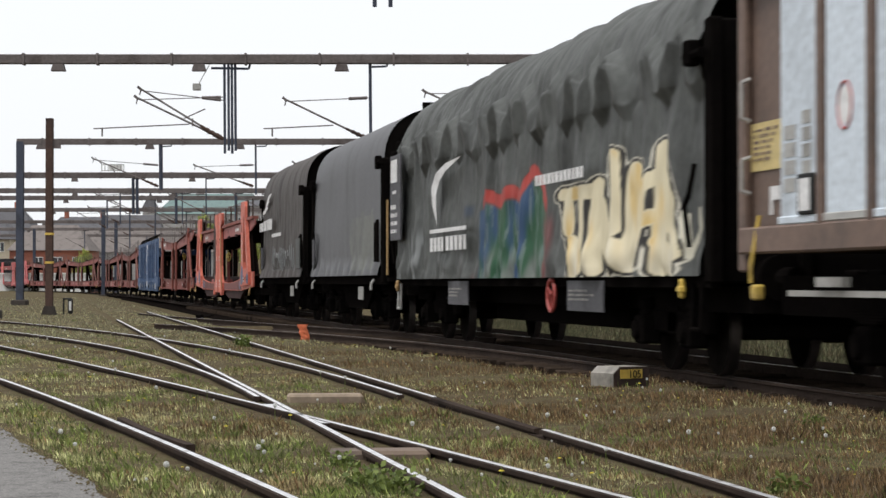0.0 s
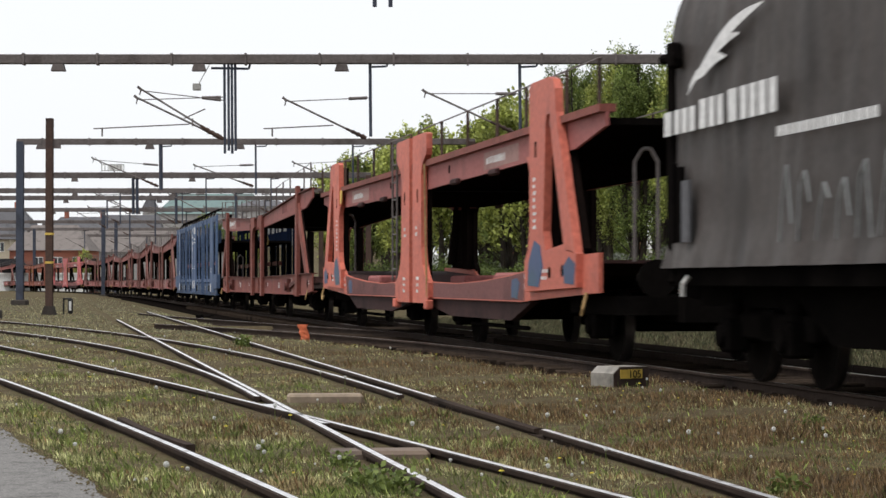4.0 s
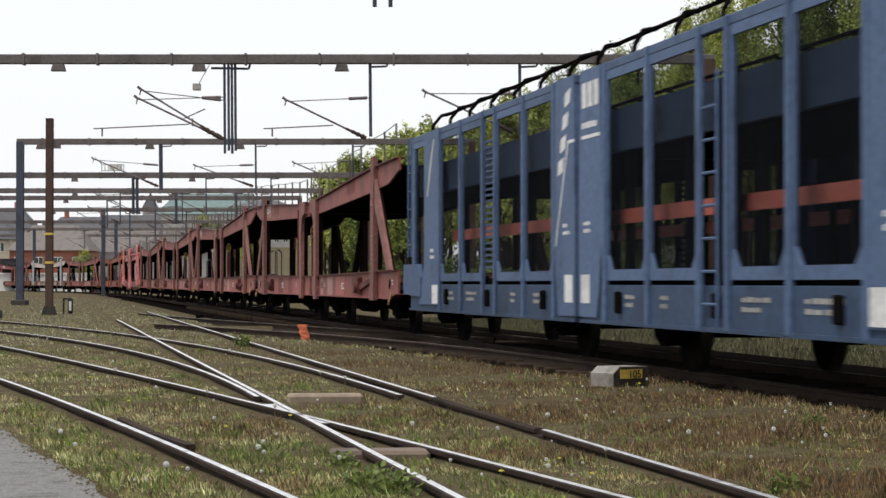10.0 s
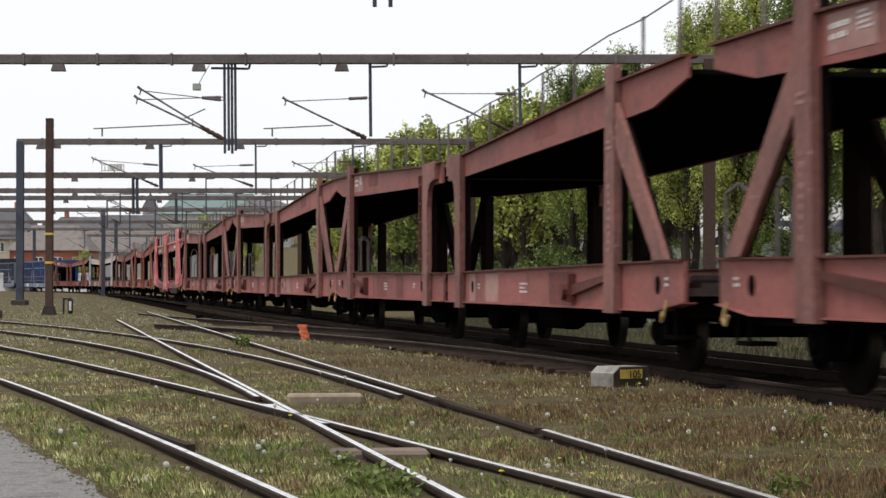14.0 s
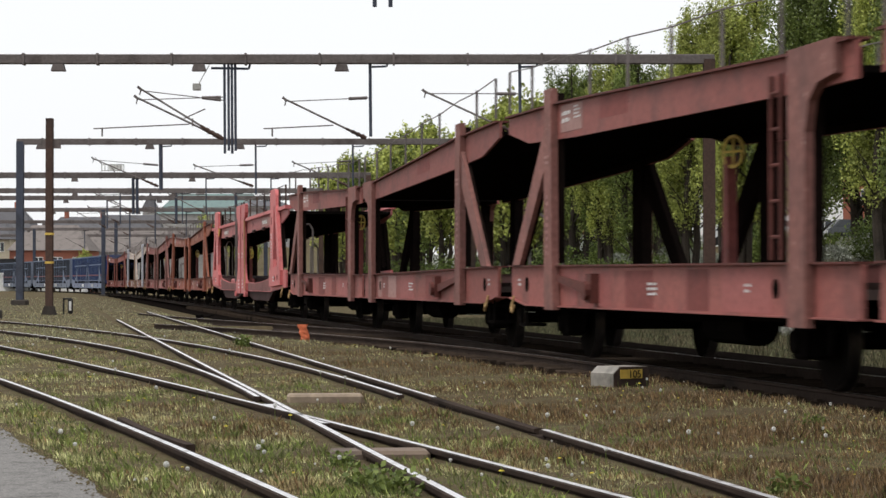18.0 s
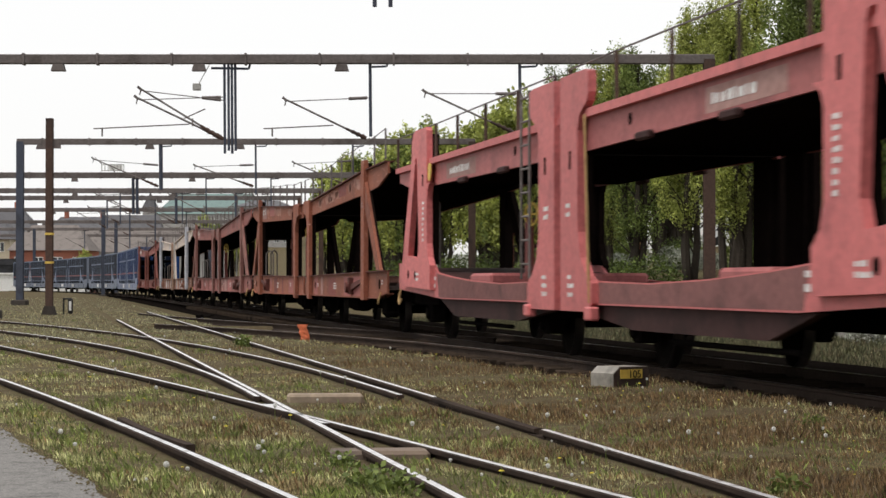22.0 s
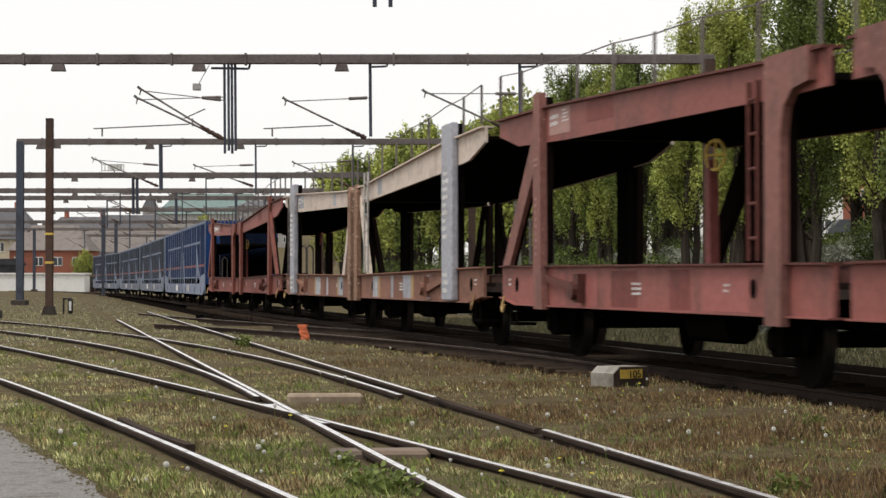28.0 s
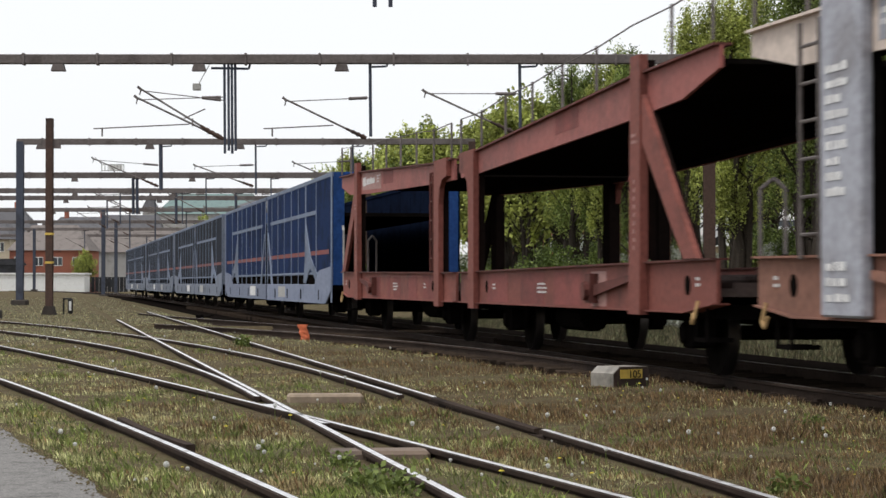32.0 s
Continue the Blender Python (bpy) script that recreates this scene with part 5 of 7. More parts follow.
def bars(form, x, z, y, w, h, n, rows, gap=0.35, slot=0):
    """Rows of plain short bars of uneven length, standing for small lettering on a side face."""
    for r in range(rows):
        a, end = x, x + w * BAR_RNG.uniform(0.6, 1.0)
        while a < end - 0.02:
            b = min(end, a + w / n * BAR_RNG.uniform(0.35, 1.1) * (1 - gap))
            form.box(a, b, y - 0.004, y, z - r * h * 1.75, z - r * h * 1.75 + h * BAR_RNG.uniform(0.75, 1.0), slot=slot)
            a = b + w / n * gap * BAR_RNG.uniform(0.5, 1.2)
    return form


def ladder(wagon, x, y, z0, z1, mat, w=0.34):
    fm = Form().tube((x - w / 2, y, z0), (x - w / 2, y, z1), 0.022, 6).tube((x + w / 2, y, z0), (x + w / 2, y, z1), 0.022, 6)
    z = z0 + 0.2
    while z < z1 - 0.05:
        fm.tube((x - w / 2, y, z), (x + w / 2, y, z), 0.016, 6)
        z += 0.31
    return part("ladder", fm, mat, wagon, "steel rung ladder")


def handwheel(wagon, x, y, z, mat=None):
    fm = Form().hoop(0.16, 0.018)
    for i in range(4):
        fm.tube((0, 0, 0), (0.16 * math.cos(i * math.pi / 2), 0, 0.16 * math.sin(i * math.pi / 2)), 0.014, 5)
    st = part("brake_stand", Form().prism([(-0.10, -1.1), (0.10, -1.1), (0.07, 0.05), (-0.07, 0.05)], -0.05, 0.05), RED_DARK, wagon, "upright red brake stand", at=pose(x, y, z))
    part("handwheel", fm, YELLOW if mat is None else mat, st, "yellow spoked brake handwheel", at=pose(0.12, 0, 0.1, 0, 0, 22))




def deck_carrier(label, paint, patch, flange, top_paint=None, marks=WHITE, extra=None, posts=None, seed=1, group="two-deck car carriers", plain_posts=False, plate=1.1, scuffs=False):
    """An open two-deck car carrier: two coupled halves, each on two axles."""
    rng = random.Random(seed)
    top_paint = top_paint or paint
    posts = posts or paint
    w = thing("car_carrier_wagon", label, "car carrier", group)
    for h in (-1, 1):
        X = lambda *v: sorted(h * q for q in v)
        P2 = lambda pts: [(h * x, z) for x, z in pts]
        for s in (-1, 1):
            g = part("lower_girder", Form().prism(P2([(0.2, 0.67), (12.3, 0.67), (13.3, 0.76), (13.3, 1.17), (0.2, 1.10)]), *ys(s, 1.36, 1.40))
                     .prism(P2([(0.2, 0.655), (12.3, 0.655), (13.3, 0.745), (13.3, 0.76), (12.3, 0.67), (0.2, 0.67)]), *ys(s, 1.27, 1.45)), paint, w)
            part("top_flange", Form().prism(P2([(0.2, 1.10), (13.3, 1.17), (13.3, 1.19), (0.2, 1.12)]), *ys(s, 1.27, 1.46)), flange, g, "dark flange edge")
            a = rng.uniform(1.8, 2.4)
            k = 0
            while a < 9.6:
                b = a + (rng.uniform(0.3, 1.5) if not extra else (0.75, 0.28, 1.3, 0.35, 1.1)[k % 5] * rng.uniform(0.8, 1.2))
                m = (extra[k % len(extra)] if extra else (patch, RED_DARK, RED_DARK, patch, PALE_PINK)[rng.randrange(5)])
                part("paint_patch", Form().box(*X(a, min(b, 9.9)), *ys(s, 1.40, 1.403), 0.685, 1.085), m, g, "touched-up paint patch")
                a = b + (0.02 if extra else rng.uniform(0.3, 1.6))
                k += 1
            fm = Form()
            bars(fm, h * 6.0 - 0.4, 0.93, s * 1.407 if s < 0 else 1.411, 0.55, 0.03, 6, 3)
            bars(fm, h * 2.9 - 0.2, 0.92, s * 1.407 if s < 0 else 1.411, 0.22, 0.03, 2, 2)
            bars(fm, h * 12.75 - 0.1, 0.98, s * 1.407 if s < 0 else 1.411, 0.18, 0.035, 2, 2)
            part("lettering", fm, marks, g, "small white lettering bars")
            part("slot", Form().lathe([(-0.002, 0.10), (0.004, 0.10)], 'y', 12), SHADOW_STEEL, g, "dark drain hole", at=pose(h * 12.35, s * 1.404, 0.93))
            part("slot", Form().lathe([(-0.002, 0.09), (0.004, 0.09)], 'y', 12), SHADOW_STEEL, g, "dark drain hole", at=pose(h * 2.25, s * 1.404, 0.9))
            # upper girder, hung in a shallow V
            u = part("upper_girder", Form().prism(P2([(0.28, 2.55), (1.4, 2.55), (9.6, 2.70), (12.2, 2.78), (13.45, 2.98), (13.45, 3.19), (10.2, 3.15), (1.4, 2.86), (0.28, 2.86)]), *ys(s, 1.37, 1.41)), top_paint, w)
            part("top_flange", Form().prism(P2([(0.28, 2.86), (1.4, 2.86), (10.2, 3.15), (13.45, 3.19), (13.45, 3.215), (10.2, 3.175), (1.4, 2.885), (0.28, 2.885)]), *ys(s, 1.28, 1.47)), top_paint if extra else flange, u, "flange edge")
            if extra:
                for k in range(7):
                    a = 1.8 + k * 1.15 + rng.uniform(0, 0.3)
                    za = 2.86 + (a - 1.4) * 0.033
                    part("paint_patch", Form().prism(P2([(a, za - 0.29), (a + 0.5, za - 0.275), (a + 0.5, za), (a, za - 0.015)]), *ys(s, 1.41, 1.413)), PALE_GREY if k == 1 else top_paint, u, "touched-up paint patch")
            if not extra:
                a = rng.uniform(6.0, 7.5)
                za = 2.86 + (a - 1.4) * 0.033
                part("paint_patch", Form().prism(P2([(a, za - 0.245), (a + 1.2, za - 0.225), (a + 1.2, za + 0.034), (a, za - 0.006)]), *ys(s, 1.41, 1.413)), patch if rng.random() < 0.5 else RED_DARK, u, "touched-up paint patch")
            if h < 0:
                a, b = -10.35, -10.35 + plate
                zt = lambda x: 2.86 + (-x - 1.4) * 0.033
                part("owner_plate", Form().prism([(a, zt(a) - 0.36), (b, zt(b) - 0.34), (b, zt(b) - 0.02), (a, zt(a) - 0.03)], *ys(s, 1.41, 1.414)), PALE_GREY if extra else PALE_PINK, u, "paler owner's lettering panel")
                fm = Form()
                yy = -1.416 if s < 0 else 1.419
                if plate > 2:
                    bars(fm, a + 0.62, zt(a) - 0.28, yy, 1.3, 0.13, 8, 1, 0.2)
                    bars(fm, a + 2.0, zt(a) - 0.18, yy, 0.42, 0.03, 3, 3)
                    for q in (0.12, 0.34):
                        fm.box(a + q, a + q + 0.19, yy - 0.004, yy, zt(a) - 0.29, zt(a) - 0.12)
                else:
                    bars(fm, a + 0.08, zt(a) - 0.16, yy, plate * 0.5, 0.05, 4, 2)
                    bars(fm, a + plate * 0.65, zt(a) - 0.10, yy, plate * 0.3, 0.025, 3, 4)
                part("lettering", fm, marks, u, "white lettering bars")
            if scuffs and s < 0:
                for k in range(13):
                    x0 = rng.uniform(2.2, 9.6)
                    r0, r1 = rng.uniform(0.15, 0.55), rng.uniform(0.08, 0.135)
                    zc = 2.86 + (x0 - 1.4) * 0.033 - 0.15 + rng.uniform(-0.03, 0.03)
                    ring = [(x0 + r0 * rng.uniform(0.6, 1.15) * math.cos(q), zc + r1 * rng.uniform(0.6, 1.1) * math.sin(q)) for q in np.linspace(0, 5.8, 11)]
                    part("paint_scuff", Form().prism(P2(ring), *ys(s, 1.41, 1.4125)), CHALK, u, "pale chalky scuff")
            if plain_posts:
                # far-side posts and braces, and all inner faces, are painted in shade colours
                p = part("end_post", Form().box(*X(10.47, 11.36), *ys(s, 1.41, 1.52), 0.68, 3.42, 0.02), posts if s < 0 else INNER_SHADE, w, "wide plain pale grey end post")
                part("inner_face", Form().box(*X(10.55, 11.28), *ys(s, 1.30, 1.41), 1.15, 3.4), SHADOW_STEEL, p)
                part("lettering", bars(bars(Form(), h * 10.92 - 0.3, 2.62, -1.523 if s < 0 else 1.527, 0.5, 0.07, 3, 9, 0.25), h * 10.92 - 0.3, 1.05, -1.523 if s < 0 else 1.527, 0.6, 0.07, 3, 3), marks, p, "white number bars running down the post")
                m = part("middle_post", Form().prism(P2([(0.24, 0.60), (0.70, 0.60), (0.70, 2.78), (0.60, 2.92), (0.34, 2.92), (0.24, 2.8)]), *ys(s, 1.41, 1.49)), POST_RUST if s < 0 else INNER_SHADE, w, "narrow brown middle post with a rounded head")
                part("brace", Form().prism(P2([(0.66, 2.75), (0.72, 2.40), (1.60, 1.12), (2.0, 1.12)]), *ys(s, 1.36, 1.43)), CREAM if s < 0 else INNER_SHADE, m, "slanting cream brace")
                ladder(w, h * (11.66 if h < 0 else 2.07), s * 1.5, 1.15, 3.1, PALE_METAL if h > 0 else STEEL, 0.46)
            # end trestle: post and slanting brace
            p = p if plain_posts else part("end_post", Form().prism(P2([(10.42, 0.62), (10.9, 0.62), (10.92, 1.2), (10.92, 3.36), (10.54, 3.36), (10.48, 1.2)]), *ys(s, 1.41, 1.50)), posts, w, "tall pressed steel end post")
            # inner faces painted near-black for the shade under the deck
            plain_posts or part("inner_face", Form().box(*X(10.40 if s > 0 else 10.53, 10.93 if s > 0 else 10.89), *ys(s, 1.32, 1.49 if s > 0 else 1.41), 1.20, 3.37 if s > 0 else 3.3), INNER_SHADE, p, "inner face darkened for shade")
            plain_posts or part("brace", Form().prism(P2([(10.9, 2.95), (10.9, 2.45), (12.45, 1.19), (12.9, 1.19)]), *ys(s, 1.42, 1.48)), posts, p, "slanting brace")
            plain_posts or part("inner_face", Form().prism(P2([(10.9, 2.99), (10.9, 2.42), (12.4, 1.195), (12.95, 1.195)] if s > 0 else [(10.9, 2.95), (10.9, 2.5), (12.5, 1.19), (12.85, 1.19)]), *ys(s, 1.37, 1.475 if s > 0 else 1.42)), INNER_SHADE, p, "inner face darkened for shade")
            fm = Form()
            bars(fm, h * 10.72 - 0.05, 2.0, -1.503 if s < 0 else 1.507, 0.10, 0.05, 2, 9, 0.3)
            bars(fm, h * 10.72 - 0.13, 2.5, -1.503 if s < 0 else 1.507, 0.26, 0.04, 4, 2, 0.3)
            plain_posts or part("lettering", fm, PALE_PINK, p, "faded number bars running down the post")
            # post at the middle, with its knee
            plain_posts or part("middle_post", Form().prism(P2([(1.25, 0.58), (1.68, 0.58), (1.68, 2.91), (0.55, 2.91), (0.55, 2.62), (0.95, 2.58), (1.16, 2.45), (1.25, 2.2)]), *ys(s, 1.41, 1.49)), posts, w, "pressed steel middle post with a rounded knee")
            plain_posts or part("inner_face", Form().box(*X(1.24 if s > 0 else 1.29, 1.69 if s > 0 else 1.64), *ys(s, 1.31, 1.48 if s > 0 else 1.41), 1.13, 2.56), INNER_SHADE, w, "inner face of a middle post, darkened for shade")
            # lever gear on the girder
            part("lever_gear", Form().prism(P2([(8.5, 0.72), (8.75, 0.72), (8.75, 1.06), (8.5, 1.06)]), *ys(s, 1.40, 1.50)).prism(P2([(8.7, 0.80), (10.42, 0.98), (10.42, 1.05), (8.7, 0.93)]), *ys(s, 1.42, 1.46)).tube((h * 8.62, s * 1.45, 0.86), (h * 8.62, s * 1.56, 0.86), 0.11, 10), flange, w, "ramp lever gear")
            part("tie_hook", Form().pipe([(h * 12.9, s * 1.46, 0.78), (h * 12.9, s * 1.5, 0.62), (h * 12.83, s * 1.5, 0.56), (h * 12.8, s * 1.48, 0.66)], 0.018, 6), OCHRE, w, "worn pale yellow tie hook")
            # guard rail on the upper deck
            rail_mesh = Form().tube((0, 0, 0), (0, 0, 0.56), 0.02, 6).mesh("rail_post", STEEL)
            rp = part("guard_wire", Form().pipe([(h * x, s * 1.43, (2.885 + max(0, x - 1.4) * 0.032) + 0.55 - 0.03 * (k % 2)) for k, x in enumerate((0.4, 2.0, 3.7, 5.4, 7.1, 8.8, 10.4, 11.9, 13.3))], 0.009, 4), STEEL, w, "thin guard wire")
            for x in (0.4, 2.0, 3.7, 5.4, 7.1, 8.8, 11.9, 13.3):
                part("rail_post", rail_mesh, None, rp, at=pose(h * x, s * 1.43, 2.87 + max(0, x - 1.4) * 0.032))
        # deck colour blackened for the shade on its underside
        part("upper_deck", Form().prism(P2([(0.28, 2.60), (1.4, 2.60), (12.0, 2.86), (13.4, 3.02), (13.4, 3.07), (12.0, 2.92), (1.4, 2.66), (0.28, 2.66)]), -1.37, 1.37), [DECK], w, "grimy upper deck, blackened for the shade beneath")
        # inner webs take the same painted shade
        part("inner_web", Form().prism(P2([(0.3, 2.56), (1.4, 2.56), (9.6, 2.71), (12.2, 2.79), (13.4, 2.99), (13.4, 3.1), (1.4, 2.8), (0.3, 2.8)]), 1.33, 1.37).prism(P2([(0.3, 2.56), (1.4, 2.56), (9.6, 2.71), (12.2, 2.79), (13.4, 2.99), (13.4, 3.1), (1.4, 2.8), (0.3, 2.8)]), -1.37, -1.33), INNER_SHADE, w, "inner girder web darkened for shade")
        part("lower_deck", Form().box(*X(0.2, 13.25), -1.36, 1.36, 0.82, 0.90).box(*X(0.3, 13.2), -1.2, -0.6, 0.90, 0.955).box(*X(0.3, 13.2), 0.6, 1.2, 0.90, 0.955), DECK_TOP, w, "dusty lower deck with raised wheel tracks")
        part("wheel_chock", Form().box(*X(5.2, 6.6), -1.1, -0.5, 0.955, 1.06, 0.03), DECK_TOP, w, "stowed wheel chock")
        part("wheel_chock", Form().box(*X(7.4, 8.6), 0.4, 1.1, 0.955, 1.05, 0.03), DECK_TOP, w, "stowed wheel chock")
        part("underframe", Form().box(*X(0.3, 13.2), -0.45, 0.45, 0.52, 0.80).box(*X(1.2, 3.8), -1.15, 1.15, 0.60, 0.74).box(*X(10.0, 13.0), -1.15, 1.15, 0.60, 0.74), SHADOW_STEEL, w, "grimy underframe, darkened for shade")
        part("air_tank", Form().tube((h * 4.6, -0.75, 0.52), (h * 6.0, -0.75, 0.52), 0.19, 12), SHADOW_STEEL, w, "air brake tank")
        for x in (2.45, 11.4):
            axle_gear(h * x, w)
        part("end_step", Form().box(*X(12.5, 12.9), -1.38, -1.1, 0.38, 0.42).tube((h * 12.52, -1.36, 0.4), (h * 12.52, -1.36, 0.75), 0.02).tube((h * 12.88, -1.36, 0.4), (h * 12.88, -1.36, 0.75), 0.02), SHADOW_STEEL, w)
        part("grab_handle", Form().pipe([(h * 13.1, -0.9, 1.15), (h * 13.1, -0.9, 1.85), (h * 13.2, -0.8, 1.95), (h * 13.25, -0.7, 1.85), (h * 13.25, -0.7, 1.15)], 0.022, 6), STEEL, w)
    plain_posts or ladder(w, -2.13, -1.44, 1.15, 2.75, RED_FLANGE, 0.26)
    plain_posts or handwheel(w, -6.1, -0.6, 2.22)
    part("drawbar", Form().box(-0.3, 0.3, -0.2, 0.2, 0.6, 0.85), SHADOW_STEEL, w)
    ends(13.2, w)
    return w


def shaded_inside(form, s):
    """Faces that look outwards keep the paint; far-side others take a painted shade."""
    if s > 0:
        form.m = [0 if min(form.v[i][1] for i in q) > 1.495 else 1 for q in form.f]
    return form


def fillet(form, x0, z0, dx, dz, s, h, n=6):
    """A hollow quarter-round web in the corner between a post and a sill."""
    arc = [(x0 + dx * (1 - math.cos(q)), z0 + dz * (1 - math.sin(q))) for q in np.linspace(0, math.pi / 2, n)]
    return form.prism([(h * x, z) for x, z in [(x0, z0)] + arc], *ys(s, 1.405, 1.495))


def trough_carrier(label, paint, dull, flange, tagged_over=False):
    """A two-deck car carrier with a dropped, fish-bellied lower frame and broad A-shaped end posts."""
    w = thing("car_carrier_wagon", label, "car carrier", "two-deck car carriers")
    SKIN = (1.40, 1.50)
    for h in (-1, 1):
        P2 = lambda pts: [(h * x, z) for x, z in pts]
        X = lambda *v: sorted(h * q for q in v)
        for s in (-1, 1):
            near = s < 0
            out = lambda d: -1.50 - d if near else 1.504 + d
            part("side_sill", Form().prism(P2([(0.1, 0.70), (8.5, 0.70), (10.2, 0.76), (12.72, 0.84), (12.72, 1.30), (9.2, 1.24), (8.9, 1.12), (7.8, 1.06), (6.0, 0.99), (3.9, 0.95), (2.0, 0.97), (0.1, 1.0)]), *ys(s, 1.37, 1.42)), paint, w, "bright side sill with a dipped edge")
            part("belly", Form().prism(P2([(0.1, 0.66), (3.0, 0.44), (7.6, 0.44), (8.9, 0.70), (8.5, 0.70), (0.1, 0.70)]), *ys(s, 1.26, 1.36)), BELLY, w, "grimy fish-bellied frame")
            part("sill_panel", Form().prism(P2([(1.75, 0.72), (8.7, 0.72), (8.85, 1.10), (7.8, 1.045), (6.0, 0.975), (3.9, 0.935), (2.0, 0.955), (1.75, 0.96)]), *ys(s, 1.42, 1.423)), SILL_DUST, w, "dusty purplish-brown lower panel")
            ug = part("upper_girder", Form().prism(P2([(0.1, 2.50), (11.4, 2.56), (12.9, 2.74), (12.9, 2.90), (0.1, 2.88)]), *ys(s, 1.34, 1.38)), dull, w, "duller upper girder")
            part("top_flange", Form().prism(P2([(0.1, 2.88), (12.9, 2.90), (12.9, 2.99), (0.1, 2.98)]), *ys(s, 1.26, 1.46)), flange, w, "deep top flange")
            for x in (3.4, 6.4):
                part("stop_block", Form().box(*X(x, x + 0.55), *ys(s, 1.37, 1.45), 2.47, 2.56, 0.02), BELLY, ug, "dark stop block under the girder")
            part("bolt_hole", Form().lathe([(-0.003, 0.07), (0.003, 0.07)], 'y', 10), SHADOW_STEEL, ug, "dark hole", at=pose(h * 3.0, s * 1.382, 2.74))
            part("owner_panel", Form().prism(P2([(5.8, 2.58), (8.2, 2.60), (8.2, 2.84), (5.8, 2.83)]), *ys(s, 1.38, 1.383)), PALE_PINK, ug, "paler lettering panel")
            part("lettering", bars(Form(), min(h * 6.0, h * 7.9), 2.66, -1.384 if near else 1.388, 1.6, 0.11, 7, 1), WHITE, ug, "pale lettering bars")
            # end post: an upright and a leaning leg under one rounded head
            fm = Form()
            fm.prism(P2([(9.40, 3.05), (10.90, 3.05), (10.86, 3.34), (10.72, 3.47), (10.5, 3.51), (9.50, 3.51), (9.40, 3.45)]), *ys(s, *SKIN))
            fm.prism(P2([(9.40, 1.60), (10.20, 1.60), (10.34, 2.95), (10.40, 3.05), (9.40, 3.05)]), *ys(s, *SKIN))
            fm.prism(P2([(9.40, 1.60), (9.30, 1.38), (9.10, 1.24), (9.10, 0.84), (11.95, 0.90), (11.95, 1.30), (11.42, 1.36), (11.30, 1.42), (10.30, 1.36), (10.20, 1.60)]), *ys(s, *SKIN))
            fm.prism(P2([(10.58, 3.05), (10.56, 2.95), (11.30, 1.42), (11.42, 1.34), (11.90, 1.30), (10.90, 3.05)]), *ys(s, *SKIN))
            fillet(fm, 9.40, 2.58, -0.3, -0.3, s, h)
            p = part("end_post", shaded_inside(fm, s), [paint, INNER_SHADE], w, "A-shaped end post with a long slot and rounded head")
            part("inner_face", Form().box(*X(9.45, 10.15), *ys(s, 1.28, 1.49 if s > 0 else 1.40), 1.25, 3.4).prism(P2([(10.62, 3.0), (11.4, 1.36), (11.8, 1.36), (10.86, 3.0)]), *ys(s, 1.28, 1.49 if s > 0 else 1.40)), INNER_SHADE, p, "inner face darkened for shade")
            part("slot", Form().box(*X(9.72, 9.82), *ys(s, 1.50, 1.503), 2.55, 2.75), SHADOW_STEEL, p, "dark slot")
            if near:
                part("lettering", bars(Form(), h * 9.72 - 0.10, 2.25, out(0.001), 0.20, 0.05, 2, 8, 0.25), WHITE, p, "white number bars running down the post")
                part("lettering", bars(Form(), h * 10.3 - 0.2, 1.08, out(0.001), 0.4, 0.05, 3, 2, 0.3), WHITE, p, "white lettering bars")
                part("lettering", bars(Form(), h * 9.0 - 0.25, 1.0, -1.424, 0.4, 0.07, 4, 2, 0.3), WHITE, w, "white lettering bars")
            for x, z in ((10.55, 1.08), (11.25, 1.10)):
                part("bolt_hole", Form().lathe([(-0.003, 0.075), (0.003, 0.075)], 'y', 10), SHADOW_STEEL, p, "dark hole", at=pose(h * x, s * 1.502, z))
            if tagged_over:
                for k, ring in enumerate((((9.3, 0.92), (9.95, 0.90), (10.2, 1.15), (10.05, 1.42), (9.7, 1.5), (9.35, 1.2)), ((11.35, 0.95), (11.85, 0.93), (11.92, 1.18), (11.6, 1.27), (11.3, 1.15)))):
                    part("spray_tag", Form().prism(P2(ring), *ys(s, 1.502, 1.505)), SPRAY_BLUE, p, "blue-grey spray blotch")
                part("spray_tag", Form().prism(P2([(7.9, 0.76), (8.3, 0.74), (8.45, 0.95), (8.3, 1.02), (7.95, 1.0)]), *ys(s, 1.424, 1.427)), SPRAY_BLUE, w, "blue-grey spray blotch")
            # middle post, broad at the head and foot
            fm = Form()
            fm.prism(P2([(0.17, 0.62), (1.50, 0.62), (1.72, 0.72), (1.72, 0.95), (1.45, 1.05), (1.18, 1.25), (1.05, 1.55), (1.03, 2.75), (1.14, 2.92), (1.50, 3.06), (1.56, 3.16), (1.56, 3.40), (1.40, 3.43), (0.17, 3.43)]), *ys(s, *SKIN))
            m = part("middle_post", shaded_inside(fm, s), [paint, INNER_SHADE], w, "broad middle post flared at head and foot")
            part("inner_face", Form().box(*X(0.3, 0.98), *ys(s, 1.30, 1.49 if s > 0 else 1.40), 1.05, 3.0), INNER_SHADE, m, "inner face darkened for shade")
            part("slot", Form().box(*X(0.62, 0.72), *ys(s, 1.50, 1.503), 2.30, 2.52), SHADOW_STEEL, m, "dark slot")
            if near:
                part("lettering", bars(bars(Form(), h * 0.6 - 0.14, 1.85, out(0.001), 0.28, 0.06, 3, 2, 0.3), h * 0.7 - 0.15, 1.0, out(0.001), 0.3, 0.06, 3, 3, 0.3), WHITE, m, "white lettering bars")
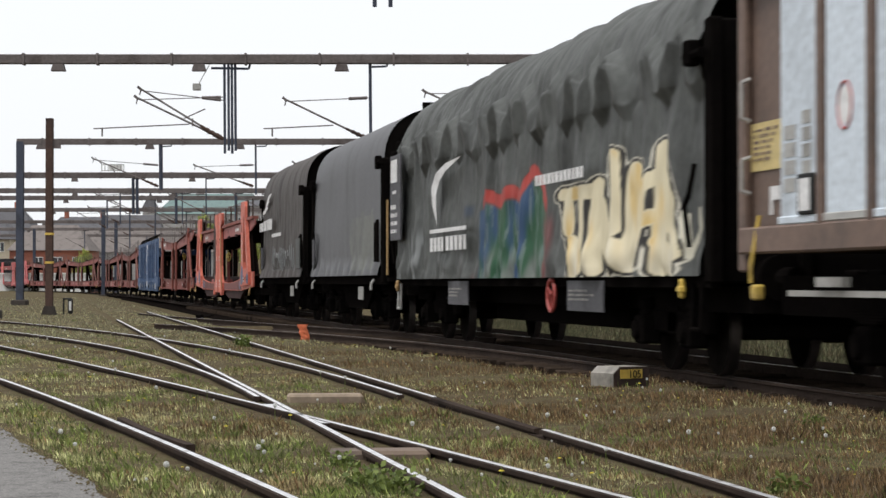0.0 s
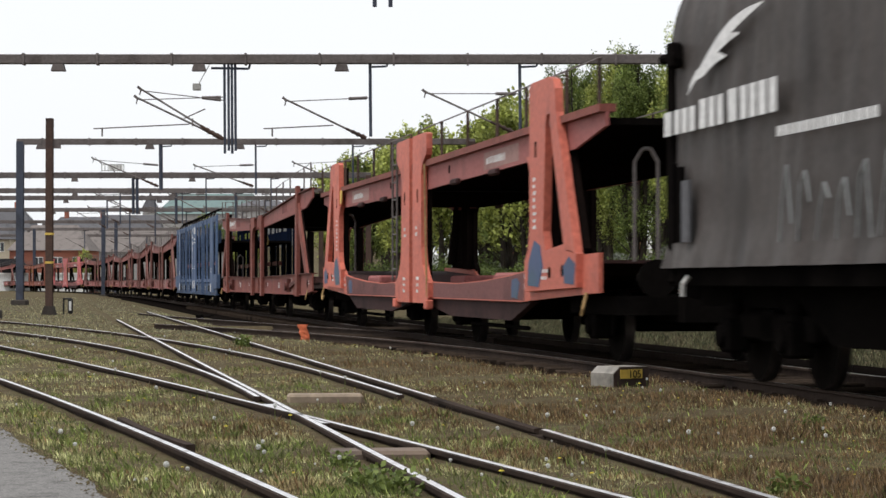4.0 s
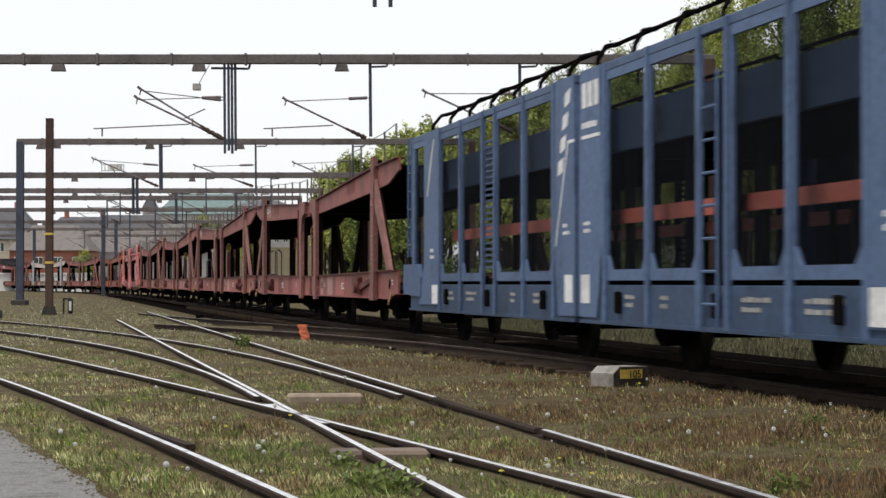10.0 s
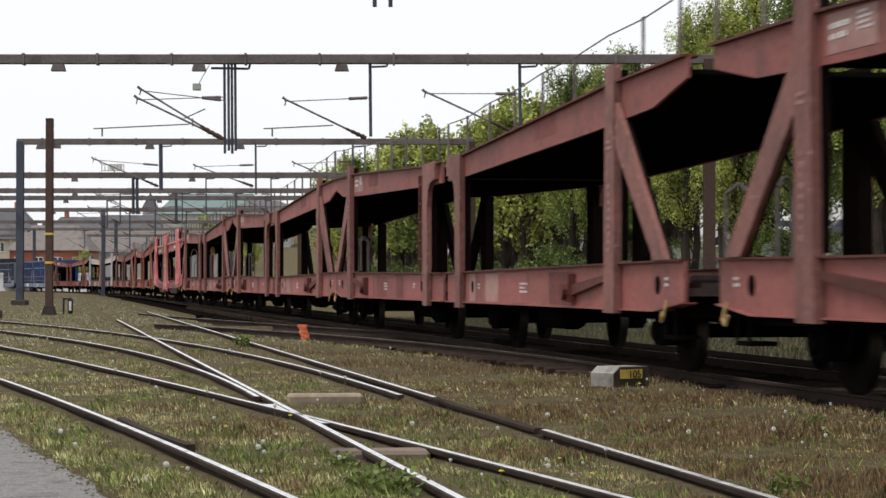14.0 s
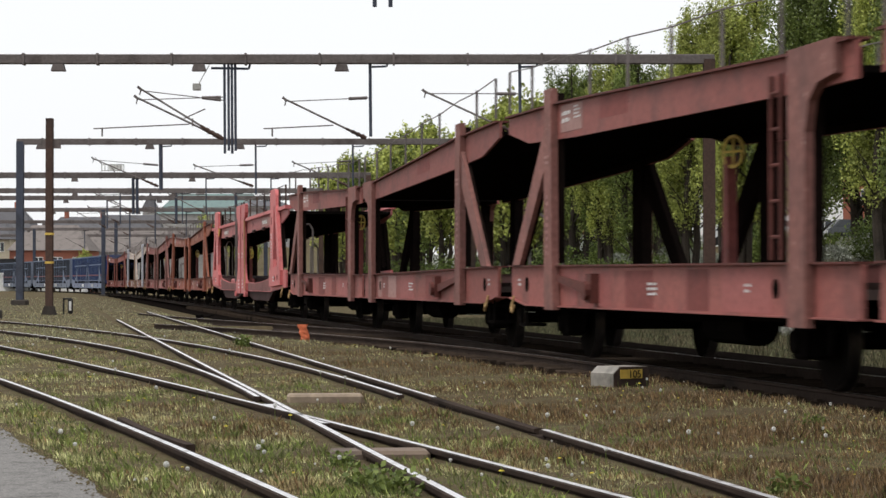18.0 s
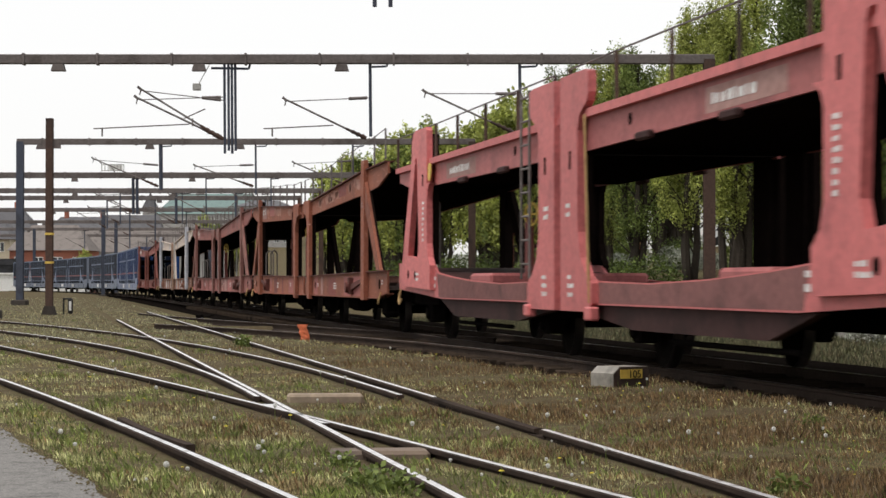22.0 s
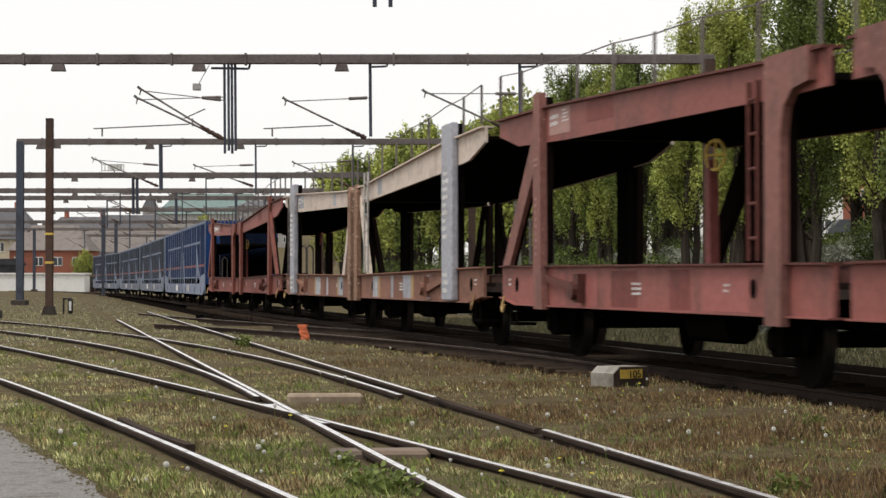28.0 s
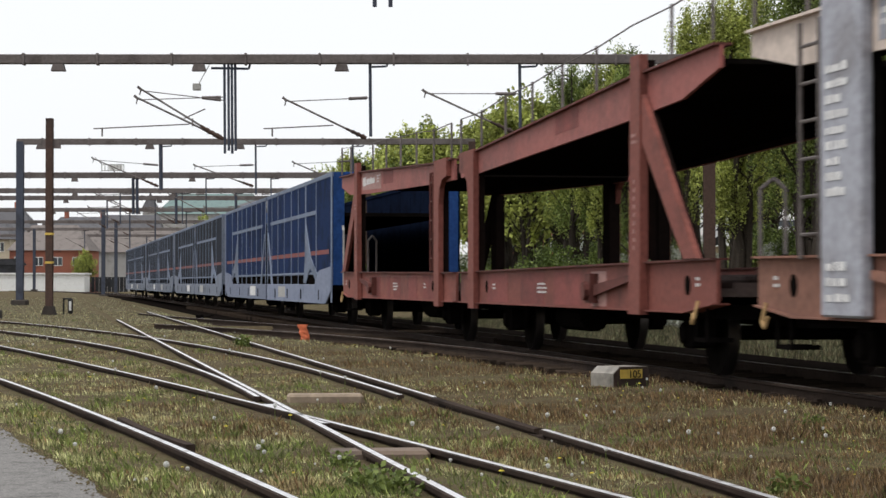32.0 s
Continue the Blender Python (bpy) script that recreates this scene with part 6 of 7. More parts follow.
            part("bracket", Form().box(*X(1.5, 1.78), *ys(s, 1.42, 1.54), 0.52, 0.68, 0.02), paint, w, "small bracket under the sill")
            part("tie_hook", Form().pipe([(h * 12.3, s * 1.46, 0.84), (h * 12.3, s * 1.5, 0.66), (h * 12.22, s * 1.5, 0.58), (h * 12.2, s * 1.47, 0.68)], 0.022, 6), OCHRE, w, "worn pale tie hook")
            rail_mesh = Form().tube((0, 0, 0), (0, 0, 0.55), 0.026, 6).mesh("rail_post", RUST_POST)
            gw = part("guard_wire", Form().pipe([(h * x, s * 1.43, 3.52) for x in (0.4, 4.8, 9.2, 12.9)], 0.012, 4), STEEL, w, "thin guard wire")
            for x in (0.4, 2.6, 4.8, 7.0, 8.9, 11.2, 12.8):
                part("rail_post", rail_mesh, None, gw, at=pose(h * x, s * 1.43, 2.97))
        part("upper_deck", Form().prism(P2([(0.1, 2.52), (8.0, 2.52), (12.8, 2.76), (12.8, 2.84), (8.0, 2.62), (0.1, 2.62)]), -1.34, 1.34), DECK, w, "grimy upper deck, blackened for the shade beneath")
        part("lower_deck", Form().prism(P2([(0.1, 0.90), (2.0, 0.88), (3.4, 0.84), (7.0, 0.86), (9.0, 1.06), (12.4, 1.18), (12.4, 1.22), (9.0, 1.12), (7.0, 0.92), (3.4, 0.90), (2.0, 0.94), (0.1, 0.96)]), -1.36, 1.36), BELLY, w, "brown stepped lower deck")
        for y0, y1 in ((-1.2, -0.5), (0.5, 1.2)):
            part("ramp_pad", Form().box(*X(5.6, 7.2), y0, y1, 0.93, 1.10, 0.04), dull, w, "raised red wheel ramp")
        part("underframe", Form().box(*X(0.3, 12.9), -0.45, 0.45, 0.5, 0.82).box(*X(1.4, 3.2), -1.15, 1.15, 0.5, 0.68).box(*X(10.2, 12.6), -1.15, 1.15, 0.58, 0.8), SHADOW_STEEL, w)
        for x in (2.3, 11.2):
            axle_gear(h * x, w)
        part("brake_pipe", Form().tube((h * 4, -1.2, 0.34), (h * 8, -1.2, 0.34), 0.03), SHADOW_STEEL, w)
        part("grab_loop", Form().pipe([(h * 12.55, -0.95, 1.2), (h * 12.55, -0.95, 2.35), (h * 12.6, -0.87, 2.5), (h * 12.62, -0.78, 2.5), (h * 12.65, -0.70, 2.35), (h * 12.65, -0.70, 1.2)], 0.024, 6), STEEL, w, "tall bent grab loop")
        if h < 0:
            part("warning_disc", Form().lathe([(-0.01, 0.15), (0.01, 0.15)], 'y', 16), YELLOW, w, "yellow warning disc", at=pose(-9.30, -1.47, 2.76))
        else:
            part("hose_pipe", Form().pipe([(1.62, -1.5, 0.72), (1.60, -1.52, 1.6), (1.48, -1.52, 2.9)], 0.018, 6), OCHRE, w, "thin upright pipe")
    ladder(w, -1.95, -1.47, 1.0, 3.45, STEEL, 0.5)
    handwheel(w, -5.2, -0.7, 1.85)
    ends(12.7, w)
    return w


def clad_carrier(label, half, paint, light, panel, sill_paint):
    """A long car carrier with dark mesh sides between pale stanchions, a pale band and slanting trestles."""
    w = thing("enclosed_car_carrier_wagon", label, "car carrier", "blue enclosed car carriers")
    top, L1, coats = 3.40, half - 0.75, (light, panel, sill_paint)
    for h in (-1, 1):
        P2 = lambda pts: [(h * x, z) for x, z in pts]
        X = lambda *v: sorted(h * q for q in v)
        for s in (-1, 1):
            # the far wall gets one dark coat that stands for inside shade
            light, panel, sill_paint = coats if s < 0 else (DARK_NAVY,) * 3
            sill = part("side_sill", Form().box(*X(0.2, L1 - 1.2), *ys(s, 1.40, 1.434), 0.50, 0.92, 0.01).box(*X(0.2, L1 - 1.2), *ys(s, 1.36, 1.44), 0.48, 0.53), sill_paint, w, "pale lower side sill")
            # a solid dark strip stands for the shade in the low openings
            part("lower_opening", Form().box(*X(0.3, L1 - 0.3), *ys(s, 1.37, 1.40), 0.92, 1.16), SHADOW_STEEL, w, "dark strip standing for the shaded low opening")
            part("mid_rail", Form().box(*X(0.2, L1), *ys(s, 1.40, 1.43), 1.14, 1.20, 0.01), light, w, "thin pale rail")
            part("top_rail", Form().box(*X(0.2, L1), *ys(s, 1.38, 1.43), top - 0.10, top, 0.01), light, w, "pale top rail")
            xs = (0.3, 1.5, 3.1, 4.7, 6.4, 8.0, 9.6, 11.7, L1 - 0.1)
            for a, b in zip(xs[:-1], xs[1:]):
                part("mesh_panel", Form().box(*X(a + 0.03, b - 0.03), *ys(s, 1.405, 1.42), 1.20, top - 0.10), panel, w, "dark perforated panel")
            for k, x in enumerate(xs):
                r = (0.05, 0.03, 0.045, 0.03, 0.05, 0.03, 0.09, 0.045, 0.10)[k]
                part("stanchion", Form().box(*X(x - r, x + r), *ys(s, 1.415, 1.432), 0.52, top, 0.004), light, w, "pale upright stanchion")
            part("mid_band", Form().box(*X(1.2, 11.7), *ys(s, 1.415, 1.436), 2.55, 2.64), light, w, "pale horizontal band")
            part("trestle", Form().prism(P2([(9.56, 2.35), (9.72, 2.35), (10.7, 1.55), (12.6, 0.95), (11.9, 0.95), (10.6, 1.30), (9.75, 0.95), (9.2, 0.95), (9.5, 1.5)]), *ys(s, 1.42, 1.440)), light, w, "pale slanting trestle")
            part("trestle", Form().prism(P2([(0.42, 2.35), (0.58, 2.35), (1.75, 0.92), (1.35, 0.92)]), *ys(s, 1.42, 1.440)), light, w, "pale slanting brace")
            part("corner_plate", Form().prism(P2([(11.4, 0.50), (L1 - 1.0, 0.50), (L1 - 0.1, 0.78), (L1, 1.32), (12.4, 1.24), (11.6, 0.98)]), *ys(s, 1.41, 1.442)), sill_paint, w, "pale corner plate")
            for x in (2.4, 5.5, 8.6, 12.2):
                part("slot", Form().box(*X(x, x + 0.16), *ys(s, 1.443, 1.446), 0.56, 0.80), SHADOW_STEEL, sill, "dark slot")
            part("label_plate", Form().box(*X(3.3, 5.0), *ys(s, 1.435, 1.438), 0.58, 0.86), WHITE if h < 0 else PALE_METAL, sill, "white label panel")
            part("guide_rail", Form().box(*X(0.5, L1 - 0.6), *ys(s, 1.420, 1.4215), 1.60, 1.70), RED_DARK, w, "dull red guide rail behind the mesh")
        part("upper_deck", Form().box(*X(0.2, half - 0.8), -1.30, 1.30, 2.42, 2.50), DECK, w, "dark upper deck")
        part("lower_deck", Form().box(*X(0.2, half - 0.8), -1.38, 1.38, 0.80, 0.90), DECK, w, "dark lower deck")
        part("underframe", Form().box(*X(0.3, half - 0.4), -0.5, 0.5, 0.42, 0.8), SHADOW_STEEL, w)
        part("end_frame", Form().box(*X(L1 - 0.12, L1), -1.40, -1.15, 0.9, top, 0.01).box(*X(L1 - 0.12, L1), 1.15, 1.40, 0.9, top, 0.01).box(*X(L1 - 0.12, L1), -1.15, 1.15, top - 0.35, top, 0.01), paint, w, "blue end frame")
        for x in (2.4, half - 2.4):
            axle_gear(h * x, w)
        part("grab_loop", Form().pipe([(h * (L1 + 0.25), -1.2, 0.9), (h * (L1 + 0.25), -1.2, 2.1), (h * (L1 + 0.1), -1.2, 2.2)], 0.025, 6), PALE_METAL, w, "pale grab rail")
    ends(half - 0.5, w)
    return w


def hooped_carrier(label):
    """The mid-blue car carrier: two sections of framed openings with cut corners, solid panels at their ends, bent tubes over the top."""
    w = thing("enclosed_car_carrier_wagon", label, "car carrier", "blue enclosed car carriers")
    top, E = 3.42, 1.465
    bays = ((1.37, 2.95), (3.15, 4.80), (5.95, 7.40), (7.65, 9.22), (10.80, 11.75))

    def opening(x0, x1, z0, z1, s, h, c=0.16):
        """A flat frame round an opening whose lower corners are cut off."""
        fm = Form()
        y = ys(s, 1.425, E)
        X = lambda a, b: sorted((h * a, h * b))
        fm.box(*X(x0 - 0.07, x0), *y, z0 - 0.12, z1 + 0.10).box(*X(x1, x1 + 0.07), *y, z0 - 0.12, z1 + 0.10)
        fm.box(*X(x0, x1), *y, z0 - 0.12, z0).box(*X(x0, x1), *y, z1, z1 + 0.10)
        fm.prism([(h * x0, z0), (h * (x0 + c), z0), (h * x0, z0 + c)], *y).prism([(h * x1, z0), (h * (x1 - c), z0), (h * x1, z0 + c)], *y)
        return fm

    for h in (-1, 1):
        X = lambda *v: sorted(h * q for q in v)
        for s in (-1, 1):
            near = s < 0
            # far-side frames are painted dark in place of the shade inside
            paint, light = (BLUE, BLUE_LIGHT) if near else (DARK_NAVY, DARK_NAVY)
            out = lambda d: -E - d if near else E + d
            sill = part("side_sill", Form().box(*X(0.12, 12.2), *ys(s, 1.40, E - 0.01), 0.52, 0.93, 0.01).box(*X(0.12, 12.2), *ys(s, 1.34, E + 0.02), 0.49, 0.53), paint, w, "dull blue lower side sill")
            # a solid dark strip stands for the shade above the sill
            part("recess", Form().box(*X(1.3, 9.3), *ys(s, 1.36, 1.40), 0.90, 1.02), SHADOW_STEEL, w, "dark strip standing for the shaded gap above the sill")
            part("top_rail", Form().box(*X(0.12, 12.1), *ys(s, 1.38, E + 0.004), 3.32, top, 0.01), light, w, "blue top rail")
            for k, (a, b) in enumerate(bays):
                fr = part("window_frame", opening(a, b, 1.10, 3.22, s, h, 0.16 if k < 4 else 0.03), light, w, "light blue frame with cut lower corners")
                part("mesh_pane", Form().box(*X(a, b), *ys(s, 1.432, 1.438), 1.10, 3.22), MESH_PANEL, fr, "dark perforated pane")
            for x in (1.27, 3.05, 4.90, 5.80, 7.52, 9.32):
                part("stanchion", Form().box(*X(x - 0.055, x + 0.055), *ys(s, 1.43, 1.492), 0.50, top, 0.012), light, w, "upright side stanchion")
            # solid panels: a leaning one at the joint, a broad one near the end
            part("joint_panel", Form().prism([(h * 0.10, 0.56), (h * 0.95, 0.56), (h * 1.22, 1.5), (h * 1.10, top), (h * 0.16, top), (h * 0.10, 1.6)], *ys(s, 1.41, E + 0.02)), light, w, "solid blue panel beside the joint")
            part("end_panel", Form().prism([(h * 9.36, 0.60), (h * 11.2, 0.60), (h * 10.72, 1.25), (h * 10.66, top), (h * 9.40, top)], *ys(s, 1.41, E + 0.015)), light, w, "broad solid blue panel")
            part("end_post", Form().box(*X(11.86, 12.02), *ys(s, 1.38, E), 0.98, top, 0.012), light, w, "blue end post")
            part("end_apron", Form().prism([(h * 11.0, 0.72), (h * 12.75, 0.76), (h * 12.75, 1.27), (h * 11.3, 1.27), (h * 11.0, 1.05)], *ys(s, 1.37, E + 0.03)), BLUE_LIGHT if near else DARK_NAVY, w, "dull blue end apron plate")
            for a, b, z0, z1 in ((0.22, 0.62, 0.72, 1.05), (9.42, 9.92, 0.62, 0.92)):
                part("label_plate", Form().box(*X(a, b), *ys(s, E + 0.02, E + 0.024), z0, z1), WHITE, w, "white label plate")
            if near:
                for a, b in ((2.1, 2.5), (3.5, 3.9), (6.2, 7.1), (7.9, 9.0)):
                    part("lettering", bars(Form(), min(h * a, h * b), 0.78, -E + 0.008, b - a, 0.05, 4, 2, 0.25), CONCRETE, sill, "pale lettering bars")
                for a in (1.75, 5.35, 8.6):
                    part("lashing_eye", Form().box(*X(a, a + 0.22), -E - 0.03, -E + 0.01, 0.62, 0.86, 0.02).box(*X(a + 0.04, a + 0.18), -E - 0.032, -E - 0.03, 0.66, 0.82), SHADOW_STEEL, sill, "dark lashing bracket")
                part("lettering", bars(bars(Form(), min(h * 0.35, h * 0.7), 1.62, -E - 0.021, 0.35, 0.05, 3, 2, 0.3), min(h * 9.7, h * 10.1), 1.45, -E - 0.016, 0.4, 0.06, 3, 2, 0.3), WHITE, w, "white lettering bars")
                if h > 0:
                    for k in range(3):
                        part("name_block", Form().box(0.27 + 0.28 * k, 0.48 + 0.28 * k, -E - 0.024, -E - 0.02, 2.98, 3.27), WHITE, w, "white name block")
                    part("name_line", Form().box(0.25, 1.10, -E - 0.024, -E - 0.02, 2.62, 2.66), WHITE, w, "white line")
                    part("lettering", bars(Form(), 0.27, 2.74, -E - 0.021, 0.8, 0.08, 6, 1, 0.2), WHITE, w, "white lettering bars")
                else:
                    for k in range(4):
                        z = 2.25 + 0.27 * k
                        part("name_block", Form().prism([(-0.98 + 0.12 * k, z), (-0.70 + 0.12 * k, z + 0.05), (-0.66 + 0.12 * k, z + 0.22), (-0.94 + 0.12 * k, z + 0.17)], -E - 0.024, -E - 0.02), WHITE, w, "white name block")
                    part("name_line", Form().prism([(-1.12, 1.4), (-1.08, 1.4), (-0.42, 2.62), (-0.12, 2.62), (-0.12, 2.66), (-0.46, 2.66)], -E - 0.024, -E - 0.02), WHITE, w, "thin white kinked line")
                    part("chalk_streak", Form().prism([(-10.45, 2.35), (-10.30, 2.38), (-9.72, 3.25), (-9.82, 3.28), (-10.2, 2.85)], -E - 0.019, -E - 0.015), PALE_METAL, w, "pale chalky streak")
            # the narrow bay between the windows: louvres behind, ladder on the near section
            if h > 0:
                ladder(w, 5.35, s * 1.50, 0.55, 2.95, light, 0.5)
                # a dark sheet is added here for the shade in the open bay
                part("ladder_back", Form().box(4.98, 5.72, *ys(s, 1.30, 1.34), 0.95, 2.9), SHADOW_STEEL, w, "dark sheet standing for the shaded bay behind the ladder")
            else:
                for k in range(22):
                    z = 1.16 + k * 0.085
                    part("louvre", Form().box(*X(5.02, 5.68), *ys(s, 1.42, 1.455), z, z + 0.035), paint, w)
            part("deck_edge", Form().box(*X(0.12, 12.0), *ys(s, 1.26, 1.34), 2.42, 2.90), BLUE if near else DARK_NAVY, w, "dull blue upper deck edge")
            part("guide_rail", Form().box(*X(0.5, 9.3), *ys(s, 1.20, 1.25), 1.62, 1.78), ORANGE_RED, w, "red inner guide rail")
            for k in range(7):
                x = 0.7 + k * 1.6
                part("hoop", Form().pipe([(h * x, s * 1.42, top - 0.1), (h * x, s * 1.40, top + 0.10), (h * (x - 0.1), s * 1.28, top + 0.26), (h * (x - 0.2), s * 1.1, top + 0.30)], 0.03, 6), SHADOW_STEEL, w, "bent black roof tube")
            part("hoop_rail", Form().pipe([(h * 0.4, s * 1.12, top + 0.30), (h * 10.6, s * 1.12, top + 0.30)], 0.025, 6), SHADOW_STEEL, w)
            ladder(w, h * 12.38, s * 1.44, 1.4, 3.45, light)
            for k in range(5):
                x = 1.3 + k * 2.35
                part("inner_post", Form().box(*X(x, x + 0.14), *ys(s, 1.16, 1.24), 0.9, 2.5), SHADOW_STEEL, w)
        part("upper_deck", Form().box(*X(0.12, 12.5), -1.26, 1.26, 2.42, 2.50), DECK, w, "dark upper deck")
        part("lower_deck", Form().box(*X(0.12, 12.6), -1.34, 1.34, 0.80, 0.90), DECK, w, "dark lower deck")
        part("underframe", Form().box(*X(0.3, 12.9), -0.5, 0.5, 0.42, 0.8), SHADOW_STEEL, w)
        for x in (2.4, 11.0):
            axle_gear(h * x, w)
    ends(12.9, w)
    return w


def tarp_shell(half, z0, zs, zt, wave, colours, paint=None, n_x=160, n_z=44, wide=1.42, boxy=0.75):
    """A tarpaulin over hoops: straight sides, arched roof, folds by wave(x, t); paint(x, z, side) picks the slot."""
    prof = []
    for i in range(n_z + 1):
        t = i / n_z
        q = 2 * t - 1
        a = abs(q)
        if a > 0.46:
            k = (1 - a) / 0.54
            y, z = wide - 0.05 * k, z0 + (zs - z0) * k
        else:
            k = a / 0.46
            y, z = (wide - 0.05) * math.sin(k * math.pi / 2) ** 0.8, zs + (zt - zs) * (math.cos(k * math.pi / 2) ** boxy)
        prof.append((math.copysign(y, q), z, a))
    v, f, m = [], [], []
    for i in range(n_x + 1):
        x = -half + 2 * half * i / n_x
        for y, z, a in prof:
            o = wave(x, z, a)
            v.append((x, y + math.copysign(o, y), z + (o if a < 0.46 else 0) * 0.7))
    k = n_z + 1
    for i in range(n_x):
        for j in range(n_z):
            f.append((i * k + j, (i + 1) * k + j, (i + 1) * k + j + 1, i * k + j + 1))
            xm = -half + 2 * half * (i + 0.5) / n_x
            zm = (prof[j][1] + prof[j + 1][1]) / 2
            m.append(paint(xm, zm, prof[j][0]) if paint else 0)
    fm = Form()
    fm.v, fm.f, fm.m = v, f, m
    return fm


def bogie(w, x, base=0.9):
    b = part("bogie", Form().box(x - 1.3, x + 1.3, 0.92, 1.04, 0.42, 0.66, 0.02).box(x - 1.3, x + 1.3, -1.04, -0.92, 0.42, 0.66, 0.02).box(x - 0.2, x + 0.2, -1.04, 1.04, 0.4, 0.7, 0.02), SHADOW_STEEL, w, "dark bogie frame")
    for s in (-1, 1):
        for e in (-1, 1):
            part("axle_box", boxes_mesh, None, b, at=pose(x + e * base, s * 1.06, WHEEL_R, 0, 0, 0 if s < 0 else 180))
            part("coil_spring", Form().lathe([(0.0, 0.08), (0.05, 0.10), (0.1, 0.08), (0.15, 0.10), (0.2, 0.08), (0.24, 0.1)], 'z', 10), SHADOW_STEEL, b, at=pose(x + e * base, s * 1.06, WHEEL_R + 0.12))
    for e in (-1, 1):
        wheelset(x + e * base, w)


def arch_wagon(label, half, tarp, tarp_mat, arch, decor):
    w = thing("tarpaulin_wagon", label, "covered wagon", "coil wagons under tarpaulin")
    part("tarpaulin", tarp, tarp_mat, w, "taut tarpaulin cover", smooth=True)
    for e in (-1, 1):
        X = lambda *v: sorted(e * q for q in v)
        zs, zt, boxy = arch
        ring = [(-1.37, 1.0)] + [(-1.37 * math.cos(q) ** 0.8 if q < 1.57 else 0.0, zs + (zt - zs) * math.sin(q) ** boxy - 0.03) for q in np.linspace(0, math.pi / 2, 12)]
        ring += [(-y, z) for y, z in reversed(ring[:-1])]
        n = len(ring)
        part("end_wall", Form().add([(e * (half - d), y, z) for d in (1.05, 0.97) for y, z in ring],
                                    [tuple(range(n)), tuple(range(2 * n - 1, n - 1, -1))] + [(i, (i + 1) % n, (i + 1) % n + n, i + n) for i in range(n)]), SHADOW_STEEL, w, "dark steel end wall")
        part("end_frame", Form().box(*X(half - 0.95, half - 0.75), -1.44, -1.30, 0.95, 3.3, 0.02).box(*X(half - 0.95, half - 0.75), 1.30, 1.44, 0.95, 3.3, 0.02), SHADOW_STEEL, w, "dark end frame")
        part("latch_arm", Form().tube((e * (half - 1.25), -1.46, 3.22), (e * (half - 0.7), -1.46, 3.22), 0.05).box(*X(half - 1.2, half - 1.0), -1.52, -1.4, 3.1, 3.35, 0.02), SHADOW_STEEL, w)
        part("lever_post", Form().box(*X(half - 1.42, half - 1.34), -1.50, -1.44, 1.35, 2.1, 0.01).box(*X(half - 1.18, half - 1.1), -1.50, -1.44, 1.35, 2.15, 0.01), SHADOW_STEEL, w)
        part("platform", Form().box(*X(half - 0.9, half - 0.5), -1.35, 1.35, 0.98, 1.06), SHADOW_STEEL, w)
        part("tie_hook", Form().pipe([(e * (half - 1.6), -1.46, 1.02), (e * (half - 1.6), -1.52, 0.94), (e * (half - 1.6), -1.52, 0.82)], 0.03, 6), PALE_METAL, w, "pale tie hook")
        bogie(w, e * (half - 2.7))
        part("grab_rail", Form().pipe([(e * (half - 0.6), -1.36, 1.1), (e * (half - 0.6), -1.36, 2.5)], 0.022, 6), OCHRE if decor == 2 else SHADOW_STEEL, w)
    part("sill", Form().box(-half + 0.75, half - 0.75, -1.40, -1.30, 0.92, 1.10, 0.01).box(-half + 0.75, half - 0.75, 1.30, 1.40, 0.92, 1.10, 0.01), SHADOW_STEEL, w)
    part("underframe", Form().box(-half + 0.5, half - 0.5, -1.0, 1.0, 0.72, 0.95).prism([(-2.6, 0.95), (2.6, 0.95), (1.4, 0.42), (-1.4, 0.42)], -1.12, -1.06).prism([(-2.6, 0.95), (2.6, 0.95), (1.4, 0.42), (-1.4, 0.42)], 1.06, 1.12), SHADOW_STEEL, w, "dark trussed underframe")
    part("label_plate", Form().box(2.2, 2.9, -1.42, -1.405, 0.62, 0.88), CONCRETE, w, "grey label plate")
    part("side_board", Form().box(-half + 1.55, -half + 1.8, -1.52, -1.49, 1.35, 1.95), SLATE, w, "dark label board")
    ends(half - 0.55, w)
    return w


def letters(x, z, y, widths, h, parent, gap=0.3):
    """A row of solid blocks of given widths, standing for a name."""
    for wd in widths:
        part("name_block", Form().box(x, x + wd * (1 - gap), y - 0.006, y, z, z + h), WHITE, parent, "white name block")
        x += wd


def smooth_fall(v):
    v = min(max(v, 0.0), 1.0)
    return v * v * (3 - 2 * v)


# grey arched wagons
def fold(x, z, a, amp, n):
    return amp * (noise.noise((x * n, z * 0.5, 1.3)) * 0.7 + noise.noise((x * n * 2.3, z * 1.1, 5.1)) * 0.35)


def hem(z, x, z0):
    k = max(0.0, 1 - (z - z0) / 0.35)
    return k * 0.05 * (0.4 + abs(math.sin(x * 3.1)))


def old_tag(x, z, y):
    """A faded bubble-letter tag low on one side."""
    if y > 0:
        return 0
    return 1 if any((x - cx) ** 2 / rx ** 2 + (z - cz) ** 2 / rz ** 2 < 1 for cx, cz, rx, rz in ((1.3, 1.9, 0.45, 0.4), (1.9, 1.75, 0.5, 0.55), (2.6, 1.95, 0.5, 0.4), (3.2, 1.8, 0.5, 0.5), (3.0, 1.45, 0.6, 0.3), (1.9, 1.45, 0.6, 0.25), (3.9, 1.95, 0.45, 0.4), (4.0, 1.55, 0.6, 0.35))) else 0


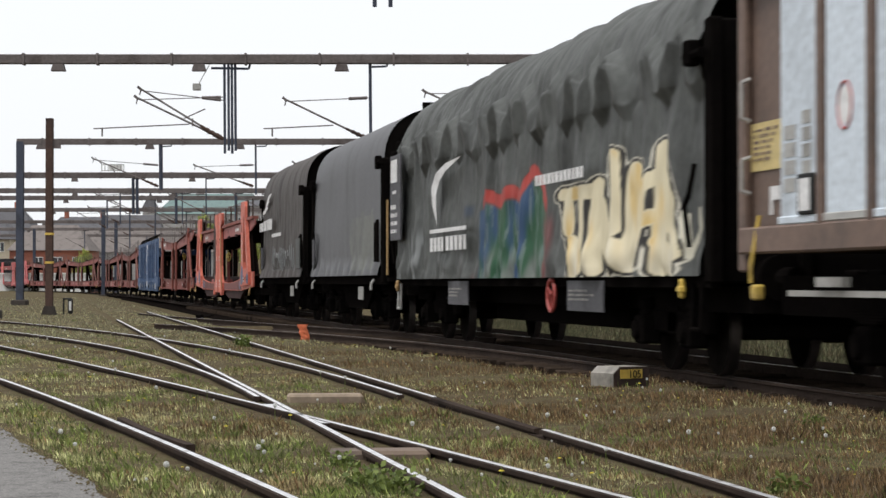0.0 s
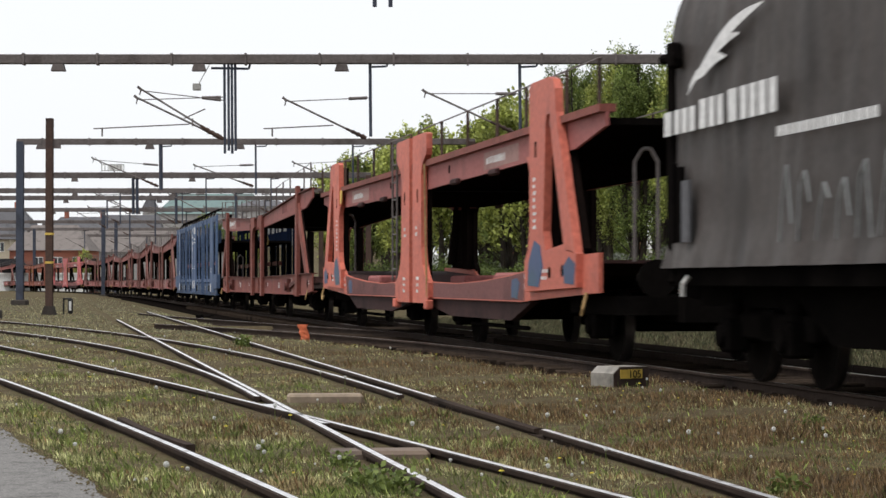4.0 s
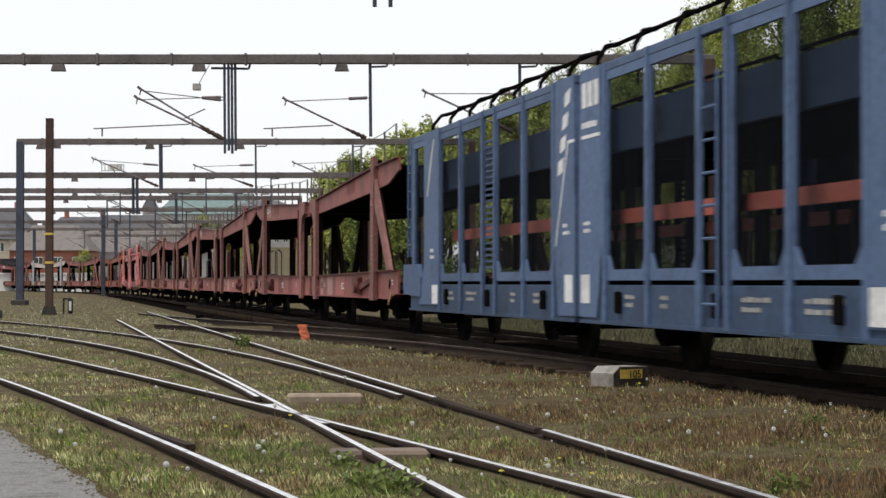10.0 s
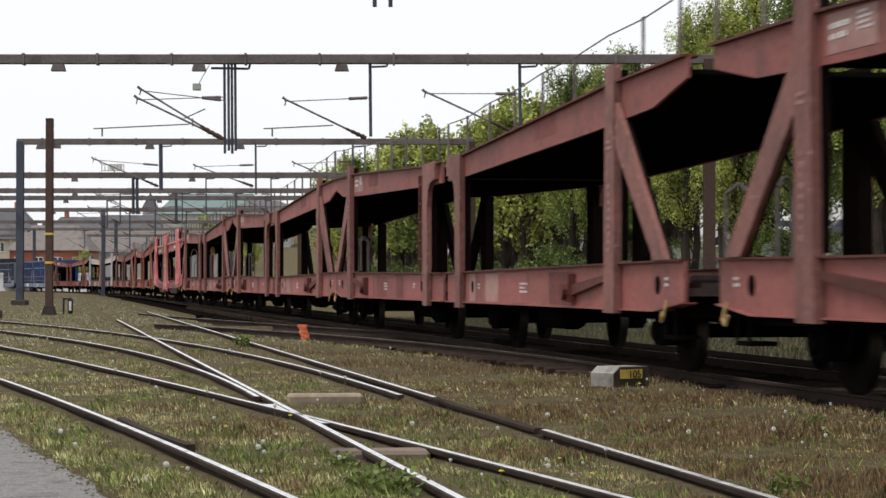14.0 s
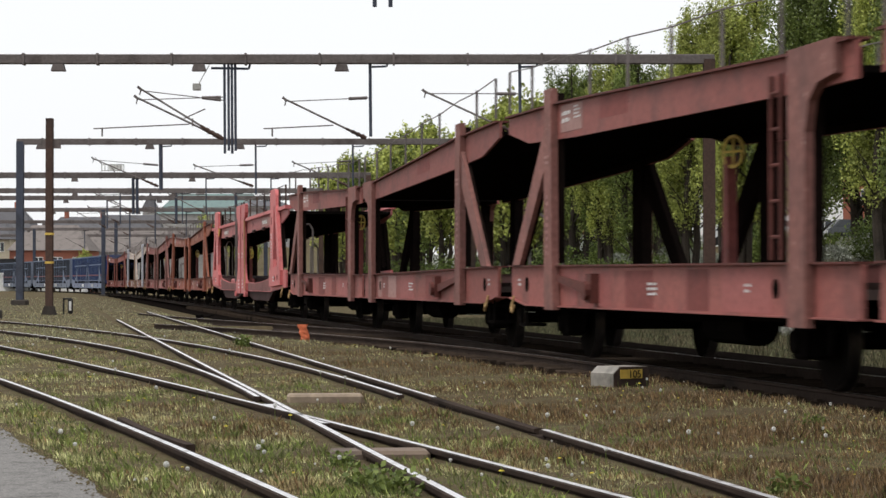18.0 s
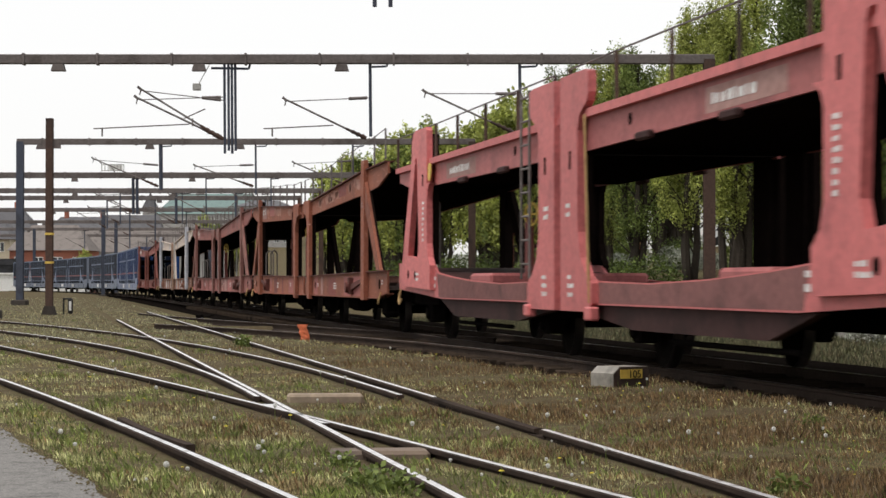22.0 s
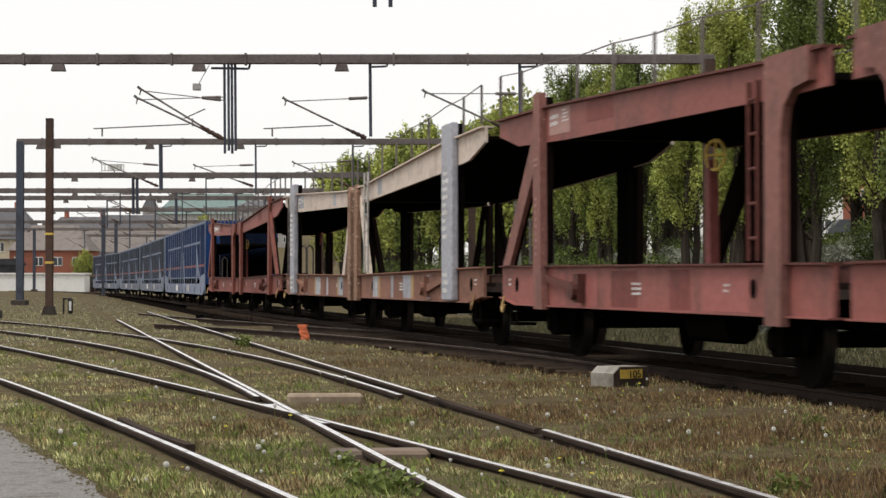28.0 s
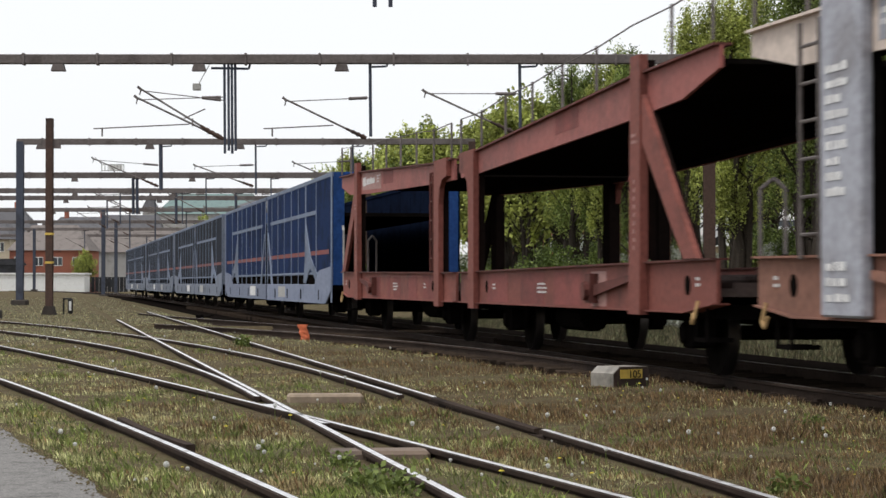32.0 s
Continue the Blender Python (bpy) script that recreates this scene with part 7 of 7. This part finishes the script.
s2_tarp = tarp_shell(5.35, 1.10, 2.95, 4.28, lambda x, z, a: fold(x, z, a, 0.022, 0.5) + (1.4 * hem(z, x, 1.1) + 0.03 * smooth_fall((1.9 - z) / 0.8) * noise.noise((x * 2.4 + z, z * 2.2, 8.0)) if a > 0.46 else 0), None, old_tag, n_x=150, n_z=64, boxy=0.62)
s1_tarp = tarp_shell(5.35, 1.10, 2.98, 4.36, lambda x, z, a: fold(x, z, a, 0.06, 1.5) + (hem(z, x, 1.1) * 1.3 + 0.04 * abs(noise.noise((x * 2.6 + 0.6 * z, z * 1.2, 6.0))) if a > 0.46 else 0.02 * noise.noise((x * 3.0, z, 2.0))), None, n_x=170, n_z=64, boxy=0.6)
FADED_TAG = worn("faded_olive_spray", (0.112, 0.114, 0.100), (0.080, 0.080, 0.078), 0.5, amount=0.5, shine=0.2)
s2 = arch_wagon("slate-grey tarpaulin coil wagon with a faded painted tag", 6.3, s2_tarp, [TARP_SMOOTH, FADED_TAG], (2.95, 4.28, 0.62), 2)
s1 = arch_wagon("brownish-grey crumpled tarpaulin coil wagon with white marks", 6.1, s1_tarp, TARP_BROWN, (2.98, 4.36, 0.6), 1)
def tarp_out(z):
    return -1.47 if z < 2.95 else -1.42 - 0.02 * (z - 2.95)


for x0, z0, x1, z1, lift in ((-4.3, 2.95, -2.2, 3.42, 0.10), (-4.35, 2.85, -2.9, 3.22, 0.12), (-4.4, 2.78, -3.3, 3.05, 0.12)):
    fm = Form()
    q = np.linspace(0, 1, 12)
    pts = [(x0 + (x1 - x0) * k, z0 + (z1 - z0) * k + lift * math.sin(math.pi * k)) for k in q]
    for k in range(11):
        (xa, za), (xb, zb) = pts[k], pts[k + 1]
        ha, hb_ = 0.055 * math.sin(math.pi * q[k]) + 0.006, 0.055 * math.sin(math.pi * q[k + 1]) + 0.006
        fm.add([(xa, tarp_out(za), za - ha), (xb, tarp_out(zb), zb - hb_), (xb, tarp_out(zb), zb + hb_), (xa, tarp_out(za), za + ha)], [(0, 1, 2, 3)])
    part("painted_mark", fm, WHITE, s1, "white painted swoosh", at=pose(0, -0.03, 0))
letters(-5.2, 2.42, -1.50, (0.36, 0.26, 0.26, 0.26), 0.24, s1)
letters(-3.98, 2.42, -1.50, (0.30, 0.26, 0.26), 0.28, s1)
letters(-3.08, 2.42, -1.50, (0.36, 0.26, 0.26, 0.28, 0.28), 0.30, s1)
letters(-1.7, 2.2, -1.50, (0.17,) * 14, 0.09, s1)
fm = Form()
for k in range(12):
    x = -1.7 + k * 0.46
    fm.pipe([(x, -1.485, 1.3), (x + 0.08, -1.49, 1.65 + 0.15 * math.sin(k * 2.1)), (x + 0.2, -1.49, 1.85 + 0.1 * math.cos(k * 1.3)), (x + 0.3, -1.485, 1.45 + 0.2 * math.sin(k))], 0.012, 4)
part("spray_scrawl", fm, SPRAY_GREY, s1, "faded thin spray scrawl")
part("label_plate", Form().box(4.1, 5.0, -1.50, -1.48, 1.32, 2.05), TARP_GREY, s1, "dark label board")
part("label_board", Form().box(-4.75, -4.65, -1.50, -1.47, 1.25, 2.0).box(-4.62, -4.45, -1.50, -1.48, 1.3, 1.55), SIGN_BLACK, s2)

# the long wagon with pleated tarpaulin and spray painting


def pleat(x, z, a):
    k = 0.5 + 0.5 * math.sin(x * 4.3 + 1.2 * math.sin(x * 0.9) + 0.6 * z)
    side = 0.085 * k * k * (1.15 - 0.15 * z) if a > 0.42 else 0.02 * k
    q = (x / 1.12 + 0.25 * math.sin(x * 1.3)) % 1.0
    tuck = 0.14 * (0.7 + 0.6 * noise.noise((x * 0.8, 5.0, 1.0))) * max(0.0, 1 - abs(a - 0.40 - 0.16 * abs(q - 0.5)) / 0.05)
    low = smooth_fall((1.6 - z) / 0.5)
    hem_fold = low * (0.07 * noise.noise((x * 3.6, z * 2.6, 2.0)) + 0.03 * abs(math.sin(x * 2.8))) if low > 0 else 0.0
    crease = 0.06 * abs(noise.noise((x * 1.9 + 0.5 * z, z * 0.7, 14.0))) + 0.03 * abs(noise.noise((x * 4.5 - 0.8 * z, z * 1.1, 3.0)))
    return side + tuck + hem_fold + crease + fold(x, z, a, 0.06, 0.8) + 0.03 * noise.noise((x * 2.2, z * 2.0, 9.0))


# strokes of the cream letters: from (x, z) to (x, z) on the side
STROKES = [(3.49, 2.03, 5.13, 2.01), (3.7, 1.97, 3.83, 1.59), (4.58, 1.96, 4.53, 1.1), (4.03, 1.45, 4.2, 1.08), (5.31, 2.08, 5.22, 1.11), (5.37, 1.87, 5.95, 1.09), (6.02, 2.36, 6.14, 1.54),
           (6.2, 1.38, 6.59, 1.14), (6.75, 2.18, 6.67, 1.23), (7.19, 2.01, 7.1, 1.15), (7.19, 1.97, 7.7, 2.06), (7.19, 1.59, 7.58, 1.64), (7.89, 2.34, 7.89, 1.1), (7.99, 2.2, 8.35, 1.72), (8.28, 1.64, 8.63, 1.24), (7.83, 1.38, 8.49, 1.09)]


def ramp01(v):
    v = np.clip(v, 0, 1)
    return v * v * (3 - 2 * v)


def ripple(x, z, fx, fz, o):
    """A smooth uneven field between about -1 and 1."""
    return 0.5 * np.sin(fx * x + 1.3 * np.sin(fz * z + o)) + 0.3 * np.sin(2.3 * fx * x - fz * 1.7 * z + 2.1 * o) + 0.2 * np.sin(4.9 * fx * x + 3.1 * fz * z + o)


def stroke_distance(x, z, rows):
    best = np.full(len(x), 9.0)
    for x0, z0, x1, z1 in rows:
        ax, az, dx, dz = (x - x0) / 3.2, z - z0, (x1 - x0) / 3.2, z1 - z0
        t = np.clip((ax * dx + az * dz) / (dx * dx + dz * dz), 0, 1)
        best = np.minimum(best, np.hypot(ax - t * dx, az - t * dz))
    return best


def spray_paint(v):
    """Colour and cover of the sprayed paint at each point of the long wagon's near side."""
    x, y, z = v[:, 0], v[:, 1], v[:, 2]
    rgba = np.zeros((len(v), 4))

    def lay(mask, colour):
        m = (mask * (y < 0))[:, None]
        rgba[:, :3] = rgba[:, :3] * (1 - m) + np.asarray(colour) * m
        rgba[:, 3] = np.maximum(rgba[:, 3], m[:, 0])

    inside = lambda a, b, soft=0.05: ramp01((x - a) / soft) * ramp01((b - x) / soft)
    # silver ghost letters near the rear
    lay(0.85 * inside(-8.2, -5.9, 0.3) * ramp01((2.1 - z) / 0.5) * ramp01(0.15 + ripple(x, z, 6.0, 2.0, 0.4) * 1.6), (0.24, 0.25, 0.25))
    # the panel: green, blue on top of it, bare grey low down
    roof = 2.17 + 0.05 * np.sin(4 * x) + 0.22 * ramp01(1 - np.abs(x - 1.75) / 0.7) - 0.35 * ramp01((x - 2.2) / 0.8)
    body = inside(-1.9, 2.75, 0.12) * ramp01((roof - 0.10 - z) / 0.05)
    green, blue = np.array((0.020, 0.078, 0.036)), np.array((0.026, 0.058, 0.135))
    lay(body * 0.95, green)
    lay(body * 0.9 * ramp01(0.25 + 1.4 * ripple(x, z, 2.6, 1.5, 1.9) + 0.55 * (z - 1.6)), blue)
    lay(body * 0.8 * ramp01((1.55 - z) / 0.45) * ramp01(0.35 + ripple(x, z, 4.2, 2.5, 0.7)), (0.17, 0.18, 0.17))
    lay(body * 0.55 * ramp01((np.abs(ripple(x, z, 5.5, 1.2, 3.0)) < 0.09) * 1.0), (0.16, 0.20, 0.19))
    lay(0.55 * inside(-2.9, -2.0, 0.3) * ramp01((2.15 - z) / 0.1) * ramp01((z - 1.85) / 0.15), blue)
    band = inside(-1.75, 2.7, 0.15) * ramp01((roof + 0.10 - z) / 0.05) * ramp01((z - roof + 0.16) / 0.07)
    lay(band, (0.36, 0.050, 0.040))
    lay(0.8 * inside(2.35, 3.35, 0.35) * ramp01((1.95 - z) / 0.3) * ramp01(0.5 + ripple(x, z, 3.0, 1.0, 2.2)), (0.17, 0.045, 0.042))
    lay(0.8 * inside(-3.3, -1.8, 0.4) * ramp01((1.75 - z + 0.25 * (x + 2.4)) / 0.25) * ramp01(0.35 + ripple(x, z, 3.4, 1.8, 0.2)), (0.24, 0.050, 0.045))
    # cream letters with a dark line inside a pale edge
    d = stroke_distance(x, z, STROKES) + 0.008 * ripple(x, z, 6, 5, 1.0)
    lay(ramp01((0.140 - d) / 0.012), (0.56, 0.53, 0.44))
    lay(ramp01((0.120 - d) / 0.008), (0.030, 0.028, 0.026))
    lay(ramp01((0.088 - d) / 0.008), (0.62, 0.55, 0.38))
    lay(ramp01((0.080 - d) / 0.02) * ramp01(ripple(x, z, 2.1, 2.4, 0.9) * 1.3 - 0.1), (0.60, 0.43, 0.17))
    lay(ramp01((0.080 - d) / 0.02) * ramp01(0.5 * ripple(x, z, 3.3, 1.3, 4.0) + 0.8 * (1.5 - z)), (0.66, 0.62, 0.52))
    # an empty pointed mark beside them
    d = stroke_distance(x, z, [(8.95, 1.62, 9.0, 1.20), (9.0, 1.20, 9.24, 1.48), (9.24, 1.48, 9.2, 1.68), (8.8, 1.66, 8.95, 1.62), (8.8, 1.66, 8.9, 1.4)])
    lay(ramp01((0.024 - d) / 0.01), (0.55, 0.52, 0.42))
    return rgba


rils_tarp = tarp_shell(9.35, 1.02, 2.95, 4.28, pleat, None, None, n_x=520, n_z=400, wide=1.40).mesh("tarpaulin", SPRAYED, True)
points = np.zeros(len(rils_tarp.vertices) * 3)
rils_tarp.vertices.foreach_get("co", points)
rils_tarp.color_attributes.new("spray", 'FLOAT_COLOR', 'POINT').data.foreach_set("color", spray_paint(points.reshape(-1, 3)).ravel())
rw = thing("tarpaulin_wagon", "long dark grey-green pleated tarpaulin wagon with cream and green spray painting", "covered wagon")
part("tarpaulin", rils_tarp, None, rw, "pleated sprayed-over tarpaulin")
for e in (-1, 1):
    X = lambda *v: sorted(e * q for q in v)
    part("end_wall", Form().box(*X(9.35, 9.5), -1.40, 1.40, 0.95, 3.5, 0.02).prism([(e * 9.36, 3.4), (e * 9.48, 3.4), (e * 9.48, 4.2), (e * 9.36, 4.2)], -0.95, 0.95), SHADOW_STEEL, rw, "dark steel end wall")
    part("end_pillar", Form().box(*X(9.5, 9.62), -1.42, -1.28, 0.95, 3.5, 0.02).box(*X(9.5, 9.62), 1.28, 1.42, 0.95, 3.5, 0.02).box(*X(9.5, 9.6), -0.5, -0.4, 0.95, 3.5), SHADOW_STEEL, rw)
    part("latch_arm", Form().tube((e * 9.1, -1.5, 3.15), (e * 9.65, -1.5, 3.15), 0.05).box(*X(9.15, 9.35), -1.56, -1.42, 3.05, 3.3, 0.02), SHADOW_STEEL, rw)
    part("lever", Form().pipe([(e * 9.2, -1.5, 1.3), (e * 9.2, -1.55, 1.7), (e * 9.35, -1.55, 1.8), (e * 9.38, -1.5, 2.1)], 0.03, 6), SHADOW_STEEL, rw)
    part("tie_hook", Form().box(*X(8.88, 8.95), -1.52, -1.46, 0.80, 1.0, 0.02).box(*X(8.85, 8.98), -1.53, -1.47, 0.86, 0.92, 0.01), OCHRE if e < 0 else YELLOW, rw, "yellow tie hook")
    bogie(rw, e * 7.0)
    part("step", Form().pipe([(e * 9.3, -1.4, 0.95), (e * 9.3, -1.42, 0.5), (e * 9.0, -1.42, 0.5), (e * 9.0, -1.4, 0.95)], 0.025, 6), PALE_METAL if e < 0 else SHADOW_STEEL, rw, "bent step")
part("sill", Form().box(-9.5, 9.5, -1.38, -1.28, 0.90, 1.03, 0.01).box(-9.5, 9.5, 1.28, 1.38, 0.90, 1.03, 0.01), SHADOW_STEEL, rw)
part("underframe", Form().box(-9.6, 9.6, -1.0, 1.0, 0.66, 0.92).box(-4.0, 4.0, -0.7, 0.7, 0.40, 0.66), SHADOW_STEEL, rw)
for a, b in ((-4.3, -2.65), (3.75, 5.5)):
    p = part("label_plate", Form().box(a, b, -1.42, -1.40, 0.62, 0.98), SLATE, rw, "grey stencilled label plate")
    part("lettering", bars(Form(), a + 0.1, 0.85, -1.424, b - a - 0.5, 0.03, 6, 3), CONCRETE, p, "pale lettering bars")
fm = Form().hoop(0.20, 0.024)
for q in (0.5, 2.6, 4.7):
    fm.tube((0, 0, 0), (0.20 * math.cos(q), 0, 0.20 * math.sin(q)), 0.016, 5)
part("handwheel", fm, SPRAY_RED, rw, "red brake handwheel", at=pose(3.03, -1.45, 0.80))
part("name_board", Form().box(-9.2, -8.1, -1.58, -1.54, 1.7, 3.2, 0.01), SLATE, rw, "dark lettering board")
part("notice", Form().box(-9.1, -8.4, -1.586, -1.581, 2.72, 3.12), WHITE, rw, "white paper notice")
part("lettering", bars(bars(Form(), -8.9, 2.52, -1.582, 0.5, 0.06, 3, 1), -9.1, 2.25, -1.582, 0.85, 0.08, 4, 4), WHITE, rw, "white lettering bars")
fm = Form()
fm.add([(-4.45, -1.50, 1.85), (-4.9, -1.50, 2.2), (-5.0, -1.5, 2.45), (-4.6, -1.5, 2.68), (-3.7, -1.5, 2.8), (-2.4, -1.5, 2.84), (-3.7, -1.5, 2.68), (-4.3, -1.49, 2.55), (-4.55, -1.5, 2.35), (-4.55, -1.5, 2.15)],
       [(0, 1, 9), (1, 2, 8, 9), (2, 3, 7, 8), (3, 4, 6, 7), (4, 5, 6)])
part("painted_mark", fm, WHITE, rw, "white painted crescent", at=pose(0, -0.07, 0))
part("painted_line", Form().box(-5.2, -2.1, -1.56, -1.554, 1.74, 1.80), WHITE, rw, "white painted line")
letters(-5.15, 1.45, -1.554, (0.34, 0.34, 0.3, 0.26), 0.22, rw)
letters(-3.75, 1.45, -1.554, (0.36, 0.36, 0.36, 0.36, 0.3), 0.22, rw)
letters(2.6, 2.17, -1.555, (0.24, 0.2, 0.24, 0.22, 0.2, 0.24, 0.22, 0.2, 0.22, 0.2, 0.2, 0.2), 0.13, rw, gap=0.3)
ends(9.55, rw)

# brown sliding-door wagon ahead of it
hb = thing("sliding_door_wagon", "brown covered wagon with pale blue-grey sliding doors", "covered wagon")
part("body", Form().box(-7.6, 7.6, -1.36, 1.36, 1.22, 3.7, 0.03), BODY_BROWN, hb, "brown steel body")
part("roof", Form().prism([(-7.65, 3.65), (7.65, 3.65), (7.6, 3.75), (-7.6, 3.75)], -1.42, 1.42).prism([(-7.6, 3.75), (7.6, 3.75), (7.5, 4.1), (-7.5, 4.1)], -0.9, 0.9), SLATE, hb, "dull grey roof")
part("corner_post", Form().box(-7.66, -7.45, -1.44, -1.36, 1.05, 3.72, 0.02).box(-7.66, 7.66, -1.46, -1.36, 3.55, 3.72, 0.02), BODY_BROWN, hb)
part("sill", Form().box(-7.6, 7.6, -1.46, -1.36, 1.21, 1.45, 0.02), BODY_BROWN, hb)
for k in range(12):
    x = -6.50 + k * 1.12
    part("door_panel", Form().box(x, x + 0.94, -1.43, -1.37, 1.46, 3.55, 0.02), DOOR_GREY, hb, "pale blue-grey door panel")
    part("door_post", Form().box(x + 0.96, x + 1.10, -1.46, -1.37, 1.42, 3.55, 0.02), BODY_BROWN, hb, "brown door post")
    part("door_foot", Form().box(x - 0.01, x + 0.95, -1.45, -1.36, 1.45, 1.52, 0.01), PALE_METAL if k % 2 else DOOR_GREY, hb, "scuffed door foot")
part("yellow_panel", Form().box(-7.45, -6.62, -1.375, -1.364, 1.95, 2.38), worn("dirty_yellow_enamel", (0.50, 0.39, 0.16), (0.36, 0.27, 0.12), 0.5), hb, "dirty yellow instruction panel")
part("lettering", bars(Form(), -7.38, 2.3, -1.378, 0.7, 0.03, 3, 6), BODY_BROWN, hb)
for r in range(4):
    part("sticker", Form().box(-6.38, -6.10, -1.436, -1.431, 1.72 + 0.15 * r, 1.84 + 0.15 * r), PALE_METAL, hb, "faded square sticker")
    part("sticker", Form().box(-5.92, -5.72, -1.436, -1.431, 1.86 + 0.14 * r, 1.97 + 0.14 * r), CONCRETE, hb, "faded square sticker")
part("label_holder", Form().box(-5.96, -5.58, -1.47, -1.44, 1.52, 1.86, 0.01), SIGN_BLACK, hb)
part("label", Form().box(-5.90, -5.64, -1.476, -1.471, 1.55, 1.82), WHITE, hb, "white label in a black holder")
part("emblem", Form().pipe([(-4.92 + 0.16 * math.cos(q), -1.435, 2.36 + 0.19 * math.sin(q)) for q in np.linspace(0, 6.28, 17)], 0.010, 5), SPRAY_RED, hb, "thin red ring mark")
part("emblem", Form().lathe([(-0.002, 0.15), (0.002, 0.15)], 'y', 16), WHITE, hb, "pale disc inside the ring", at=pose(-4.92, -1.432, 2.36))
part("white_board", Form().box(-6.95, -6.68, -1.372, -1.364, 1.68, 1.8), WHITE, hb)
part("white_board", Form().box(-6.95, -6.88, -1.372, -1.364, 1.55, 1.68), WHITE, hb)
part("grab_rail", Form().pipe([(-7.35, -1.42, 1.75), (-7.35, -1.5, 1.78), (-7.35, -1.5, 2.05), (-7.35, -1.42, 2.08)], 0.02, 6).pipe([(-7.35, -1.42, 2.4), (-7.35, -1.5, 2.43), (-7.35, -1.5, 2.75), (-7.35, -1.42, 2.78)], 0.02, 6), PALE_METAL, hb)
part("hook", Form().pipe([(-7.1, -1.42, 1.55), (-7.1, -1.5, 1.1), (-7.1, -1.5, 0.95)], 0.02, 6).box(-7.13, -7.0, -1.5, -1.4, 0.80, 0.94, 0.02), YELLOW, hb, "yellow hook and lever")
part("underframe", Form().box(-7.7, 7.7, -1.0, 1.0, 0.66, 1.02), SHADOW_STEEL, hb)
part("side_rail", Form().box(-6.4, 6, -1.40, -1.34, 0.84, 0.89).box(-5.6, -5.0, -1.44, -1.36, 0.92, 1.0), CONCRETE, hb, "grey lower running rail")
for x in (-5.4, 5.4):
    axle_gear(x, hb)
ends(7.65, hb)

RED_LABEL = "open two-deck car carrier in oxide-red weathered paint"
red1 = deck_carrier("open two-deck car carrier in brownish red with white lettering panel", BROWN, RED_DARK, RED_FLANGE, RED, seed=1, plate=2.5)
red2 = deck_carrier(RED_LABEL, RED, RED_PATCH, RED_FLANGE, posts=POST_RED, seed=2)
faded = deck_carrier("open two-deck car carrier in faded orange-brown paint with pale scuffs", FADED, RED_PATCH, RED_FLANGE, extra=None, seed=6, scuffs=True)
patchy = deck_carrier("open two-deck car carrier patched in cream, pale grey and brown primer", RUST_BROWN, PALE_GREY, RUST_BROWN, CREAM, WHITE, [PALE_GREY, OCHRE, RUST_BROWN, PALE_GREY, RUST_BROWN], PALE_GREY, seed=9, plain_posts=True)
orange = trough_carrier("open two-deck car carrier in bright orange-red paint with dipped sills", ORANGE_RED, RED_PATCH, BROWN, True)
pink = trough_carrier("open two-deck car carrier in bright pinkish-red paint with dipped sills", PINK_RED, PINK_DULL, PINK_RED)
blue1 = hooped_carrier("mid-blue enclosed car carrier with dark perforated panes and bent roof tubes")
blue2 = clad_carrier("deep blue enclosed car carrier with pale lilac-grey sills", 15.35, DEEP_BLUE, BLUE_PALE, NAVY_PANEL, LILAC)
blue3 = clad_carrier("dull blue-grey enclosed car carrier with pale bands", 15.35, BLUE_GREY, BLUE_PALE, DUSK_PANEL, BLUE_GREY)

HERE = pose(0, 0, 0)
ORDER = [(hb, -3.2 - 8.1, 5.4), (rw, 6.9, 7.0), (s2, 23.55, 3.6), (s1, 36.1, 3.6), (orange, 57.05, 9.0), (red1, 85.4, 9.0), (blue1, 113.33, 9.0),
         (red2, 140.6, 9.0), (copy_thing(red2, HERE), 168.4, 9.0), (copy_thing(red2, HERE), 195.1, 9.0), (copy_thing(red2, HERE), 222.65, 9.0),
         (pink, 249.66, 9.0), (faded, 277.25, 9.0), (copy_thing(red2, HERE), 304.9, 9.0), (patchy, 332.85, 9.0), (copy_thing(red1, HERE), 360.7, 9.0),
         (blue2, 390.3, 10.5), (blue3, 420.9, 10.5), (copy_thing(blue3, HERE), 451.5, 10.5), (copy_thing(blue3, HERE), 482.0, 10.5)]


# ---- what moves: the wagons along their line, the wheels on their wagons ----
def motions():
    for wagon, u, half in ORDER:
        walk(wagon, [(t, wagon_pose(u, half, t)) for t in np.arange(0, 32.01, 1.0)])
        for ws in [c for c in wagon.children if c.name.startswith("wheelset")]:
            x = ws.location.x
            rows = []
            for k in range(0, 641):
                turn = (gone(k * 0.05) / WHEEL_R) % (2 * math.pi)
                rows.append((k * 0.05, Matrix.LocRotScale((x, 0, WHEEL_R), Euler((0, turn, 0)), None)))
            walk(ws, rows)


motions()
